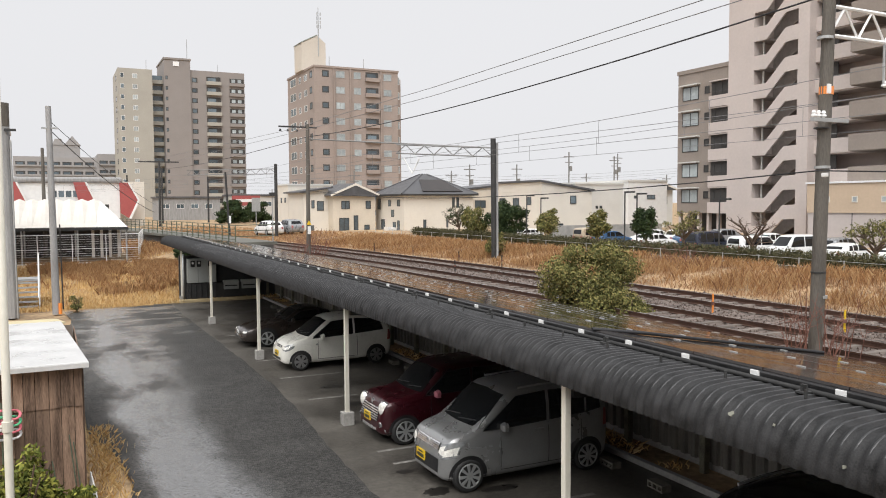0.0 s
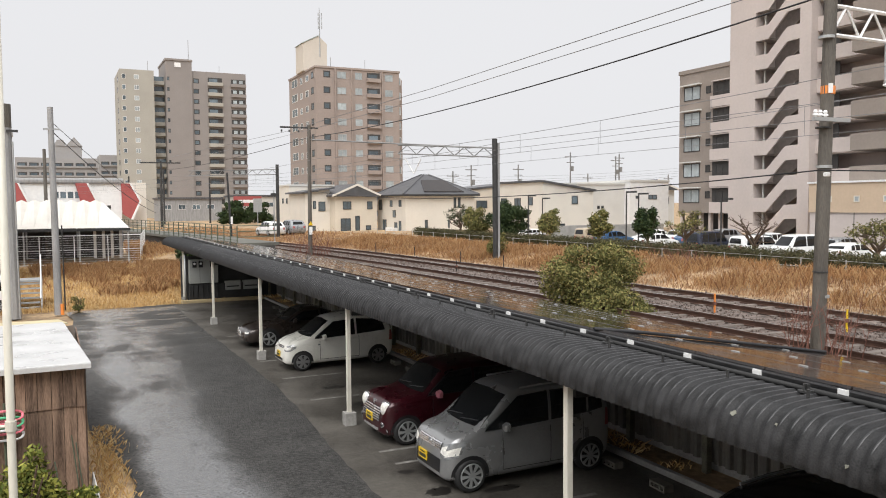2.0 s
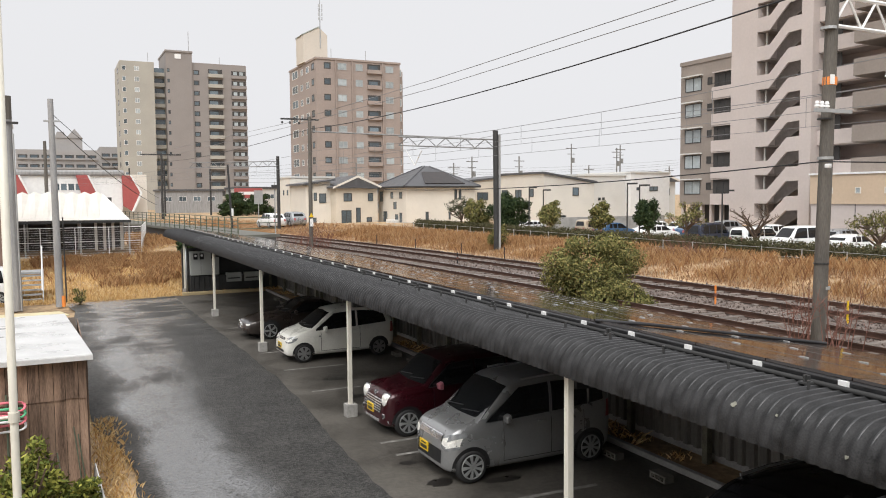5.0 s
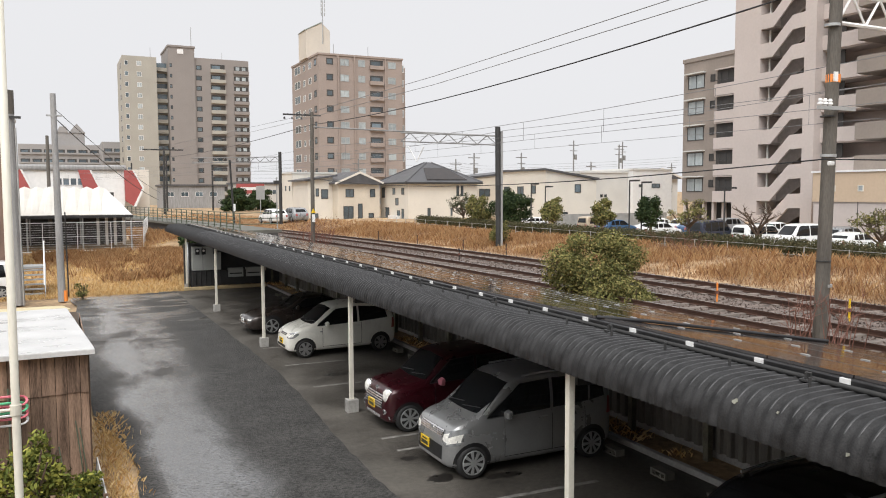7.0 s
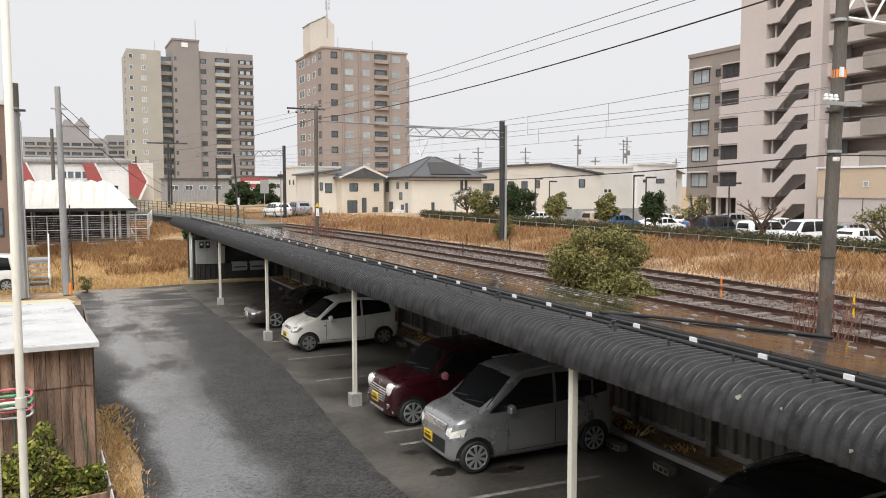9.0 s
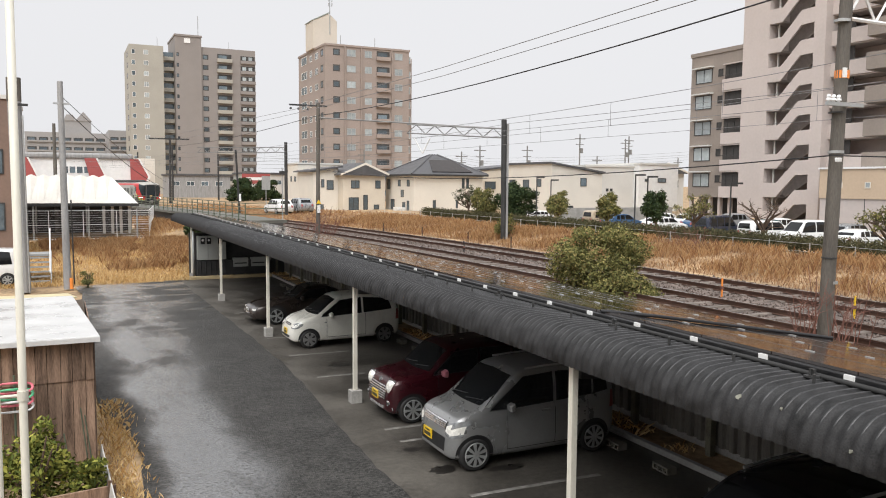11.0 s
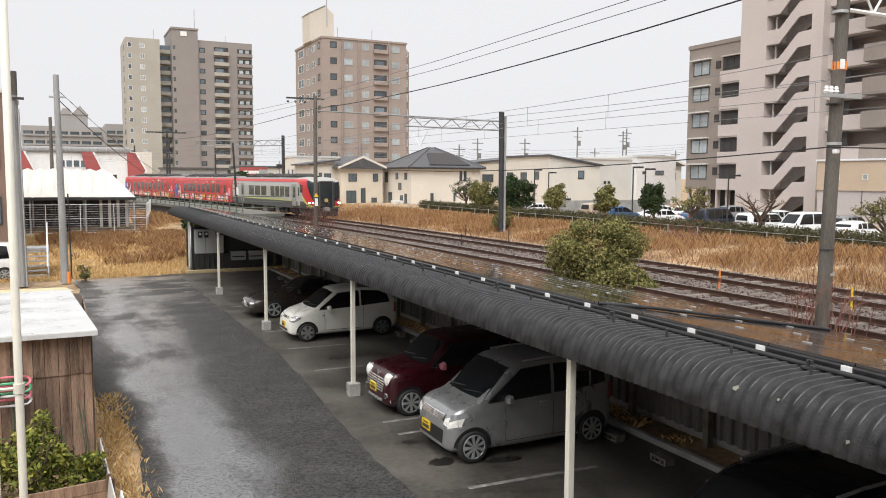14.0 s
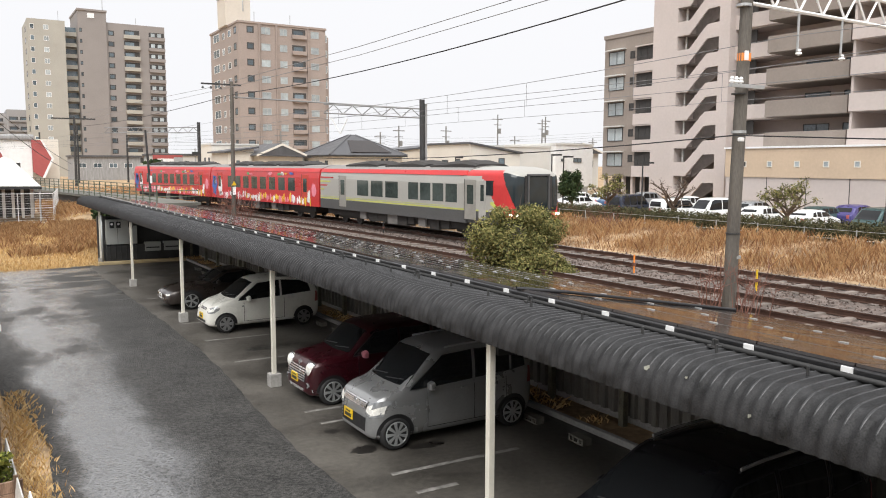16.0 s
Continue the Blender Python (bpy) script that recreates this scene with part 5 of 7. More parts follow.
def house(name, x0, y0, x1, y1, z0, ze, wall_mat, label, roof="hip", zr=None, wins=(), over=0.5):
    root = thing(name, ((x0 + x1) / 2, (y0 + y1) / 2, z0), label, "house", "houses beyond the tracks")
    part("wall", Geo().box(x0, y0, z0 - 0.6, x1, y1, min(ze, zr - 0.25) if roof == "shed" else ze), wall_mat, root)
    o = over
    if roof == "hip":
        cx, cy = (x0 + x1) / 2, (y0 + y1) / 2
        hx = max(0.3, (x1 - x0) / 2 - (y1 - y0) / 2)
        hy = max(0.3, (y1 - y0) / 2 - (x1 - x0) / 2)
        low = [(x0 - o, y0 - o), (x1 + o, y0 - o), (x1 + o, y1 + o), (x0 - o, y1 + o)]
        top = [(cx - hx, cy - hy), (cx + hx, cy - hy), (cx + hx, cy + hy), (cx - hx, cy + hy)]
        g = Geo().loft([[(x, y, ze - 0.12) for x, y in low], [(x, y, ze + 0.1) for x, y in low], [(x, y, zr) for x, y in top]])
        rf = part("roof", g, TILE_ROOF, root, "grey tiled hip roof")
        for a, b in zip(low, top):
            part("hip_ridge", Geo().cyl((*a, ze + 0.12), (*b, zr + 0.03), 0.09, n=6), TILE_ROOF, rf)
        part("gutter", Geo().box(x0 - o - 0.08, y0 - o - 0.08, ze - 0.1, x1 + o, y0 - o, ze + 0.05).box(x0 - o - 0.08, y0 - o, ze - 0.1, x0 - o, y1 + o, ze + 0.05), DARK_STEEL, rf)
    elif roof == "gable":
        poly = [(x0 - o, ze - 0.1), (x1 + o, ze - 0.1), (x1 + o, ze + 0.1), ((x0 + x1) / 2, zr), (x0 - o, ze + 0.1)]
        part("roof", Geo().prism(poly, lambda p, e: (p[0], y0 - o + (y1 - y0 + 2 * o) * e, p[1])), TILE_ROOF, root, "grey gabled roof")
        part("barge_board", Geo().prism([(x0 - o, ze - 0.15), (x0 - o, ze + 0.1), ((x0 + x1) / 2, zr), (x1 + o, ze + 0.1), (x1 + o, ze - 0.15), ((x0 + x1) / 2, zr - 0.28)], lambda p, e: (p[0], y0 - o - 0.06 + 0.05 * e, p[1])), CREAM, root)
        part("gable_wall", Geo().prism([(x0, ze - 0.1), (x1, ze - 0.1), ((x0 + x1) / 2, zr - 0.25)], lambda p, e: (p[0], y0 + 0.1 * e - 0.001, p[1])), wall_mat, root)
    elif roof == "shed":
        part("roof", Geo().prism([(x0 - o, ze), (x1 + o, zr - 0.2), (x1 + o, zr), (x0 - o, ze + 0.2)], lambda p, e: (p[0], y0 - o + (y1 - y0 + 2 * o) * e, p[1])), TILE_ROOF, root)
        part("gable_wall", Geo().prism([(x0, min(ze, zr - 0.25) - 0.02), (x1, min(ze, zr - 0.25) - 0.02), (x1, zr - 0.22), (x0, ze - 0.02)], lambda p, e: (p[0], y0 + (y1 - y0) * e, p[1])), wall_mat, root)
    else:
        part("roof", Geo().box(x0 - 0.1, y0 - 0.1, ze, x1 + 0.1, y1 + 0.1, ze + 0.22), PALE, root, "flat pale parapet")
    for face, u, z, w, h in wins:
        window_set(root, face, u, z, w, h, y0 if face == "y" else x0, None, DARK_STEEL)
    return root


h = house("house", 37.4, 85, 46.7, 94.0, 1.3, 5.9, CREAM, "cream two-storey house with a grey hip roof and solar panels", "hip", 8.5,
          [("y", 43.8, 4.3, 0.35, 1.3), ("y", 44.4, 4.3, 0.35, 1.3), ("y", 39.9, 1.5, 0.4, 1.4), ("y", 43.0, 1.9, 0.25, 1.0), ("x", 86.2, 4.5, 0.8, 0.8), ("x", 89.0, 4.5, 0.8, 0.8), ("x", 92.4, 4.1, 1.0, 1.3),
           ("x", 88.0, 3.2, 0.9, 0.9), ("x", 91.0, 1.6, 1.2, 1.3), ("x", 87.5, 1.4, 0.9, 1.2), ("x", 86.3, 1.4, 0.7, 1.4)])
part("roof_panel", Geo().quadslab([(39.8, 84.9, 6.25), (45.2, 84.9, 6.25), (43.6, 87.6, 7.72), (40.6, 87.6, 7.72)], 0.08), PANEL, h, "dark rooftop solar panels")
for i in range(3):
    part("ac_unit", Geo().box(36.9, 87.2 + i * 1.1, 1.3, 37.3, 88.0 + i * 1.1, 1.95), WHITE, h, "white outdoor unit")
house("house", 31.0, 92, 36.5, 99, 1.3, 5.9, BEIGE, "beige house with a small grey gable roof", "gable", 7.4, [("y", 32.0, 4.2, 1.1, 1.0), ("y", 35.2, 4.2, 0.7, 1.0), ("y", 31.7, 1.4, 1.3, 1.7), ("y", 33.6, 1.4, 0.6, 2.0), ("y", 35.0, 1.6, 0.7, 0.6)])
house("house", 27.8, 94, 31.0, 101, 1.3, 6.2, CREAM, "cream house wing under the neighbour's gable", "shed", 7.0, [("y", 28.2, 4.3, 0.4, 1.0), ("y", 28.8, 4.3, 0.4, 1.0), ("y", 29.5, 4.0, 0.9, 1.2), ("y", 28.3, 1.4, 0.8, 0.8)])
house("house", 27.9, 101.5, 34, 108, 1.3, 7.3, CREAM, "cream box-shaped house with a flat roof", "flat", None, [("x", 102.5, 5, 0.6, 0.7), ("x", 104.5, 5, 0.6, 0.7), ("y", 28.5, 5.0, 0.5, 0.8), ("y", 29.3, 5.0, 0.5, 0.8), ("y", 28.6, 2.0, 0.8, 1.1)])
house("house", 46.9, 70, 53.5, 80, 1.6, 7.1, CREAM, "cream house with a shallow sloping roof", "shed", 6.3, [("y", 49.0, 1.7, 0.7, 0.9), ("x", 72.0, 4.6, 0.9, 0.9), ("y", 50.6, 4.7, 0.8, 0.9), ("x", 74.5, 4.4, 1.3, 1.0), ("x", 77.5, 4.4, 1.3, 1.0), ("x", 73.0, 3.2, 0.8, 0.9)], over=0.25)
house("house", 48.0, 88, 56.0, 98, 1.4, 6.6, BEIGE, "beige house behind with a brown wall", "shed", 7.6, [("y", 48.6, 4.2, 1.6, 1.0), ("x", 90, 4.2, 1.6, 1.0)], over=0.2)
house("house", 55.6, 76, 62.7, 86, 1.8, 7.0, PALE, "pale grey box-shaped house with a flat roof", "flat", None, [("y", 57.3, 4.6, 0.5, 1.0), ("y", 58.6, 4.1, 0.35, 0.35), ("y", 59.2, 4.1, 0.35, 0.35)])
house("house", 62.75, 75, 68.8, 86, 1.8, 7.35, WHITE, "white box-shaped house with a flat roof", "flat", None, [("y", 65.6, 5.2, 1.3, 0.55), ("y", 63.6, 5.3, 0.35, 0.35), ("y", 66.2, 1.9, 1.2, 0.5)])
house("house", 71.5, 84, 78, 92, 1.8, 6.6, PALE, "pale house behind the hedge trees", "gable", 8.0, [("y", 72.5, 4.6, 1.5, 1.0), ("y", 75.5, 4.6, 1.5, 1.0)])
for x0, y0, x1, zt, lab in ((34.5, 170, 52, 6.6, "distant low white building"), (52, 165, 60, 8.2, "distant low grey building"), (20, 176, 33, 6.2, "distant low shop building")):
    b_ = thing("building", (x0, y0, 1), lab, "building", "distant low buildings")
    part("wall", Geo().box(x0, y0, 0, x1, y0 + 10, zt), PALE if x0 > 30 else POLE_GREY, b_)
    part("roof", Geo().box(x0 - 0.3, y0 - 0.3, zt, x1 + 0.3, y0 + 10.3, zt + 0.4), TILE_ROOF, b_)
    for i in range(int((x1 - x0) / 3)):
        window_set(b_, "y", x0 + 0.8 + 3 * i, zt - 2.2, 1.6, 1.0, y0)

tower_brown()
tower_grey()
stair_building()


def far_flats():
    root = thing("apartment_block", (6, 262, 1), "hazy grey apartment blocks with a gabled roof house", "building")
    # Haze over the distant blocks is mixed into this wall colour.
    m = material("hazy_grey_wall", (0.33, 0.32, 0.315), 0.8, vary=0.08, scale=0.2)
    part("wall", Geo().box(-10, 262, 0, 12.5, 275, 19.3), m, root)
    part("wall_wing", Geo().box(12.5, 258, 0, 24, 272, 20.2), m, root)
    part("roof_house", Geo().box(0.5, 264, 19, 8.0, 272, 23.0), m, root)
    part("roof_gable", Geo().prism([(3.6, 23), (8.2, 23), (5.9, 25.8)], lambda p, e: (p[0], 263.8 + 8 * e, p[1])), m, root)
    part("roof_gable", Geo().prism([(0.3, 23), (3.6, 23), (3.0, 24.8), (1.2, 24.8)], lambda p, e: (p[0], 263.8 + 8 * e, p[1])), m, root)
    for k in range(6):
        z = 2.5 + 2.8 * k
        for i in range(7):
            recess(root, "y", -9.4 + i * 3.1, z, 2.5, 1.3, 262, "balcony", 0.5, m)
        for i in range(4):
            recess(root, "y", 13.0 + i * 2.8, z + 0.4, 2.3, 1.3, 258, "balcony", 0.5, m)


def station():
    root = thing("station_building", (0, 134, 1), "white station building with red slanted panels", "building")
    part("wall", Geo().box(-16, 131, 0, 9.4, 140, 8.2), WHITE, root)
    part("roof_band", Geo().box(-16.5, 130.6, 8.2, 9.8, 140.4, 9.1), POLE_GREY, root, "grey curved roof edge", bevel=0.3)
    part("end_wall", Geo().box(9.4, 133, 0, 13.2, 140, 8.5), CREAM, root)
    lean = [(0, 8.3), (1.6, 8.3), (3.1, 4.9), (2.5, 3.0), (1.2, 3.4)]
    kink = [(0, 8.3), (1.2, 8.3), (2.6, 5.6), (1.3, 2.8), (0.1, 3.6)]
    for x, shape in ((-6.4, lean), (2.9, lean), (9.35, kink)):
        part("red_panel", Geo().prism(shape, lambda p, e: (x + p[0], 130.5 + 0.4 * e, p[1])), RED_SIGN, root, "dark red slanted panel")
        part("panel_frame", Geo().prism([shape[1], shape[2], shape[3], (shape[3][0] + 0.28, shape[3][1] - 0.2), (shape[2][0] + 0.32, shape[2][1]), (shape[1][0] + 0.28, 8.3)], lambda p, e: (x + p[0], 130.4 + 0.4 * e, p[1])), WHITE, root)
    part("lower_shade", Geo().box(-16, 130.2, 0, 9.2, 130.9, 2.4), POLE_CONCRETE, root, "dark clutter before the station wall")
    for i in range(4):
        window_set(root, "y", -0.2 + i * 1.0, 6.0, 0.9, 1.1, 131)
    for i in range(6):
        window_set(root, "y", -2.5 + i * 1.8, 2.6, 1.4, 2.4, 131, VOID_SHADE)


def tent():
    root = thing("marquee", (0, 64, 0.6), "white pleated marquee roof over an open shed", "tent")
    pts, x = [], -16.0
    rings = []
    i = 0
    while x <= 3.41:
        zr = 5.2 + (0.13 if i % 2 else -0.06)
        rings.append([(x, 62 - 0.0, 3.25), (x, 65.2, zr), (x, 68.4, 3.25)])
        x += 0.42
        i += 1
    part("roof_cloth", Geo().loft(rings, closed=False), TENT_CREAM, root, "cream pleated tarpaulin")
    x -= 0.42
    part("hip_cloth", Geo().add([(x - 0.6, 62, 3.26), (5.0, 62, 3.22), (x, 65.2, 5.2), (5.0, 68.4, 3.22), (x - 0.6, 68.4, 3.26)], [(0, 1, 2), (1, 3, 2), (3, 4, 2)]), TENT, root, "white end slope")
    part("eave_rail", Geo().box(-16, 61.9, 3.02, 5.05, 62.05, 3.2).box(4.95, 62, 3.02, 5.05, 68.4, 3.2), DARK_STEEL, root)
    for x in (-14, -10, -6, -2, 1.6, 4.9):
        for y in (62.1, 68.3):
            part("leg", Geo().cyl((x, y, 0.3), (x, y, 3.1), 0.06, n=8), STEEL, root)
    for x in (2.6, 3.2, 3.8, 4.4):
        part("hanging_strip", Geo().box(x, 64, 0.9, x + 0.2, 64.05, 3.0), PALE, root)
    # Dark sheet painting the dim inside of the open shed.
    part("dark_back", Geo().box(-16, 68.5, 0.3, 5, 68.6, 3.0), VOID_SHADE, root)
    fence = thing("wire_fence", (0, 60, 0.6), "white mesh fence before the marquee", "fence")
    def run(a, b, z0, z1, n, k):
        for i in range(n + 1):
            p = lerp(a, b, i / n)
            part("post", Geo().cyl((p.x, p.y, z0 - 0.2), (p.x, p.y, z1), 0.03, n=6), WHITE, fence)
        for j in range(k):
            z = z0 + (z1 - z0) * j / (k - 1)
            big = j in (0, k // 2, k - 1)
            part("rail", Geo().cyl((*a[:2], z), (*b[:2], z), 0.025 if big else 0.008, n=6), WHITE, fence)
    run((-12, 60.5, 0), (5.6, 60.5, 0), 0.75, 2.75, 8, 13)
    run((5.6, 60.5, 0), (7.0, 72, 0), 0.8, 2.75, 4, 13)


def platform():
    root = thing("station_platform", (14, 95, 1.4), "long station platform end with a green railing", "platform")
    rings, under, s = [], [], 31.5
    pts = []
    while s < 230:
        x, y, a = track(s, X_FAR)
        c, q = math.cos(a), math.sin(a)
        P = lambda d, z: (x + d * c, y + d * q, z)
        rings.append([P(-8.6, 2.27), P(-5.75, 2.27), P(-5.75, 2.45), P(-8.6, 2.45)])
        under.append([P(-8.3, 0.8), P(-6.0, 0.8), P(-6.0, 2.27), P(-8.3, 2.27)])
        pts.append((P(-8.45, 2.45), P(-5.9, 2.45)))
        s += 1.5
    part("slab", Geo().loft(rings), PLATFORM, root, "pale green-grey platform slab")
    # Inset wall in shade colour, for the dark beneath the slab.
    part("under_wall", Geo().loft(under), VOID_SHADE, root)
    for i, (a, b) in enumerate(pts[:90]):
        g = Geo().box(a[0] - 0.03, a[1] - 0.03, a[2], a[0] + 0.03, a[1] + 0.03, a[2] + 1.1)
        part("rail_post", g, GREEN_RAIL, root)
    for z in (0.2, 0.4, 0.6, 0.85, 1.08):
        g = Geo()
        for (a, _), (b, _) in zip(pts[:89], pts[1:90]):
            g.cyl((a[0], a[1], a[2] + z), (b[0], b[1], b[2] + z), 0.025, n=6)
        part("handrail", g, GREEN_RAIL, root)
    a, b = pts[0]
    for z in (0.4, 0.75, 1.1):
        part("end_rail", Geo().cyl((a[0], a[1], a[2] + z), (b[0], b[1], b[2] + z), 0.03, n=6), GREEN_RAIL, root)


far_flats()
station()
tent()
platform()


# ---- poles, gantries and wires ----
def wire(name, pts, r, mat, label, sag=0.0, group="overhead wires"):
    cu = bpy.data.curves.new(name, "CURVE")
    cu.dimensions, cu.bevel_depth, cu.bevel_resolution = "3D", r, 1
    for a, b in zip(pts, pts[1:]):
        sp = cu.splines.new("POLY")
        sp.points.add(12)
        for i in range(13):
            t = i / 12
            p = lerp(a, b, t)
            sp.points[i].co = (p.x, p.y, p.z - 4 * sag * t * (1 - t), 1)
    cu.materials.append(mat)
    ob = new(name, cu)
    return tagged(ob, label, "cable", group)


def pole(name, base, top, r0, r1, mat, label, cat="pole"):
    root = thing(name, base, label, cat, "trackside poles")
    part("shaft", Geo().cyl(base, top, r0, r1, n=14), mat, root, smooth=False)
    return root


def insulator(parent, p, mat=None, r=0.06):
    g = Geo()
    for z0, z1, q0, q1 in ((0, 0.03, 0.5, 0.5), (0.03, 0.07, 1.0, 0.85), (0.07, 0.10, 0.5, 0.5), (0.10, 0.15, 0.8, 0.45)):
        g.cyl((p[0], p[1], p[2] + z0), (p[0], p[1], p[2] + z1), r * q0, r * q1, n=10)
    return part("insulator", g, mat or WHITE, parent, "white porcelain insulator")


def truss(parent, a, b, h, bays, mat):
    """A lattice beam from a to b."""
    g = Geo().cyl(a, b, 0.045, n=6)
    a2, b2 = Vector(a) + Vector((0, 0, h)), Vector(b) + Vector((0, 0, h))
    g.cyl(a2, b2, 0.045, n=6)
    part("chord", g, mat, parent)
    g = Geo()
    for i in range(bays):
        p, q, m = lerp(a, b, i / bays), lerp(a, b, (i + 1) / bays), lerp(a2, b2, (i + 0.5) / bays)
        g.cyl(p, m, 0.03, n=5).cyl(m, q, 0.03, n=5)
    part("lattice", g, mat, parent)


# the large pole beside the carport with its arm over the tracks
R = pole("catenary_pole", (14.85, 10.7, 1.2), (15.1, 10.7, 10.6), 0.155, 0.128, POLE_CONCRETE, "weathered concrete catenary pole with an orange band")
part("band", Geo().cyl((15.02, 10.7, 7.13), (15.025, 10.7, 7.30), 0.150, n=16), ORANGE, R, "orange reflective band")
part("tag_plate", Geo().box(14.75, 10.45, 7.12, 14.86, 10.48, 7.32), WHITE, R)
part("crossarm", Geo().box(14.3, 10.42, 6.52, 15.4, 10.50, 6.60), STEEL, R)
for x in (14.35, 14.5, 14.65):
    insulator(R, (x, 10.46, 6.60))
for z in (8.30, 5.55, 2.75):
    part("clamp", Geo().cyl((14.95, 10.7, z), (14.95, 10.7, z + 0.06), 0.165, n=14), STEEL, R)
part("lamp", Geo().box(14.66, 10.40, 5.36, 14.78, 10.5, 5.45), WHITE, R, "small white trackside lamp", bevel=0.02)
for i in range(2):
    part("strap", Geo().cyl((14.9, 10.7, 3.3 + i * 3.1), (14.9, 10.7, 3.33 + i * 3.1), 0.160, n=14), DARK_STEEL, R)
truss(R, (15.1, 10.7, 8.40), (23.2, 10.7, 8.36), 0.62, 9, WHITE)
part("far_post", Geo().cyl((23.4, 10.7, 1.3), (23.4, 10.7, 10), 0.16, n=12), POLE_CONCRETE, R)
for x in (16.9, 18.6, 21):
    part("hanger", Geo().cyl((x, 10.7, 8.4), (x, 10.7, 7.5), 0.03, n=6), STEEL, R)
    insulator(R, (x + 0.05, 10.7, 7.4), None, 0.08)

G2 = pole("catenary_gantry", (23.6, 39.8, 1.6), (23.55, 39.8, 8.65), 0.16, 0.16, DARK_STEEL, "steel lattice gantry across both tracks", "gantry")
part("flange", Geo().box(23.68, 39.62, 1.6, 23.80, 39.98, 8.4), POLE_GREY, G2)
truss(G2, (23.5, 39.8, 7.58), (19.2, 44.2, 7.95), 0.53, 5, GANTRY)
part("beam", Geo().cyl((23.5, 39.8, 8.11), (15.0, 49, 9.05), 0.05, n=6), GANTRY, G2)
part("drop_frame", Geo().cyl((20.3, 43.2, 7.6), (20.0, 43.6, 6.7), 0.035, n=6).cyl((19.6, 44.0, 7.65), (20.0, 43.6, 6.7), 0.035, n=6), WHITE, G2)
GL = pole("catenary_pole", (14.95, 49, 1.3), (15.0, 49, 10.0), 0.14, 0.115, POLE_CONCRETE, "weathered concrete pole with a yellow warning plate")
part("crossarm", Geo().box(13.1, 48.95, 9.75, 15.6, 49.05, 9.85), DARK_STEEL, GL)
for x in (13.2, 13.7, 14.3):
    insulator(GL, (x, 49, 9.5), DARK_STEEL, 0.09)
part("warning_plate", Geo().prism([(-0.16, 0), (0.16, 0), (0, 0.28)], lambda p, e: (14.95 + p[0], 48.80 + 0.02 * e, 3.5 + p[1])), YELLOW, GL, "yellow triangular warning plate")
part("white_plate", Geo().box(14.86, 48.80, 2.9, 15.06, 48.83, 3.4), WHITE, GL)
FG = pole("catenary_gantry", (20.3, 78, 1.6), (20.3, 78, 8.9), 0.17, 0.16, DARK_STEEL, "far steel gantry over the platform tracks", "gantry")
truss(FG, (20.3, 78, 7.9), (12.6, 84, 7.9), 0.5, 9, GANTRY)
P4 = pole("signal_pole", (13.1, 65, 1.4), (12.8, 65, 7.5), 0.10, 0.08, DARK_STEEL, "dark leaning trackside pole")
part("lamp", Geo().box(13.0, 64.8, 3.3, 13.15, 64.9, 3.9), WHITE, P4)
PF = pole("catenary_pole", (15.0, 129, 1.3), (15.1, 129, 11.7), 0.2, 0.16, DARK_STEEL, "distant dark catenary pole")
part("crossarm", Geo().box(12, 128.9, 11.4, 18, 129.1, 11.6), DARK_STEEL, PF)
for x, y, h in ((17.9, 150, 9.5), (14.0, 175, 9.0), (26, 150, 8)):
    pole("catenary_pole", (x, y, 1.3), (x, y, h + 2), 0.18, 0.15, DARK_STEEL, "distant dark catenary pole")
S1 = pole("platform_lamp", (17.9, 70, 1.3), (17.9, 70, 6.2), 0.06, 0.05, STEEL, "slim grey lamp post by the platform end", "lamp post")
part("lamp_head", Geo().box(17.6, 69.8, 5.6, 18.2, 70, 5.9), DARK_STEEL, S1)
LP = pole("utility_pole", (0.06, 38.0, 0), (0.0, 38.0, 9.2), 0.17, 0.12, POLE_GREY, "tall grey concrete utility pole with an orange foot guard", "utility pole")
part("foot_guard", Geo().cyl((0.22, 37.84, 0.02), (0.22, 37.84, 0.5), 0.075, n=12), ORANGE, LP, "orange foot guard")
part("crossarm", Geo().box(-0.3, 37.9, 8.2, 0.35, 38.0, 8.27), STEEL, LP)
part("thin_pipe", Geo().cyl((0.34, 38, 0.2), (0.30, 38, 4.0), 0.03, n=8), DARK_STEEL, LP)
BP = pole("utility_pole", (-1.68, 37.6, 0), (-1.78, 37.6, 9.05), 0.31, 0.27, POLE_GREY, "thick grey utility pole with a dark cap", "utility pole")
part("cap", Geo().cyl((-1.78, 37.6, 8.2), (-1.78, 37.6, 9.2), 0.285, n=16), POLE_CONCRETE, BP)
part("bracket", Geo().box(-1.7, 37.25, 8.0, -1.25, 37.35, 8.1), DARK_STEEL, BP)
part("pipe", Geo().cyl((-1.42, 37.3, 0), (-1.47, 37.3, 7.6), 0.035, n=8), STEEL, BP)
pole("utility_pole", (-0.55, 68, 0.4), (-0.55, 68, 9.3), 0.16, 0.12, POLE_CONCRETE, "slim dark utility pole by the fence", "utility pole")
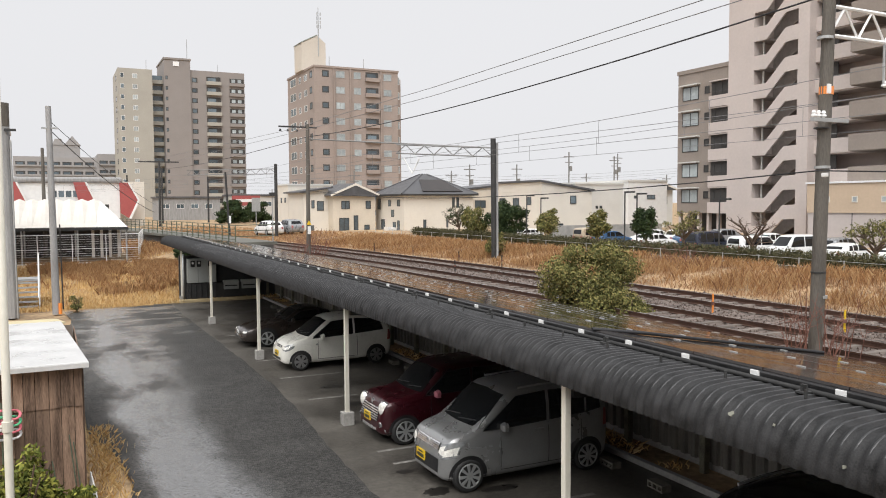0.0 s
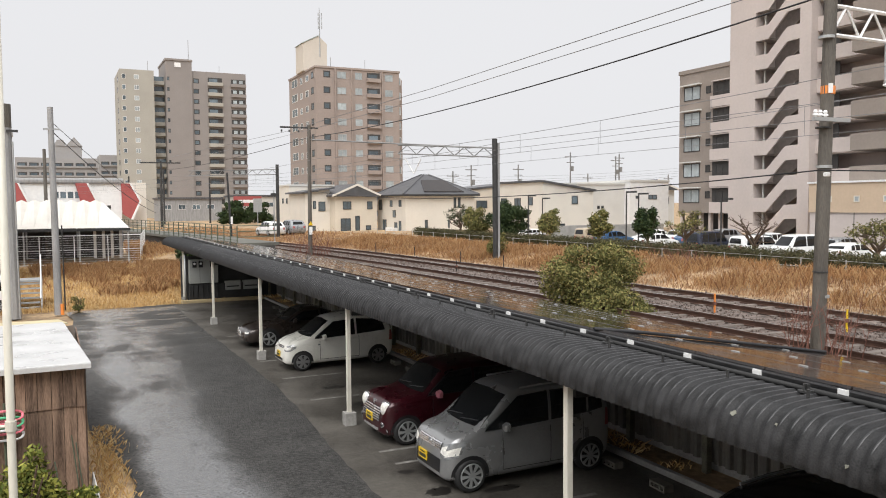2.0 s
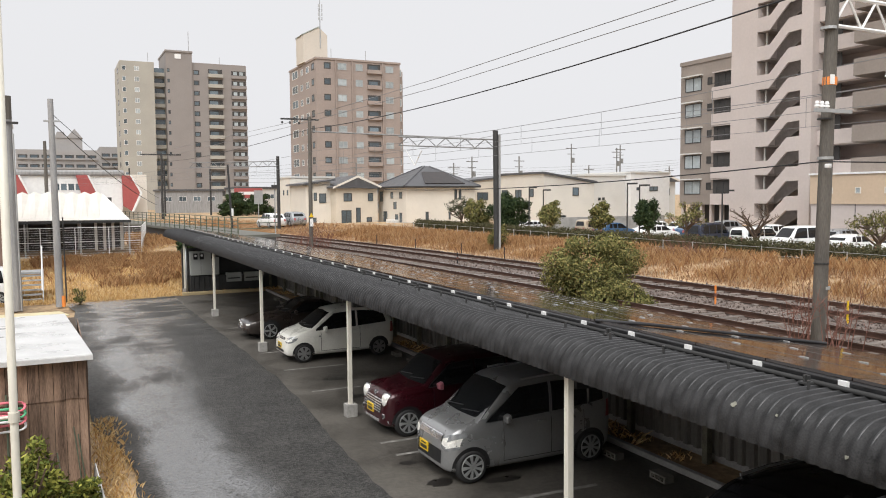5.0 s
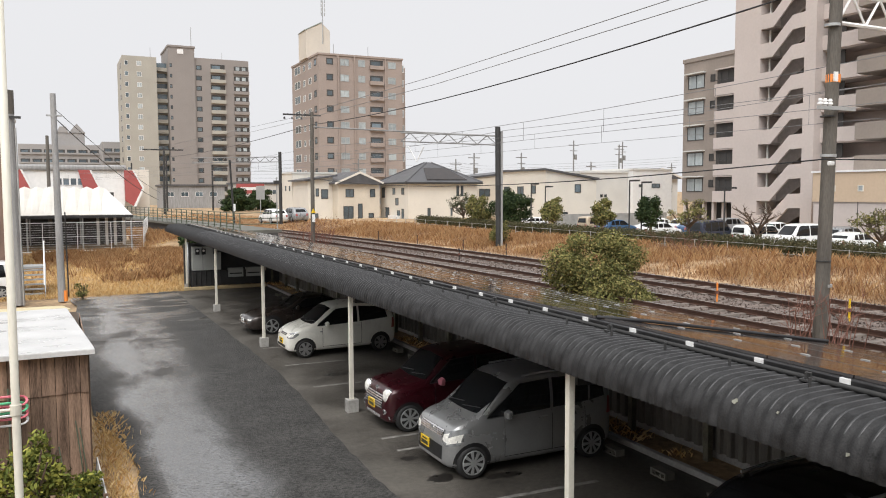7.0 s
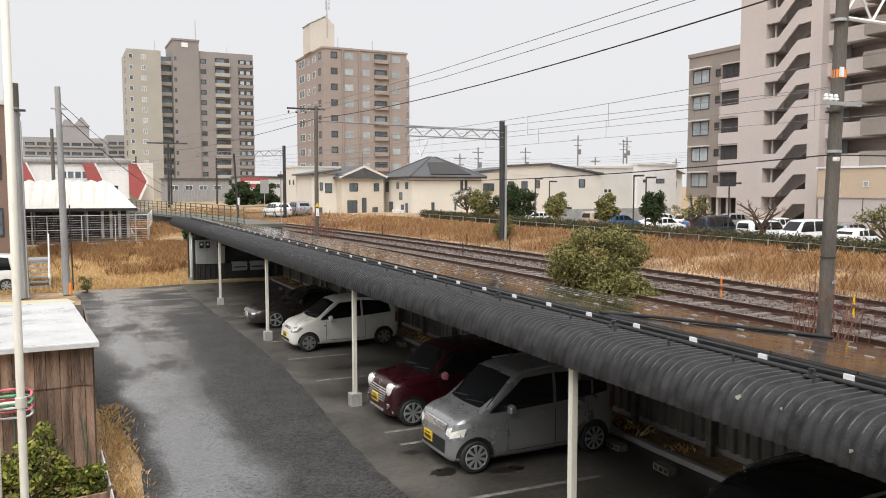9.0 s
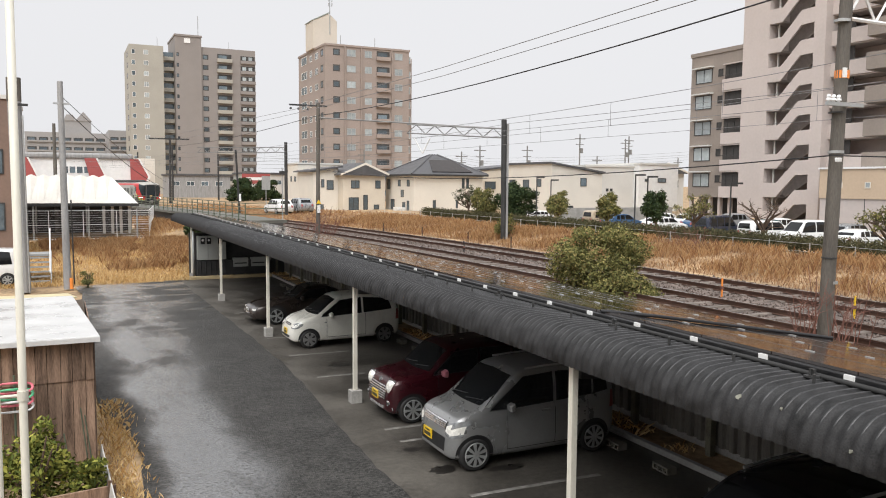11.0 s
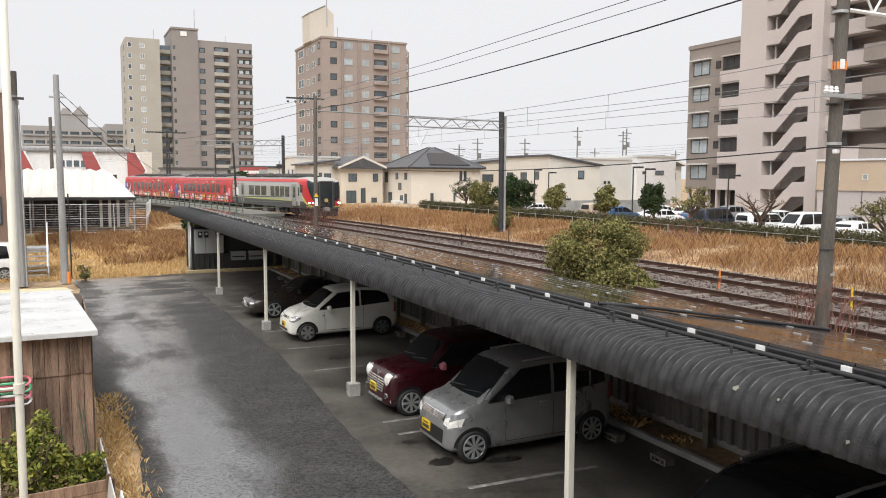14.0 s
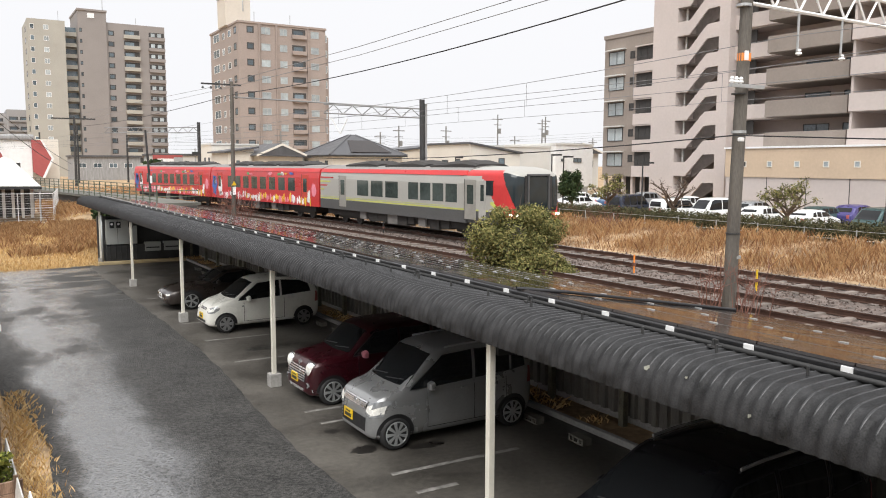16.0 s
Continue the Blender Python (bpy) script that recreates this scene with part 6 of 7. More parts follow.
# Gantry grey on these distant poles puts haze into their colour.
for x, y, h in ((47.5, 130, 10.6), (39.5, 118, 8.4), (60.5, 118, 10.3), (64.0, 118, 11.4), (73.4, 118, 11.6), (84.5, 118, 14.0), (88.4, 118, 10.2), (94.8, 118, 13.5), (95.6, 118, 14.0), (107.6, 118, 10.2), (62, 150, 8.8)):
    q = pole("utility_pole", (x, y, 1), (x, y, h), 0.15, 0.11, GANTRY, "distant utility pole among the houses", "utility pole")
    part("crossarm", Geo().box(x - 1.1, y - 0.05, h - 0.9, x + 1.1, y + 0.05, h - 0.75), GANTRY, q)
    part("crossarm", Geo().box(x - 0.8, y - 0.05, h - 1.9, x + 0.8, y + 0.05, h - 1.78), GANTRY, q)
    if h > 11:
        part("transformer", Geo().cyl((x + 0.4, y, h - 3.4), (x + 0.4, y, h - 2.5), 0.28, n=10), GANTRY, q)

wire("cable", [(15.0, -25, 10.0), (15.0, 10.6, 9.25), (15.0, 49, 9.2), (15.3, 129, 10.4)], 0.021, WIRE, "thick black trackside cable", 0.42)
wire("feeder_wire", [(13.6, -30, 9.75), (13.6, 15.35, 9.47), (13.6, 27.4, 9.40), (13.4, 49, 9.5), (12.6, 129, 11.4)], 0.012, WIRE_GREY, "thin grey feeder wire")
wire("feeder_wire", [(14.2, -30, 9.85), (14.2, 14.6, 9.39), (14.2, 28.6, 9.26), (14.1, 49, 9.42), (16.5, 129, 11.4)], 0.012, WIRE_GREY, "thin grey feeder wire")
wire("service_wire", [(15.0, -25, 5.7), (14.7, 10.6, 5.5), (15.0, 49, 5.75)], 0.016, WIRE, "black low wire slung between the poles", 0.55)
for x0, nm in ((X_NEAR, "near"), (X_FAR, "far")):
    pts = []
    for s in (-60, -7.5, 30, 64, 112, 160):
        x, y, a = track(s, x0)
        pts.append((x, y, 7.75))
    wire("messenger_wire", pts, 0.009, WIRE_GREY, "grey catenary messenger wire above track", 0.35)
    hangers = thing("dropper_wires", (x0, 18, 6.8), "thin droppers between messenger and contact wire", "cable", "overhead wires")
    for (xa, ya, za), (xb, yb, zb) in zip(pts[:4], pts[1:5]):
        for i in range(1, 8):
            u = i / 8
            x, y = xa + (xb - xa) * u, ya + (yb - ya) * u
            part("dropper", Geo().cyl((x, y, 6.75), (x, y, 7.75 - 1.4 * u * (1 - u)), 0.007, n=5), WIRE_GREY, hangers)
    wire("contact_wire", [(x, y, 6.75) for x, y, z in pts], 0.008, WIRE_GREY, "contact wire above the track")
wire("service_wire", [(28, -20, 9.2), (24, 39.8, 8.45), (22, 78, 8.3)], 0.013, WIRE_GREY, "thin grey wire beyond the tracks", 0.3)
for z, e in ((9.6, 10.2), (9.0, 9.6), (8.5, 9.2), (7.8, 8.6)):
    wire("street_wire", [(25, 150, z), (47.5, 130, z), (66, 128, e), (82, 138, e), (120, 120, e + 2)], 0.022, WIRE_GREY, "thin grey street wire far off", 0.4)
wire("service_wire", [(0, 38, 8.2), (8, 72, 4.2)], 0.02, WIRE, "black service wire down to the platform", 0.4)
wire("service_wire", [(0, 38, 8.6), (8.5, 75, 4.8)], 0.014, WIRE, "black service wire down to the platform", 0.3)
wire("loose_cable", [(6.45, 7.5, 3.165), (7.2, 7.3, 3.08), (10.6, 7.2, 2.53)], 0.026, WIRE, "black cable lying across the solar panels", 0.0)


# ---- plants ----
def blades(name, n, place, height, width, mat, label, seed=1, lean=0.35):
    """Upright blades; place(r) gives x, y and the ground there."""
    r = np.random.RandomState(seed)
    v, f = [], []
    for i in range(n):
        x, y, z = place(r)
        h = height * r.uniform(0.5, 1.25)
        a = r.uniform(0, math.pi * 2)
        dx, dy = math.cos(a) * width * 0.5, math.sin(a) * width * 0.5
        lx, ly = r.normal(0, lean) * h, r.normal(0, lean) * h
        k = len(v)
        v += [(x - dx, y - dy, z - 0.03), (x + dx, y + dy, z - 0.03), (x + lx * 0.4 + dx * 0.7, y + ly * 0.4 + dy * 0.7, z + h * 0.6), (x + lx, y + ly, z + h)]
        f += [(k, k + 1, k + 2), (k, k + 2, k + 3)]
    me = bpy.data.meshes.new(name)
    me.from_pydata(v, [], f)
    me.materials.append(mat)
    return tagged(new(name, me), label, "grass", "", "stuff")


def leaves(centres, n, size, seed):
    """Small leaf cards over a set of clumps (x, y, z, rx, ry, rz), denser towards the skin."""
    r = np.random.RandomState(seed)
    v, f = [], []
    w = np.array([c[3] * c[4] + c[5] * c[3] for c in centres])
    pick = r.choice(len(centres), n, p=w / w.sum())
    for i in pick:
        cx, cy, cz, a, b, c = centres[i]
        d = r.normal(size=3)
        d /= np.linalg.norm(d)
        q = r.uniform(0.5, 1.05) if r.uniform() < 0.9 else r.uniform(1.0, 1.22)
        p = np.array([cx + a * d[0] * q, cy + b * d[1] * q, cz + c * d[2] * q])
        u = r.normal(size=3)
        u /= np.linalg.norm(u)
        t = np.cross(u, d + r.normal(size=3) * 0.5)
        t /= np.linalg.norm(t) + 1e-6
        s = size * r.uniform(0.6, 1.4)
        k = len(v)
        v += [tuple(p - u * s), tuple(p + t * s * 0.45), tuple(p + u * s), tuple(p - t * s * 0.45)]
        f.append((k, k + 1, k + 2, k + 3))
    g = Geo()
    g.v, g.f = v, f
    return g


def shrub(name, at, w, h, n, size, mat, label, seed=1, trunk=0.0, cat="bush", lumps=9, group=""):
    root = thing(name, at, label, cat, group)
    rng = random.Random(seed)
    cs = [(at[0], at[1], at[2] + trunk + h * 0.42, w * 0.32, w * 0.32, h * 0.36)]
    for i in range(lumps):
        a, q = rng.uniform(0, 6.28), rng.uniform(0.25, 0.42)
        zz = rng.uniform(0.2, 0.85)
        s = rng.uniform(0.09, 0.22) * (1.15 - 0.5 * zz)
        cs.append((at[0] + math.cos(a) * w * q * (1.1 - 0.6 * zz), at[1] + math.sin(a) * w * q * (1.1 - 0.6 * zz), at[2] + trunk + h * zz, w * s, w * s, h * s * 0.9))
    g = leaves(cs, n, size, seed)
    ob = new("crown", mesh_of("crown", g, mat, at, fix=False))
    ob.parent = root
    t = Geo()
    if trunk > 0:
        t.cyl(at, (at[0] + 0.05, at[1], at[2] + trunk + h * 0.4), 0.05 + 0.02 * h, 0.03, n=7)
    for i in range(6):
        a = rng.uniform(0, 6.28)
        t.cyl((at[0], at[1], at[2] + trunk * 0.9), (at[0] + math.cos(a) * w * 0.3, at[1] + math.sin(a) * w * 0.3, at[2] + trunk + h * rng.uniform(0.4, 0.8)), 0.035, 0.012, n=5)
    part("trunk" if trunk else "stem", t, BARK, root)
    return root


def bare_tree(at, h, w, mat, label, seed, leafy=None, group="pruned car park trees"):
    root = thing("tree", at, label, "tree", group)
    rng = random.Random(seed)
    g = Geo()
    g.cyl(at, (at[0], at[1], at[2] + h * 0.35), 0.10, 0.08, n=8)
    tips = []
    for i in range(9):
        a = rng.uniform(0, 6.28)
        p = Vector((at[0], at[1], at[2] + h * rng.uniform(0.25, 0.45)))
        q = p + Vector((math.cos(a) * w * rng.uniform(0.15, 0.3), math.sin(a) * w * rng.uniform(0.15, 0.3), h * rng.uniform(0.1, 0.35)))
        g.cyl(p, q, 0.055, 0.035, n=6)
        for j in range(4):
            e = q + Vector((rng.uniform(-1, 1) * w * 0.22, rng.uniform(-1, 1) * w * 0.22, h * rng.uniform(0.0, 0.22)))
            g.cyl(q, e, 0.03, 0.015, n=5)
            tips.append(e)
            for k in range(4):
                g.cyl(e, e + Vector((rng.uniform(-1, 1), rng.uniform(-1, 1), rng.uniform(-0.2, 1))) * 0.22, 0.012, 0.005, n=4)
    part("trunk", g, mat, root)
    if leafy:
        cs = [(e.x, e.y, e.z, 0.28, 0.28, 0.2) for e in tips]
        ob = new("crown", mesh_of("crown", leaves(cs, 1400, 0.06, seed), leafy, at, fix=False))
        ob.parent = root
    return root


def field(r):
    x, y = r.uniform(-4.5, 10.6), 39.3 + 21 * r.uniform(0, 1) ** 1.2
    return x, y, level(x, y)


def field_rust(r):
    while True:
        x, y = r.uniform(-1.5, 11.5), 43.5 + 16 * r.uniform(0, 1) ** 0.75
        clump = noise.noise(Vector((x * 0.55, y * 0.30, 3.0))) + 0.6 * noise.noise(Vector((x * 1.7, y * 0.9, 8.0)))
        if clump + 0.05 * (x - 5) + 0.03 * (y - 52) > r.normal(0.02, 0.12):
            return x, y, level(x, y)


def kerb_strip(r):
    while True:
        x, y = r.uniform(9.76, 10.32), r.uniform(-2, 38)
        if noise.noise(Vector((0, y * 0.9, 1.5))) > -0.15:
            return x, y, 0.05


def field_end(r):
    x, y = r.uniform(5.2, 12.0), r.uniform(58, 76)
    return x, y, level(x, y)


def bank(r):
    y = 6 + 100 * r.uniform(0, 1) ** 1.5
    x = bend(y) + 3.0 + 6.2 * r.uniform(0, 1)
    return x, y, level(x, y)


def bank_rust(r):
    while True:
        y = 8 + 58 * r.uniform(0, 1)
        u = r.uniform(0, 1)
        if math.sin(y * 0.9 + 3 * u) + math.sin(y * 2.3 - 5 * u) * 0.7 + r.normal(0, 0.5) > 0.2 - u * 0.6:
            break
    x = bend(y) + 3.6 + 5.9 * u
    return x, y, level(x, y)


def near_bank(r):
    y = 2 + 55 * r.uniform(0, 1)
    x = 11.0 + 2.9 * r.uniform(0, 1)
    return x, y, level(x, y)


def pole_foot(r):
    x, y = 14.0 + r.normal(0, 0.45), 12.2 + r.normal(0, 1.7)
    return x, y, level(x, y) + 0.02


def verge(r):
    y = 8.5 + 9 * r.uniform(0, 1)
    return 0.80 + r.normal(0, 0.16), y, 0.0


def far_verge(r):
    y = 40 + 80 * r.uniform(0, 1)
    x = bend(y) + 2.8 + 12 * r.uniform(0, 1)
    return x, y, level(x, y)


blades("dry_grass", 45000, field, 0.17, 0.03, DRY, "tall dry golden grass on the empty field", 1)
blades("rusty_weeds", 34000, field_rust, 0.46, 0.009, RUST, "rust-brown dead weeds at the back of the field", 2, 0.3)
blades("dry_grass", 2600, kerb_strip, 0.10, 0.016, DRY, "dead straw along the kerb behind the bays", 16, 0.9)
blades("rusty_weeds", 7000, field_end, 0.5, 0.014, RUST, "brown dead weeds beyond the carport's end", 12, 0.3)
blades("dry_grass", 60000, bank, 0.15, 0.022, BANK_DRY, "pale golden dry grass on the railway bank", 3)
blades("rusty_weeds", 32000, bank_rust, 0.42, 0.014, RUST, "brown dead weeds on the railway bank", 4, 0.25)
blades("dry_grass", 9000, near_bank, 0.28, 0.035, DRY, "dry grass between carport and ballast", 5)
blades("dry_grass", 6000, pole_foot, 0.15, 0.010, DRY, "dry straw tufts on the ballast by the pole", 15, 0.7)
blades("dry_grass", 1700, verge, 0.11, 0.014, DRY, "dry golden grass tufts along the driveway edge", 6, 0.6)
blades("rusty_weeds", 9000, far_verge, 0.3, 0.04, RUST, "brown dead weeds beside the far tracks", 7, 0.25)

shrub("bush", (15.5, 19.6, 0.95), 3.7, 2.75, 24000, 0.048, LEAF, "rounded olive-green bush beside the track", 4, lumps=30)
shrub("bush", (15.95, 18.2, 0.9), 1.9, 1.25, 7000, 0.045, LEAF, "low spreading green bush beside the track", 8, lumps=16)
shrub("bush", (24.8, 41.5, 1.6), 1.7, 1.7, 2600, 0.06, LEAF, "thin green shrub growing on the railway bank", 9)


def hedge():
    g = Geo()
    cs = []
    y = 2.0
    rng = random.Random(2)
    while y < 66:
        cs.append((30.4 + rng.uniform(-0.1, 0.1), y, 2.26 + rng.uniform(-0.03, 0.03), 0.6, 0.8, 0.40))
        y += 0.55
    me = mesh_of("hedge", leaves(cs, 70000, 0.062, 5), LEAF_HEDGE, fix=False)
    tagged(new("hedge", me), "clipped dark brown-green hedge along the car park", "hedge", "", "stuff")
    fence = thing("rail_fence", (29.2, 30, 2.0), "low grey wire fence below the hedge", "fence")
    for z in (2.0, 2.35):
        part("rail", Geo().cyl((29.3, 0, z), (29.3, 75, z), 0.01, n=6), STEEL, fence)
    for i in range(34):
        part("post", Geo().cyl((29.3, 1 + 2.2 * i, 1.6), (29.3, 1 + 2.2 * i, 2.4), 0.025, n=6), STEEL, fence)


hedge()
solid("car_park", Geo().box(36.2, -5, 0.3, 57.2, 67.5, 0.88), LOT_GREY, "grey asphalt car park behind the hedge", kind="structure")
solid("car_park_wall", Geo().box(45, 66, 0.5, 60, 66.3, 2.5), CONCRETE, "low concrete wall at the back of the car park", kind="structure")
shrub("tree", (33.5, 54.5, 1.62), 4.4, 3.35, 8000, 0.10, LEAF_DARK, "dense dark green evergreen tree by the houses", 3, 0.3, "tree", 14)
shrub("tree", (31.5, 57.0, 1.62), 2.6, 3.15, 4000, 0.10, LEAF, "mid-green evergreen tree by the houses", 13, 0.2, "tree", 9)
bare_tree((32.8, 62, 1.62), 3.35, 3.4, BARK, "knotty pruned tree nearly bare of leaves", 5, LEAF_DARK)
shrub("tree", (33, 48.0, 1.62), 2.4, 2.25, 3000, 0.09, LEAF, "small rounded green tree in the car park", 14, 0.7, "tree", 8, "car park trees")
shrub("tree", (33, 42.2, 1.62), 2.0, 2.35, 3000, 0.09, LEAF, "small rounded green tree in the car park", 15, 0.7, "tree", 8, "car park trees")
shrub("tree", (34.5, 39.0, 1.62), 2.1, 2.55, 3600, 0.09, LEAF_DARK, "small dark green conical tree in the car park", 16, 0.7, "tree", 8, "car park trees")
bare_tree((33, 34.0, 1.62), 2.85, 2.6, BARK, "sparse green pruned tree in the car park", 6, LEAF)
bare_tree((33, 28.9, 1.62), 2.75, 2.6, BARK, "bare reddish pruned tree in the car park", 7)
bare_tree((33, 22.0, 1.62), 2.75, 2.5, BARK, "pruned tree with few green leaves in the car park", 8, LEAF)
bare_tree((33, 15.2, 1.62), 2.75, 2.5, BARK, "pruned tree with few green leaves in the car park", 9, LEAF)
shrub("tree", (28.5, 140, 1.2), 7.0, 4.6, 6000, 0.2, LEAF_DARK, "wide dark evergreen tree near the station", 21, 0.0, "tree", 14)
shrub("tree", (34, 146, 1.2), 6.0, 4.4, 5000, 0.2, LEAF_DARK, "wide dark evergreen tree near the station", 22, 0.0, "tree", 12)
shrub("bush", (8.6, 58, 0.6), 2.4, 1.6, 1800, 0.09, LEAF_DARK, "dark green bush under the platform end", 23)
shrub("bush", (0.9, 38.6, 0.0), 0.9, 0.8, 500, 0.05, LEAF, "sparse green weeds round the utility pole", 24)


def twigs(name, at, w, h, n, seed, label):
    rng = random.Random(seed)
    g = Geo()
    for i in range(n):
        p = Vector((at[0] + rng.uniform(-w, w) * 0.6, at[1] + rng.uniform(-w, w) * 0.6, at[2]))
        q = p + Vector((rng.uniform(-1, 1) * w * 0.4, rng.uniform(-1, 1) * w * 0.4, h * rng.uniform(0.5, 1)))
        g.cyl(p, q, 0.014, 0.005, n=4)
        for k in range(3):
            s = lerp(p, q, rng.uniform(0.4, 0.95))
            g.cyl(s, s + Vector((rng.uniform(-1, 1), rng.uniform(-1, 1), rng.uniform(0.2, 1))) * h * 0.22, 0.007, 0.003, n=3)
    return solid(name, g, TWIG, label, "shrub", "bare shrubs")


twigs("bare_shrub", (14.7, 10.5, 1.25), 1.2, 1.9, 30, 3, "bare reddish shrub round the pole's foot")
twigs("bare_shrub", (14.9, 48.6, 1.3), 1.9, 2.0, 60, 4, "bare reddish shrub round the far pole's foot")
twigs("bare_shrub", (27.5, 28, 1.6), 2.0, 1.3, 40, 5, "bare reddish shrub on the bank")
for x, y, h, c in ((18.2, 17.0, 0.62, ORANGE), (18.5, 12.7, 0.62, YELLOW), (21.9, 31.5, 0.6, RUBBER), (21.9, 36, 0.6, RUBBER), (21.6, 40.5, 0.6, RUBBER), (21.3, 46.5, 0.6, RUBBER), (20.9, 52.5, 0.6, RUBBER), (18.0, 34.0, 0.6, RUBBER)):
    st = thing("marker_stake", (x, y, 1.4), "short painted trackside marker stake", "stake", "trackside stakes")
    part("stake", Geo().box(x - 0.02, y - 0.02, 1.35, x + 0.02, y + 0.02, 1.4 + h), c, st)
    part("cap", Geo().box(x - 0.04, y - 0.04, 1.4 + h * 0.45, x + 0.04, y + 0.04, 1.4 + h * 0.6), TWIG, st)


def ballast_chips():
    """Loose stones on the bed where the camera sees it best."""
    r = np.random.RandomState(17)
    v, f = [], []
    for i in range(26000):
        s = -14 + 62 * r.uniform() ** 1.3
        d = r.uniform(-6.6, 2.6)
        x, y, a = track(s, X_FAR)
        x, y = x + d * math.cos(a), y + d * math.sin(a)
        z = Z_RAIL - 0.175 - max(0.0, -5.6 - d, d - 2.0) * 0.35
        q = r.uniform(0.025, 0.065)
        p = r.normal(size=(4, 3)) * 0.25
        p += np.array([(1, 0, -0.3), (-0.5, 0.87, -0.3), (-0.5, -0.87, -0.3), (0, 0, 0.9)])
        k = len(v)
        v += [tuple(np.array((x, y, z)) + q * e) for e in p]
        f += [(k, k + 1, k + 3), (k + 1, k + 2, k + 3), (k + 2, k, k + 3)]
    me = bpy.data.meshes.new("ballast_stones")
    me.from_pydata(v, [], f)
    me.materials.append(STONES)
    tagged(new("ballast_stones", me), "loose brown-grey ballast stones between the rails", "stones", "", "stuff")


ballast_chips()

# lamps and parked cars of the far car park
for x, y, h in ((33, 39.3, 3.4), (34.5, 39.9, 3.3), (33, 51, 3.3), (34.5, 51.3, 3.1), (36, 34.2, 2.9), (37.5, 19.9, 2.9)):
    r_ = pole("car_park_lamp", (x, y, 1.62 if x < 35 else 0.88), (x, y, 2.1 + h), 0.05, 0.045, DARK_STEEL, "slim dark car park lamp with a flat head", "lamp post")
    part("lamp_head", Geo().box(x, y - 0.7, 2.05 + h, x + 0.25, y + 0.06, 2.16 + h), DARK_STEEL, r_)
FARCOL = dict(white=paint_mat("far_white", (0.72, 0.72, 0.71), 0.0), navy=paint_mat("far_navy", (0.02, 0.025, 0.045), 0.2), blue=paint_mat("far_blue", (0.04, 0.10, 0.20), 0.2), cream=paint_mat("far_cream", (0.45, 0.36, 0.26), 0.2),
              grey=paint_mat("far_grey", (0.30, 0.31, 0.32), 0.4), purple=paint_mat("far_purple", (0.07, 0.06, 0.20), 0.2), teal=paint_mat("far_teal", (0.03, 0.07, 0.07), 0.2))
kinds = [("white", 35.5, 55.3, 95, 1.45), ("cream", 37.5, 48.6, 100, 1.75), ("blue", 37, 45.6, 95, 1.55), ("white", 40, 45.2, 90, 1.6), ("white", 42, 43.5, 92, 1.65), ("white", 37, 41.0, 96, 1.5), ("grey", 46, 43.0, 90, 1.6), ("blue", 40.5, 41.0, 95, 1.45),
         ("navy", 36.8, 36.0, 100, 1.85), ("teal", 39, 34.6, 95, 1.6), ("white", 42, 35.6, 90, 1.6), ("white", 36.5, 32.0, 92, 1.7), ("white", 37.0, 29.6, 90, 1.85), ("grey", 40.0, 29.0, 95, 1.6), ("white", 36.4, 25.8, 98, 1.5),
         ("teal", 38.5, 24.2, 95, 1.5), ("purple", 41, 23.4, 95, 1.6), ("white", 36.3, 22.9, 97, 1.45), ("teal", 36.6, 19.7, 95, 1.75), ("white", 38, 17.2, 95, 1.5), ("white", 36, 14.5, 92, 1.7)]
for i, (c, x, y, yaw, hgt) in enumerate(kinds):
    L_ = 3.9 if hgt < 1.7 else 3.8
    hgt *= 0.95
    van = hgt > 1.6
    car(dict(far_shape(L_, hgt, van), W=1.6, wr=0.31, axles=(1.2, -1.15), paint=FARCOL[c], tuck=0.82,
             label=c + (" van" if van else " car") + " parked behind the hedge", group="cars in the far car park"), (min(54, x * 1.2), (y + 0.92) * 1.2 - 0.92, 0.884), yaw + 85 + (180 if i % 3 else 0), near=False)
for i, (c, x, y, yaw) in enumerate((("white", 20.6, 82.5, 100), ("grey", 22.8, 82, 95))):
    car(dict(far_shape(4.4, 1.55, False), W=1.7, wr=0.31, axles=(1.35, -1.3), paint=FARCOL[c], tuck=0.8, label=c + " car parked on the station forecourt", group="cars by the station"), (x, y, level(x, y) + 0.05), yaw, near=False)
car(dict(far_shape(3.4, 1.7, True), W=1.475, wr=0.28, axles=(1.2, -1.15), paint=FARCOL["white"], tuck=0.85, label="white small van parked beside the utility pole"), (-3.55, 40.5, level(-3.55, 40.5) + 0.02), 180, near=False)
sg = thing("shop_sign", (34, 160, 4), "red shop fascia sign with a pale bar", "sign")
part("panel", Geo().box(32.4, 160, 4.6, 38.0, 160.4, 6.6), RED_SIGN, sg)
part("bar", Geo().box(33.2, 159.96, 5.3, 37.2, 160, 5.9), WHITE, sg)
part("support", Geo().box(33, 160.1, 1, 33.3, 160.3, 4.6).box(37.2, 160.1, 1, 37.5, 160.3, 4.6), STEEL, sg)
bb = thing("road_sign", (21.5, 92, 1.5), "grey back of a road sign on a post", "sign")
part("plate", Geo().box(21.0, 92, 4.0, 22.0, 92.05, 5.6), STEEL, bb)
part("post", Geo().cyl((21.5, 92.1, 1.2), (21.5, 92.1, 4.2), 0.05, n=8), STEEL, bb)


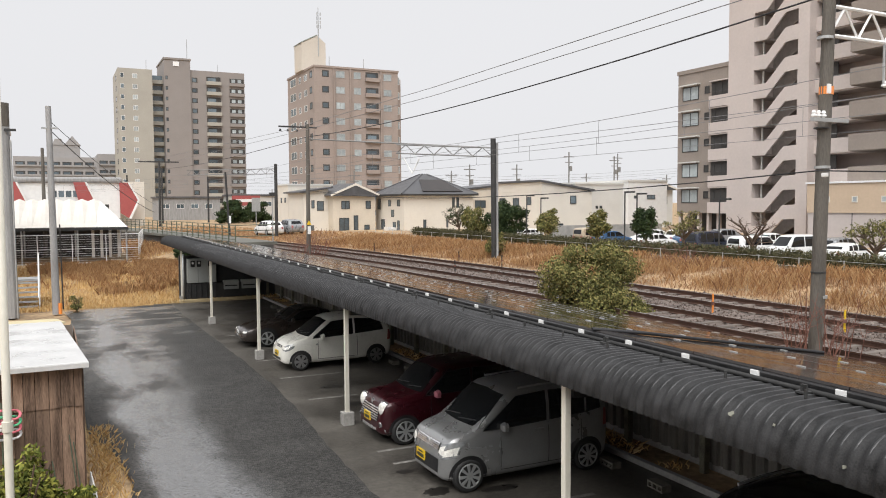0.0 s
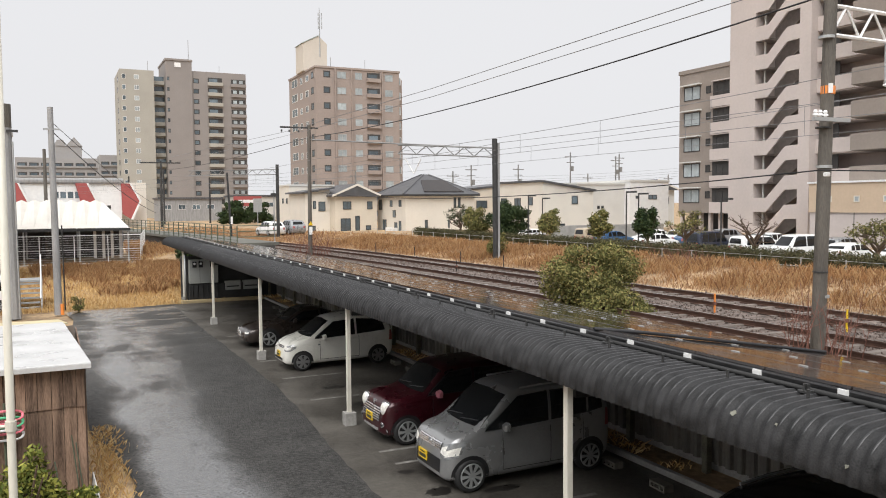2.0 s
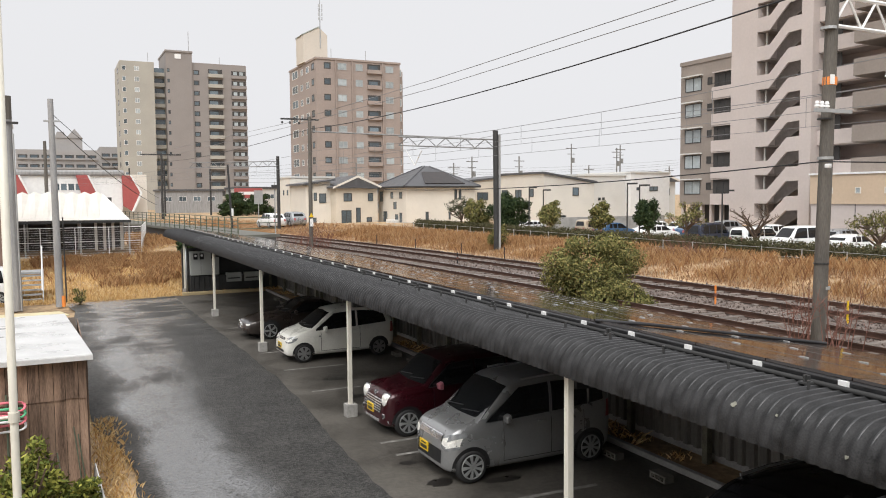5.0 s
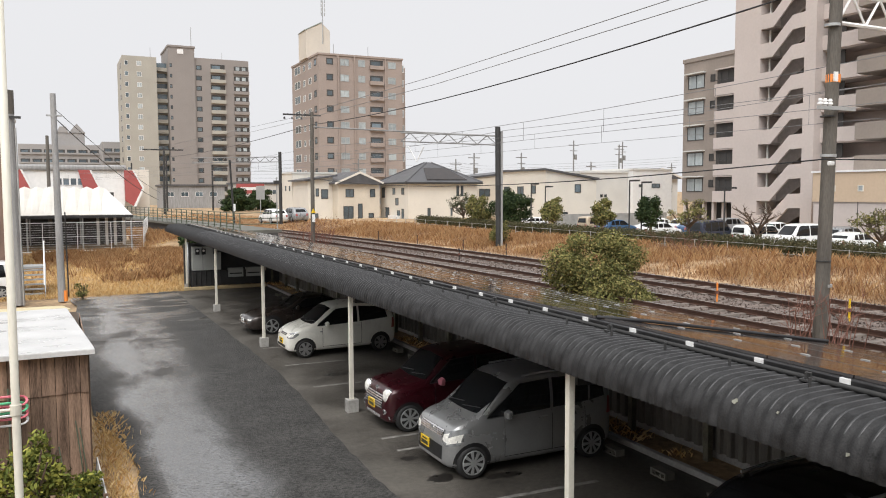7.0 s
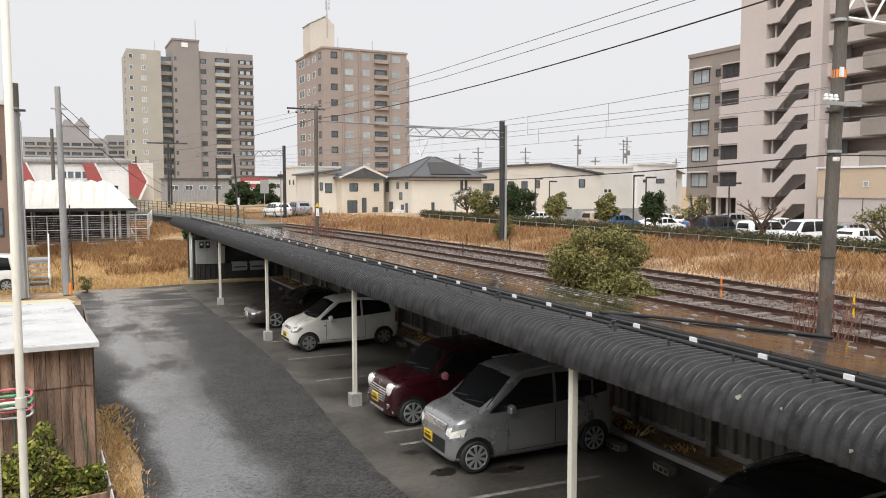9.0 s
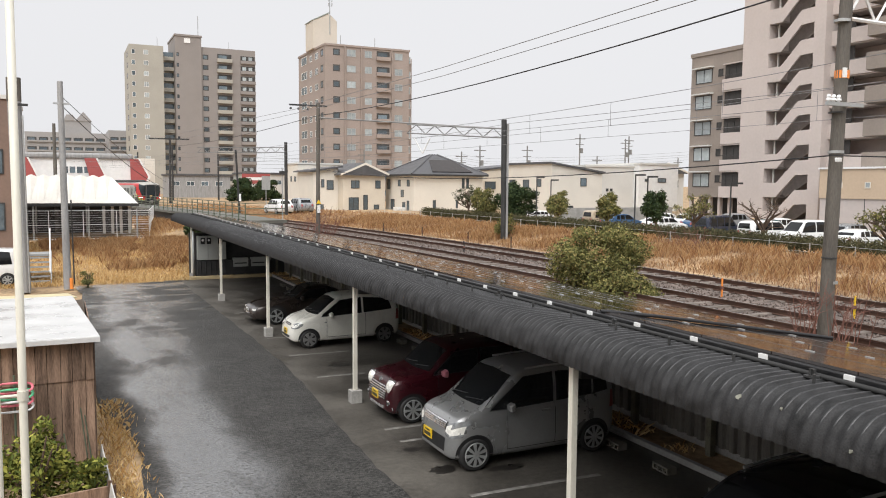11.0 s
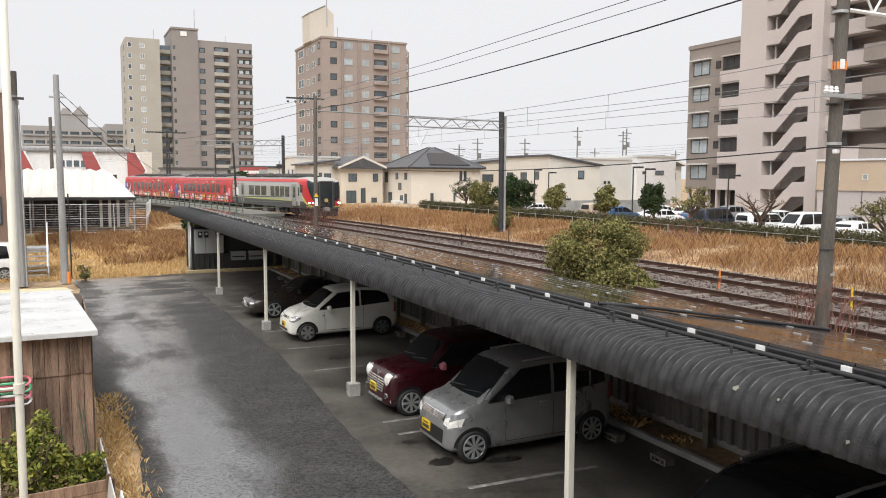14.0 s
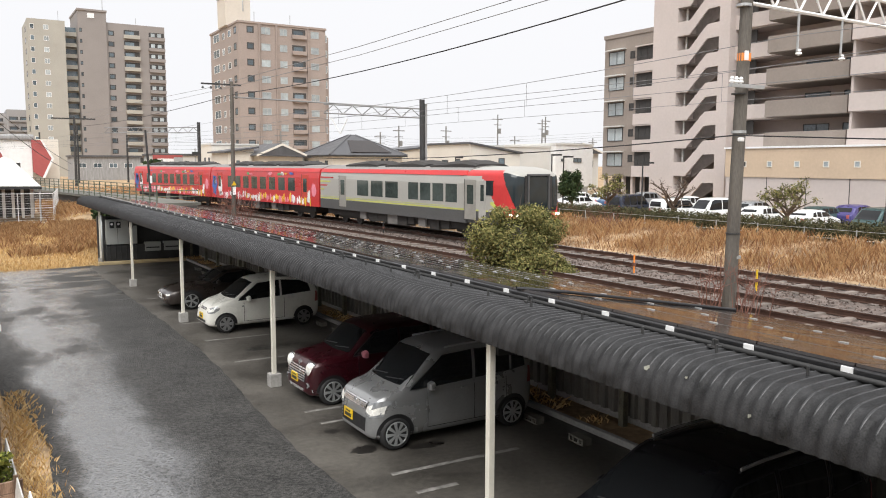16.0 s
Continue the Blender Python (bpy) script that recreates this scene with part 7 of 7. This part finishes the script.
# ---- the garden side: shed, verge, steps and the balcony pipe ----
def shed():
    root = thing("wooden_shed", (-1.5, 15, 0), "weathered board shed with a white sheet-metal roof", "shed")
    xl, xr, y0, y1 = -4.6, 0.40, 13.0, 19.6
    zf, zb_ = 2.30, 2.05
    part("frame", Geo().box(xl, y0 + 0.06, 0, xr - 0.03, y1, 2.02), material("shed_core", (0.07, 0.05, 0.035), 0.9), root)
    rng = random.Random(6)
    x = xl
    while x < xr - 0.02:
        w = rng.uniform(0.13, 0.21)
        w = min(w, xr - x)
        d = rng.uniform(0, 0.014)
        part("board", Geo().box(x + 0.004, y0 - d, rng.uniform(0.0, 0.06), x + w - 0.004, y0 + 0.03 - d, 1.62), WOOD, root)
        part("board", Geo().box(x + 0.004, y0 - d - 0.022, 1.60 + rng.uniform(-0.01, 0.01), x + w - 0.004, y0 + 0.012 - d, 2.26), WOOD, root)
        x += w
    y = y0 + 0.02
    while y < y1:
        part("board", Geo().box(xr, y, 0, xr + 0.022, y + 0.17, 2.2 - (y - y0) * 0.035), WOOD, root)
        y += 0.18
    q = [(xl - 0.2, y0 - 0.22, zf), (xr + 0.10, y0 - 0.22, zf), (xr - 0.25, y1 + 0.2, zb_), (xl - 0.2, y1 + 0.2, zb_)]
    part("roof", Geo().quadslab(q, 0.045), SHEET_WHITE, root, "white sheet-metal roof", bevel=0.01)
    part("fascia", Geo().box(xl - 0.2, y0 - 0.235, zf - 0.05, xr + 0.10, y0 - 0.222, zf + 0.03), SHEET_WHITE, root, bevel=0.004)
    part("roof_board", Geo().quadslab([(xr - 2.0, y1 + 0.2, zb_ - 0.02), (xr - 0.15, y1 + 0.2, zb_ - 0.02), (xr - 0.35, y1 + 1.2, zb_ - 0.05), (xr - 2.0, y1 + 1.2, zb_ - 0.05)], 0.03), material("plywood", (0.52, 0.45, 0.28), 0.7, vary=0.15), root, "pale plywood sheet behind the roof")


shed()
# Assumed house behind the view, never seen; its size sets how much sky is blocked.
house_wall = thing("home_building", (3, -3, 0), "unseen pale house wall and balcony behind the view, blocking sky light", "building")
part("wall", Geo().box(-10, -4.2, 0, 8, -3.0, 7.2), PALE, house_wall)
part("balcony_slab", Geo().box(-3, -3.0, 3.1, 4, -0.2, 3.28), CONCRETE, house_wall)
hose = thing("hose_coils", (-0.6, 12.2, 0), "pink and green garden hose coils hung by the shed", "hose")
for i, c in enumerate(((0.62, 0.16, 0.20), (0.10, 0.42, 0.22), (0.62, 0.16, 0.20), (0.55, 0.55, 0.55))):
    g = Geo().loft([[(-0.75 + (0.26 + 0.02 * math.cos(u)) * math.cos(t), 12.75 + 0.02 * math.sin(u) + 0.05 * math.sin(3 * t), 1.62 - i * 0.1 + (0.09 + 0.02 * math.cos(u)) * math.sin(t)) for u in [2 * math.pi * k / 6 for k in range(6)]] for t in [2 * math.pi * k / 20 for k in range(21)]])
    part("coil", g, material("hose_colour", c, 0.4), hose)
part("hook_post", Geo().cyl((-0.75, 12.85, 0), (-0.75, 12.85, 1.8), 0.02, n=6), GREEN_RAIL, hose)
edge = thing("garden_edging", (0.55, 12, 0), "leaning pale board edging beside the shed", "edging")
part("board", Geo().quadslab([(0.56, 10.1, 0.02), (0.60, 10.1, 0.36), (0.50, 13.2, 0.42), (0.46, 13.2, 0.02)], 0.02), material("pale_edging", (0.45, 0.44, 0.42), 0.6, vary=0.2), edge)
part("board", Geo().quadslab([(0.66, 9.6, 0.02), (0.72, 9.6, 0.30), (0.68, 10.8, 0.36), (0.62, 10.8, 0.02)], 0.02), WHITE, edge)
rp = thing("balcony_pipe", (-0.11, 2.2, 0), "cream balcony drainpipe with a clamp", "pipe")
PIPE0, PIPE1 = Vector((-0.118, 2.2, 0.0)), Vector((-0.104, 2.2, 7.2))
part("pipe", Geo().cyl(PIPE0, PIPE1, 0.0142, n=16), WHITE_PAINT, rp, smooth=True)
part("second_pipe", Geo().cyl(PIPE0 - Vector((0.085, 0, 0)), PIPE1 - Vector((0.085, 0, 0)), 0.0142, n=16), WHITE_PAINT, rp, smooth=True)
part("clamp", Geo().cyl(lerp(PIPE0, PIPE1, 0.562), lerp(PIPE0, PIPE1, 0.567), 0.019, n=16).cyl((-0.11, 2.2, 4.065), (-0.5, 2.2, 4.065), 0.006, n=8), WHITE_PAINT, rp)
shrub("garden_plant", (-0.50, 11.75, 0), 1.4, 1.5, 2300, 0.048, LEAF_GARDEN, "yellow-green leafy garden shrub before the shed", 31, lumps=8, group="garden plants")
shrub("garden_plant", (0.15, 11.75, 0), 0.95, 0.75, 1300, 0.045, LEAF_GARDEN, "yellow-green leafy garden shrub before the shed", 32, lumps=6, group="garden plants")
shrub("garden_plant", (-1.3, 12.0, 0), 1.5, 1.3, 2400, 0.05, LEAF_GARDEN, "green leafy garden shrub before the shed", 33, lumps=8, group="garden plants")
house("house", -14, 50, -2.35, 58, 0.8, 9.4, material("brown_siding", (0.20, 0.135, 0.105), 0.7, vary=0.12, scale=0.6), "brown sided house beside the marquee", "flat", None, [("y", -3.75, 2.0, 0.75, 1.6), ("y", -3.75, 5.2, 0.75, 1.4)])
planter = thing("wooden_planter", (0.1, 11.3, 0), "weathered plank edging board of the garden bed", "planter")
for z0, z1, d in ((0.0, 0.15, 0.0), (0.16, 0.32, 0.012)):
    part("plank", Geo().prism([(-2.4, 10.95 + d), (0.62, 11.42 + d), (0.62, 11.47 + d), (-2.4, 11.0 + d)], lambda p, e, z0=z0, z1=z1: (p[0], p[1], z0 + (z1 - z0) * e)), WOOD, planter, "grey weathered plank")
part("stake", Geo().box(0.50, 11.36, 0, 0.56, 11.40, 0.42), WOOD, planter)
for x, y, h in ((0.30, 12.6, 1.2), (0.36, 12.7, 1.05), (0.05, 12.3, 0.9)):
    part("plant_stake", Geo().cyl((x, y, 0), (x - 0.12, y + 0.15, h), 0.011, n=6), GREEN_RAIL, planter, "green plant stake")
stp = thing("steel_stair", (-1.0, 41, 0), "grey steel steps with handrails at the field's edge", "stair")
for i in range(6):
    part("tread", Geo().box(-1.9, 40.2 + i * 0.28, 0.1 + i * 0.2, -0.7, 40.48 + i * 0.28, 0.16 + i * 0.2), STEEL, stp)
for x in (-1.95, -0.65):
    part("handrail", Geo().cyl((x, 39.6, 0.6), (x, 42, 2.4), 0.03, n=8).cyl((x, 42, 0.4), (x, 42, 2.4), 0.03, n=8).cyl((x, 42, 2.4), (x - 0.02, 44, 2.4), 0.03, n=8), WHITE, stp)
    part("stringer", Geo().quadslab([(x, 39.9, 0.0), (x, 41.9, 1.2), (x, 41.9, 1.45), (x, 39.9, 0.25)], 0.05), STEEL, stp)
part("landing", Geo().box(-4.0, 41.8, 1.2, -0.65, 43.2, 1.3), STEEL, stp)

# ---- the train: three coupled cars ----
T_GREY = material("train_silver", (0.40, 0.39, 0.36), 0.4, 0.15, vary=0.06, scale=0.6)
T_RED = material("train_red", (0.50, 0.032, 0.032), 0.35, 0.0, vary=0.10, scale=0.6)
T_DARK = material("train_skirt", (0.085, 0.085, 0.085), 0.5, 0.1, vary=0.15, scale=1)
T_LINE = material("train_lime_line", (0.50, 0.52, 0.12), 0.4)
T_ROOF = material("train_roof", (0.22, 0.21, 0.20), 0.6, vary=0.2)
T_UNDER = material("train_underframe", (0.035, 0.032, 0.03), 0.8, vary=0.4, scale=2)
T_BLACK = material("train_cab_black", (0.020, 0.028, 0.032), 0.10, vary=0.1)
T_WIN = material("train_window", (0.05, 0.065, 0.06), 0.08, vary=0.4, scale=0.5)
CAR_L, CAR_W, ROOF_Z = 21.7, 2.9, 3.18


def train_car(colour, label, lead):
    root = thing("train_car", (0, 0, 0), label, "train car", "train", local=True)
    w, f, b = CAR_W / 2, CAR_L / 2 - 0.15, -CAR_L / 2 + 0.15
    side = [(w * 0.95, 0.85), (w, 1.15), (w, 2.45), (w * 0.96, 2.78)]
    arch = [(w * 0.88, 3.0), (w * 0.6, 3.13), (w * 0.25, ROOF_Z)]
    sec = lambda x, k=1.0, zk=1.0, lo=0.0: [(x, y * k, z * zk + lo) for y, z in side + arch] + [(x, -y * k, z * zk + lo) for y, z in reversed(side + arch)]
    end = f - 2.6 if lead else f
    tail_ = end - 1.0 if lead else f
    part("body", Geo().loft([sec(b), sec(tail_)]), colour, root, smooth=False)
    for sg in (1, -1):
        part("side_skirt", Geo().box(b, sg * (w + 0.004), 0.78, tail_, sg * (w - 0.08), 1.30), T_DARK if lead else colour, root, "dark grey lower band" if lead else "")
        part("cant_rail_stripe", Geo().quadslab([(b, sg * (w * 0.965 + 0.008), 2.79), (tail_, sg * (w * 0.965 + 0.008), 2.79), (tail_, sg * (w * 0.885 + 0.008), 3.0), (b, sg * (w * 0.885 + 0.008), 3.0)], 0.012 * -sg), T_RED, root, "red stripe under the roof")
        if lead:
            part("lime_line", Geo().box(b, sg * w * 0.99, 1.32, end + 0.9, sg * (w + 0.010), 1.385), T_LINE, root, "lime green line")
            part("lime_line", Geo().box(b, sg * w, 1.44, end - 3, sg * (w + 0.010), 1.46), T_LINE, root)
            wins = [(-5.1 + i * 1.85, 1.5) for i in range(3)] + [(1.3 + i * 1.3, 1.08) for i in range(4)]
        else:
            wins = [(-6.6 + i * 1.75, 1.15) for i in range(8)]
        for x, ww in wins:
            part("window", Geo().box(x, sg * (w - 0.02), 1.62, x + ww, sg * (w + 0.008), 2.42), T_WIN, root, "dark tinted window", bevel=0.006)
        for x in ((-7.7, 7.0) if lead else (-9.0, 8.0)):
            d = part("door", Geo().box(x, sg * w, 0.95, x + 1.0, sg * (w + 0.012), 2.62), material("door_" + colour.name, (0.27, 0.26, 0.235) if lead else (0.50, 0.05, 0.03), 0.4) if "door_" + colour.name not in bpy.data.materials else bpy.data.materials["door_" + colour.name], root)
            part("door_window", Geo().box(x + 0.22, sg * w, 1.6, x + 0.78, sg * (w + 0.018), 2.4), T_WIN, d)
            part("door_gap", Geo().box(x - 0.05, sg * w, 0.9, x, sg * (w + 0.014), 2.64), T_UNDER, d)
        if lead:
            part("crew_door", Geo().box(8.25, sg * w * 0.98, 1.0, 8.85, sg * (w + 0.012), 2.6), material("crew_door_grey", (0.38, 0.37, 0.34), 0.4) if sg > 0 else bpy.data.materials["crew_door_grey"], root, "pale crew door")
            part("crew_window", Geo().box(8.4, sg * w * 0.98, 1.75, 8.68, sg * (w + 0.018), 2.42), T_WIN, root)
            for i, cc in enumerate((T_RED, T_LINE, T_RED, T_LINE)):
                part("end_stripe", Geo().quadslab([(b, sg * (w + 0.006), 2.55 - i * 0.22), (b + 2.2 - i * 0.5, sg * (w + 0.006), 2.55 - i * 0.22), (b + 2.0 - i * 0.5, sg * (w + 0.006), 2.47 - i * 0.22), (b, sg * (w + 0.006), 2.47 - i * 0.22)], -0.006 * sg), cc, root)
        else:
            rng = random.Random(4 if sg > 0 else 9)
            hues = [WHITE, material("decor_yellow", (0.75, 0.5, 0.05), 0.4), material("decor_blue", (0.06, 0.14, 0.42), 0.4), material("decor_green", (0.10, 0.35, 0.12), 0.4), material("decor_pink", (0.75, 0.25, 0.32), 0.4)] if "decor_blue" not in bpy.data.materials else [WHITE] + [bpy.data.materials[k] for k in ("decor_yellow", "decor_blue", "decor_green", "decor_pink")]
            def blot(x, z, rx, rz, mat, k=11):
                q = [(x + rx * rng.uniform(0.55, 1.1) * math.cos(2 * math.pi * i / k), z + rz * rng.uniform(0.55, 1.1) * math.sin(2 * math.pi * i / k)) for i in range(k)]
                part("decor_shape", Geo().prism(q, lambda p, e: (p[0], sg * (w - 0.01 + 0.026 * e), p[1])), mat, root, "painted decoration")
            cream = hues[0]
            x = b + 2.2
            while x < f - 1.2:
                blot(x, rng.uniform(1.0, 1.2), rng.uniform(0.10, 0.24), rng.uniform(0.14, 0.34), rng.choice([cream, cream, cream, hues[1], hues[4]]))
                x += rng.uniform(0.22, 0.42)
            for i in range(9):
                blot(rng.uniform(b + 2, f - 2), rng.uniform(2.5, 2.68), rng.uniform(0.15, 0.5), rng.uniform(0.05, 0.12), rng.choice(hues))
            blot(b + 0.9, 1.75, 0.75, 0.85, hues[2], 15)
            blot(b + 1.0, 2.0, 0.35, 0.4, cream)
            blot(b + 2.3, 1.7, 0.5, 0.75, cream, 13)
            blot(f - 0.8, 1.75, 0.38, 0.45, hues[4], 13)
            blot(f - 1.6, 1.3, 0.3, 0.5, cream, 13)
    part("roof", Geo().loft([[(x, y, z) for y, z in ((w * 0.86, 3.01), (w * 0.55, 3.16), (0, ROOF_Z + 0.04), (-w * 0.55, 3.16), (-w * 0.86, 3.01))] for x in (b, tail_)]), T_ROOF, root, "grey roof")
    for x, l in ((-8.0, 4.4), (-2.6, 4.6), (2.6, 4.4)):
        part("roof_unit", Geo().loft([[(x, y * w, z) for y, z in ((0.62, 3.08), (0.62, 3.2), (0.45, 3.28), (-0.45, 3.28), (-0.62, 3.2), (-0.62, 3.08))], [(x + l * 0.7, y * w, z) for y, z in ((0.62, 3.08), (0.62, 3.3), (0.45, 3.45), (-0.45, 3.45), (-0.62, 3.3), (-0.62, 3.08))], [(x + l, y * w, z) for y, z in ((0.62, 3.08), (0.62, 3.2), (0.45, 3.28), (-0.45, 3.28), (-0.62, 3.2), (-0.62, 3.08))]]), T_UNDER, root, "dark rooftop equipment")
    part("underframe", Geo().box(b + 0.5, -w * 0.8, 0.45, f - 1.2, w * 0.8, 0.85), T_UNDER, root)
    rng = random.Random(12)
    for i in range(9):
        x = -5.2 + i * 1.2
        for sg in (1, -1):
            part("equipment_box", Geo().box(x, sg * w * 0.86, 0.28 + rng.uniform(0, 0.15), x + rng.uniform(0.7, 1.3), sg * w * 0.5, 0.82), T_UNDER if i % 3 else T_ROOF, root, bevel=0.02)
    for bx_ in (-7.2, 7.2):
        bogie = part("bogie", Geo().box(bx_ - 1.7, -1.0, 0.3, bx_ + 1.7, 1.0, 0.6), T_UNDER, root)
        for ax in (-1.05, 1.05):
            for sg in (1, -1):
                part("wheel", Geo().cyl((bx_ + ax, sg * 0.74, 0.41), (bx_ + ax, sg * 0.88, 0.41), 0.41, n=20), T_UNDER, bogie)
    if lead:
        # the rounded cab, split by livery: silver cap, red sweep, black glass, lime edge, dark skirt
        plan_ = [(-1.0, 1.0), (0.0, 1.0), (0.8, 0.995), (1.3, 0.985), (1.7, 0.965), (2.0, 0.94), (2.2, 0.91), (2.36, 0.87), (2.48, 0.82), (2.56, 0.76), (2.61, 0.68), (2.65, 0.55), (2.67, 0.40), (2.68, 0.22), (2.68, 0.02)]
        way, s_, prev = [], -1.0, None
        for i in range(len(plan_) - 1):
            for j in range(5):
                t = j / 5
                u, k = plan_[i][0] + (plan_[i + 1][0] - plan_[i][0]) * t, plan_[i][1] + (plan_[i + 1][1] - plan_[i][1]) * t
                s_ += 0 if prev is None else math.hypot(u - prev[0], (k - prev[1]) * w)
                prev = (u, k)
                way.append((u, k, s_))
        zs = [0.80 + (2.78 - 0.80) * i / 34 for i in range(35)] + [2.86, 2.94, 3.02, 3.08, 3.13, 3.16, ROOF_Z]
        span = lambda z: w if z <= 2.45 and z >= 1.1 else w * (0.95 + 0.05 * (z - 0.8) / 0.3) if z < 1.1 else w * (1 - 0.04 * (z - 2.45) / 0.33) if z <= 2.78 else w * max(0.0, 0.96 * (1 - ((z - 2.78) / (ROOF_Z - 2.78)) ** 2.2) ** 0.5)
        drop = lambda u, z: z - 0.30 * max(0.0, (u - 1.5) / 1.18) ** 3 * max(0.0, (z - 2.3) / 0.88) ** 1.5

        def livery(sv, z):
            sv -= 1.5
            edge = flow([(0.80, 1.6), (0.98, 1.3), (1.2, 0.65), (2.0, -0.4), (2.5, -0.75), (2.7, -1.2)], z)
            if z > 2.90:
                return "roof_cap" if z > 3.0 or sv > 0.25 else "red_sweep"
            if z > 2.80 and sv <= 0.4:
                return "red_sweep"
            if z > 1.38 and sv > 0.40 + (2.9 - z) * 0.55:
                return "windscreen"
            if sv > edge and z > 0.98:
                return "red_sweep"
            if sv > edge - 0.34 and 0.9 < z < 1.75 or (sv > 0.4 and 0.90 < z <= 0.98):
                return "lime_edge"
            return "lower_cheek" if z < 1.30 else "cab_side"
        shells = {}
        for sg in (1, -1):
            for i in range(len(way) - 1):
                for j in range(len(zs) - 1):
                    key = livery((way[i][2] + way[i + 1][2]) / 2, (zs[j] + zs[j + 1]) / 2)
                    q = [(end + way[a][0], sg * way[a][1] * span(zs[e]), drop(way[a][0], zs[e])) for a, e in ((i, j), (i + 1, j), (i + 1, j + 1), (i, j + 1))]
                    shells.setdefault((key, sg) if key == "cab_side" else key, Geo()).add(q if sg > 0 else q[::-1], [(0, 1, 2, 3)])
        for key, mat, lab in (("roof_cap", T_GREY, "silver cab roof"), ("red_sweep", T_RED, "red sweep round the cab"), ("windscreen", T_BLACK, "black wrap-round cab glass"), ("lime_edge", T_LINE, "lime edge line"), ("lower_cheek", T_DARK, "dark lower cheek"), (("cab_side", 1), T_GREY, "silver cab side"), (("cab_side", -1), T_GREY, "silver cab side")):
            ob = part(key if isinstance(key, str) else key[0], shells[key], mat, root, lab)
            bm = bmesh.new()
            bm.from_mesh(ob.data)
            bmesh.ops.remove_doubles(bm, verts=bm.verts, dist=0.0005)
            bm.to_mesh(ob.data)
            bm.free()
            finish(ob.data)
            ob.data.shade_smooth()
        part("cab_core", Geo().box(end - 1.0, -w * 0.8, 0.82, end + 2.2, w * 0.8, 2.85), T_UNDER, root)
        for sg in (1, -1):
            part("cab_side_window", Geo().box(end + 0.60, sg * w * 0.94, 2.0, end + 1.30, sg * (w + 0.004), 2.60), T_BLACK, root, "dark cab side window")
            part("windscreen_pillar", Geo().loft([[(end + 2.66 + dx, sg * (0.60 + dy), z) for dx, dy in ((0, 0), (0.06, 0), (0.06, 0.10), (0, 0.10))] for z in (0.95, 2.80)]), T_UNDER, root)
            for yy, dx in ((0.86, 2.40), (0.73, 2.55)):
                part("headlight", Geo().cyl((end + dx - 0.15, sg * w * yy, 1.24), (end + dx + 0.10, sg * w * (yy - 0.01), 1.235), 0.06, 0.05, n=14), HEADLIGHT, root, "lit headlight")
            part("wiper", Geo().cyl((end + 2.64, sg * 0.95, 1.42), (end + 2.62, sg * 0.80, 2.25), 0.02, n=6), T_UNDER, root)
        part("gangway_door", Geo().box(end + 2.3, -0.50, 0.85, end + 2.72, 0.50, 2.80), T_BLACK, root, "black front gangway door", bevel=0.04)
        part("gangway_frame", Geo().box(end + 2.35, -0.58, 0.80, end + 2.76, -0.50, 2.84).box(end + 2.35, 0.50, 0.80, end + 2.76, 0.58, 2.84).box(end + 2.35, -0.58, 2.80, end + 2.76, 0.58, 2.88), T_DARK, root)
        part("front_mark", Geo().box(end + 2.72, -0.14, 1.30, end + 2.735, 0.14, 1.56), material("front_mark_amber", (0.55, 0.36, 0.12), 0.5), root)
        part("plough", Geo().loft([[(end + 0.4, -w * 0.9, 0.2), (end + 0.4, w * 0.9, 0.2), (end + 0.4, w * 0.9, 0.8), (end + 0.4, -w * 0.9, 0.8)], [(end + 2.6, -w * 0.66, 0.22), (end + 2.6, w * 0.66, 0.22), (end + 2.6, w * 0.70, 0.85), (end + 2.6, -w * 0.70, 0.85)]]), T_UNDER, root, "dark snow plough skirt")
        part("coupler", Geo().box(end + 2.55, -0.2, 0.6, end + 3.0, 0.2, 0.9), T_ROOF, root, bevel=0.04)
    else:
        for e, d in ((f, 0.12), (b, -0.12)):
            part("gangway", Geo().box(e, -0.6, 0.7, e + d * 1.3, 0.6, 2.7), T_UNDER, root)
    return root


SQUEEZE = 17.65 / CAR_L
cars = [train_car(T_GREY, "silver lead train car with red stripe and black cab", True)]
cars.append(train_car(T_RED, "bright red train car with painted decorations", False))
for ob in (cars[0], cars[1]):
    for o in ob.children_recursive:
        for v in o.data.vertices:
            v.co.x *= SQUEEZE
CAR_L *= SQUEEZE
cars.append(copy_thing(cars[1], Matrix.Identity(4)))


def nose_at(t):
    """How far the train's nose lies beyond y = 18 at t seconds."""
    return 30.4 + 16.2 * (14.5 - t)


def motions():
    for k, ob in enumerate(cars):
        rows = []
        for i in range(65):
            t = i * 0.25
            s = nose_at(t) + CAR_L * (k + 0.5)
            a, b = track(s - 5.9, X_FAR), track(s + 5.9, X_FAR)
            x, y = (a[0] + b[0]) / 2, (a[1] + b[1]) / 2
            yaw = math.degrees(math.atan2(a[1] - b[1], a[0] - b[0]))
            rows.append((t, pose(x, y, Z_RAIL, 0, 0, yaw)))
        walk(ob, rows)


motions()
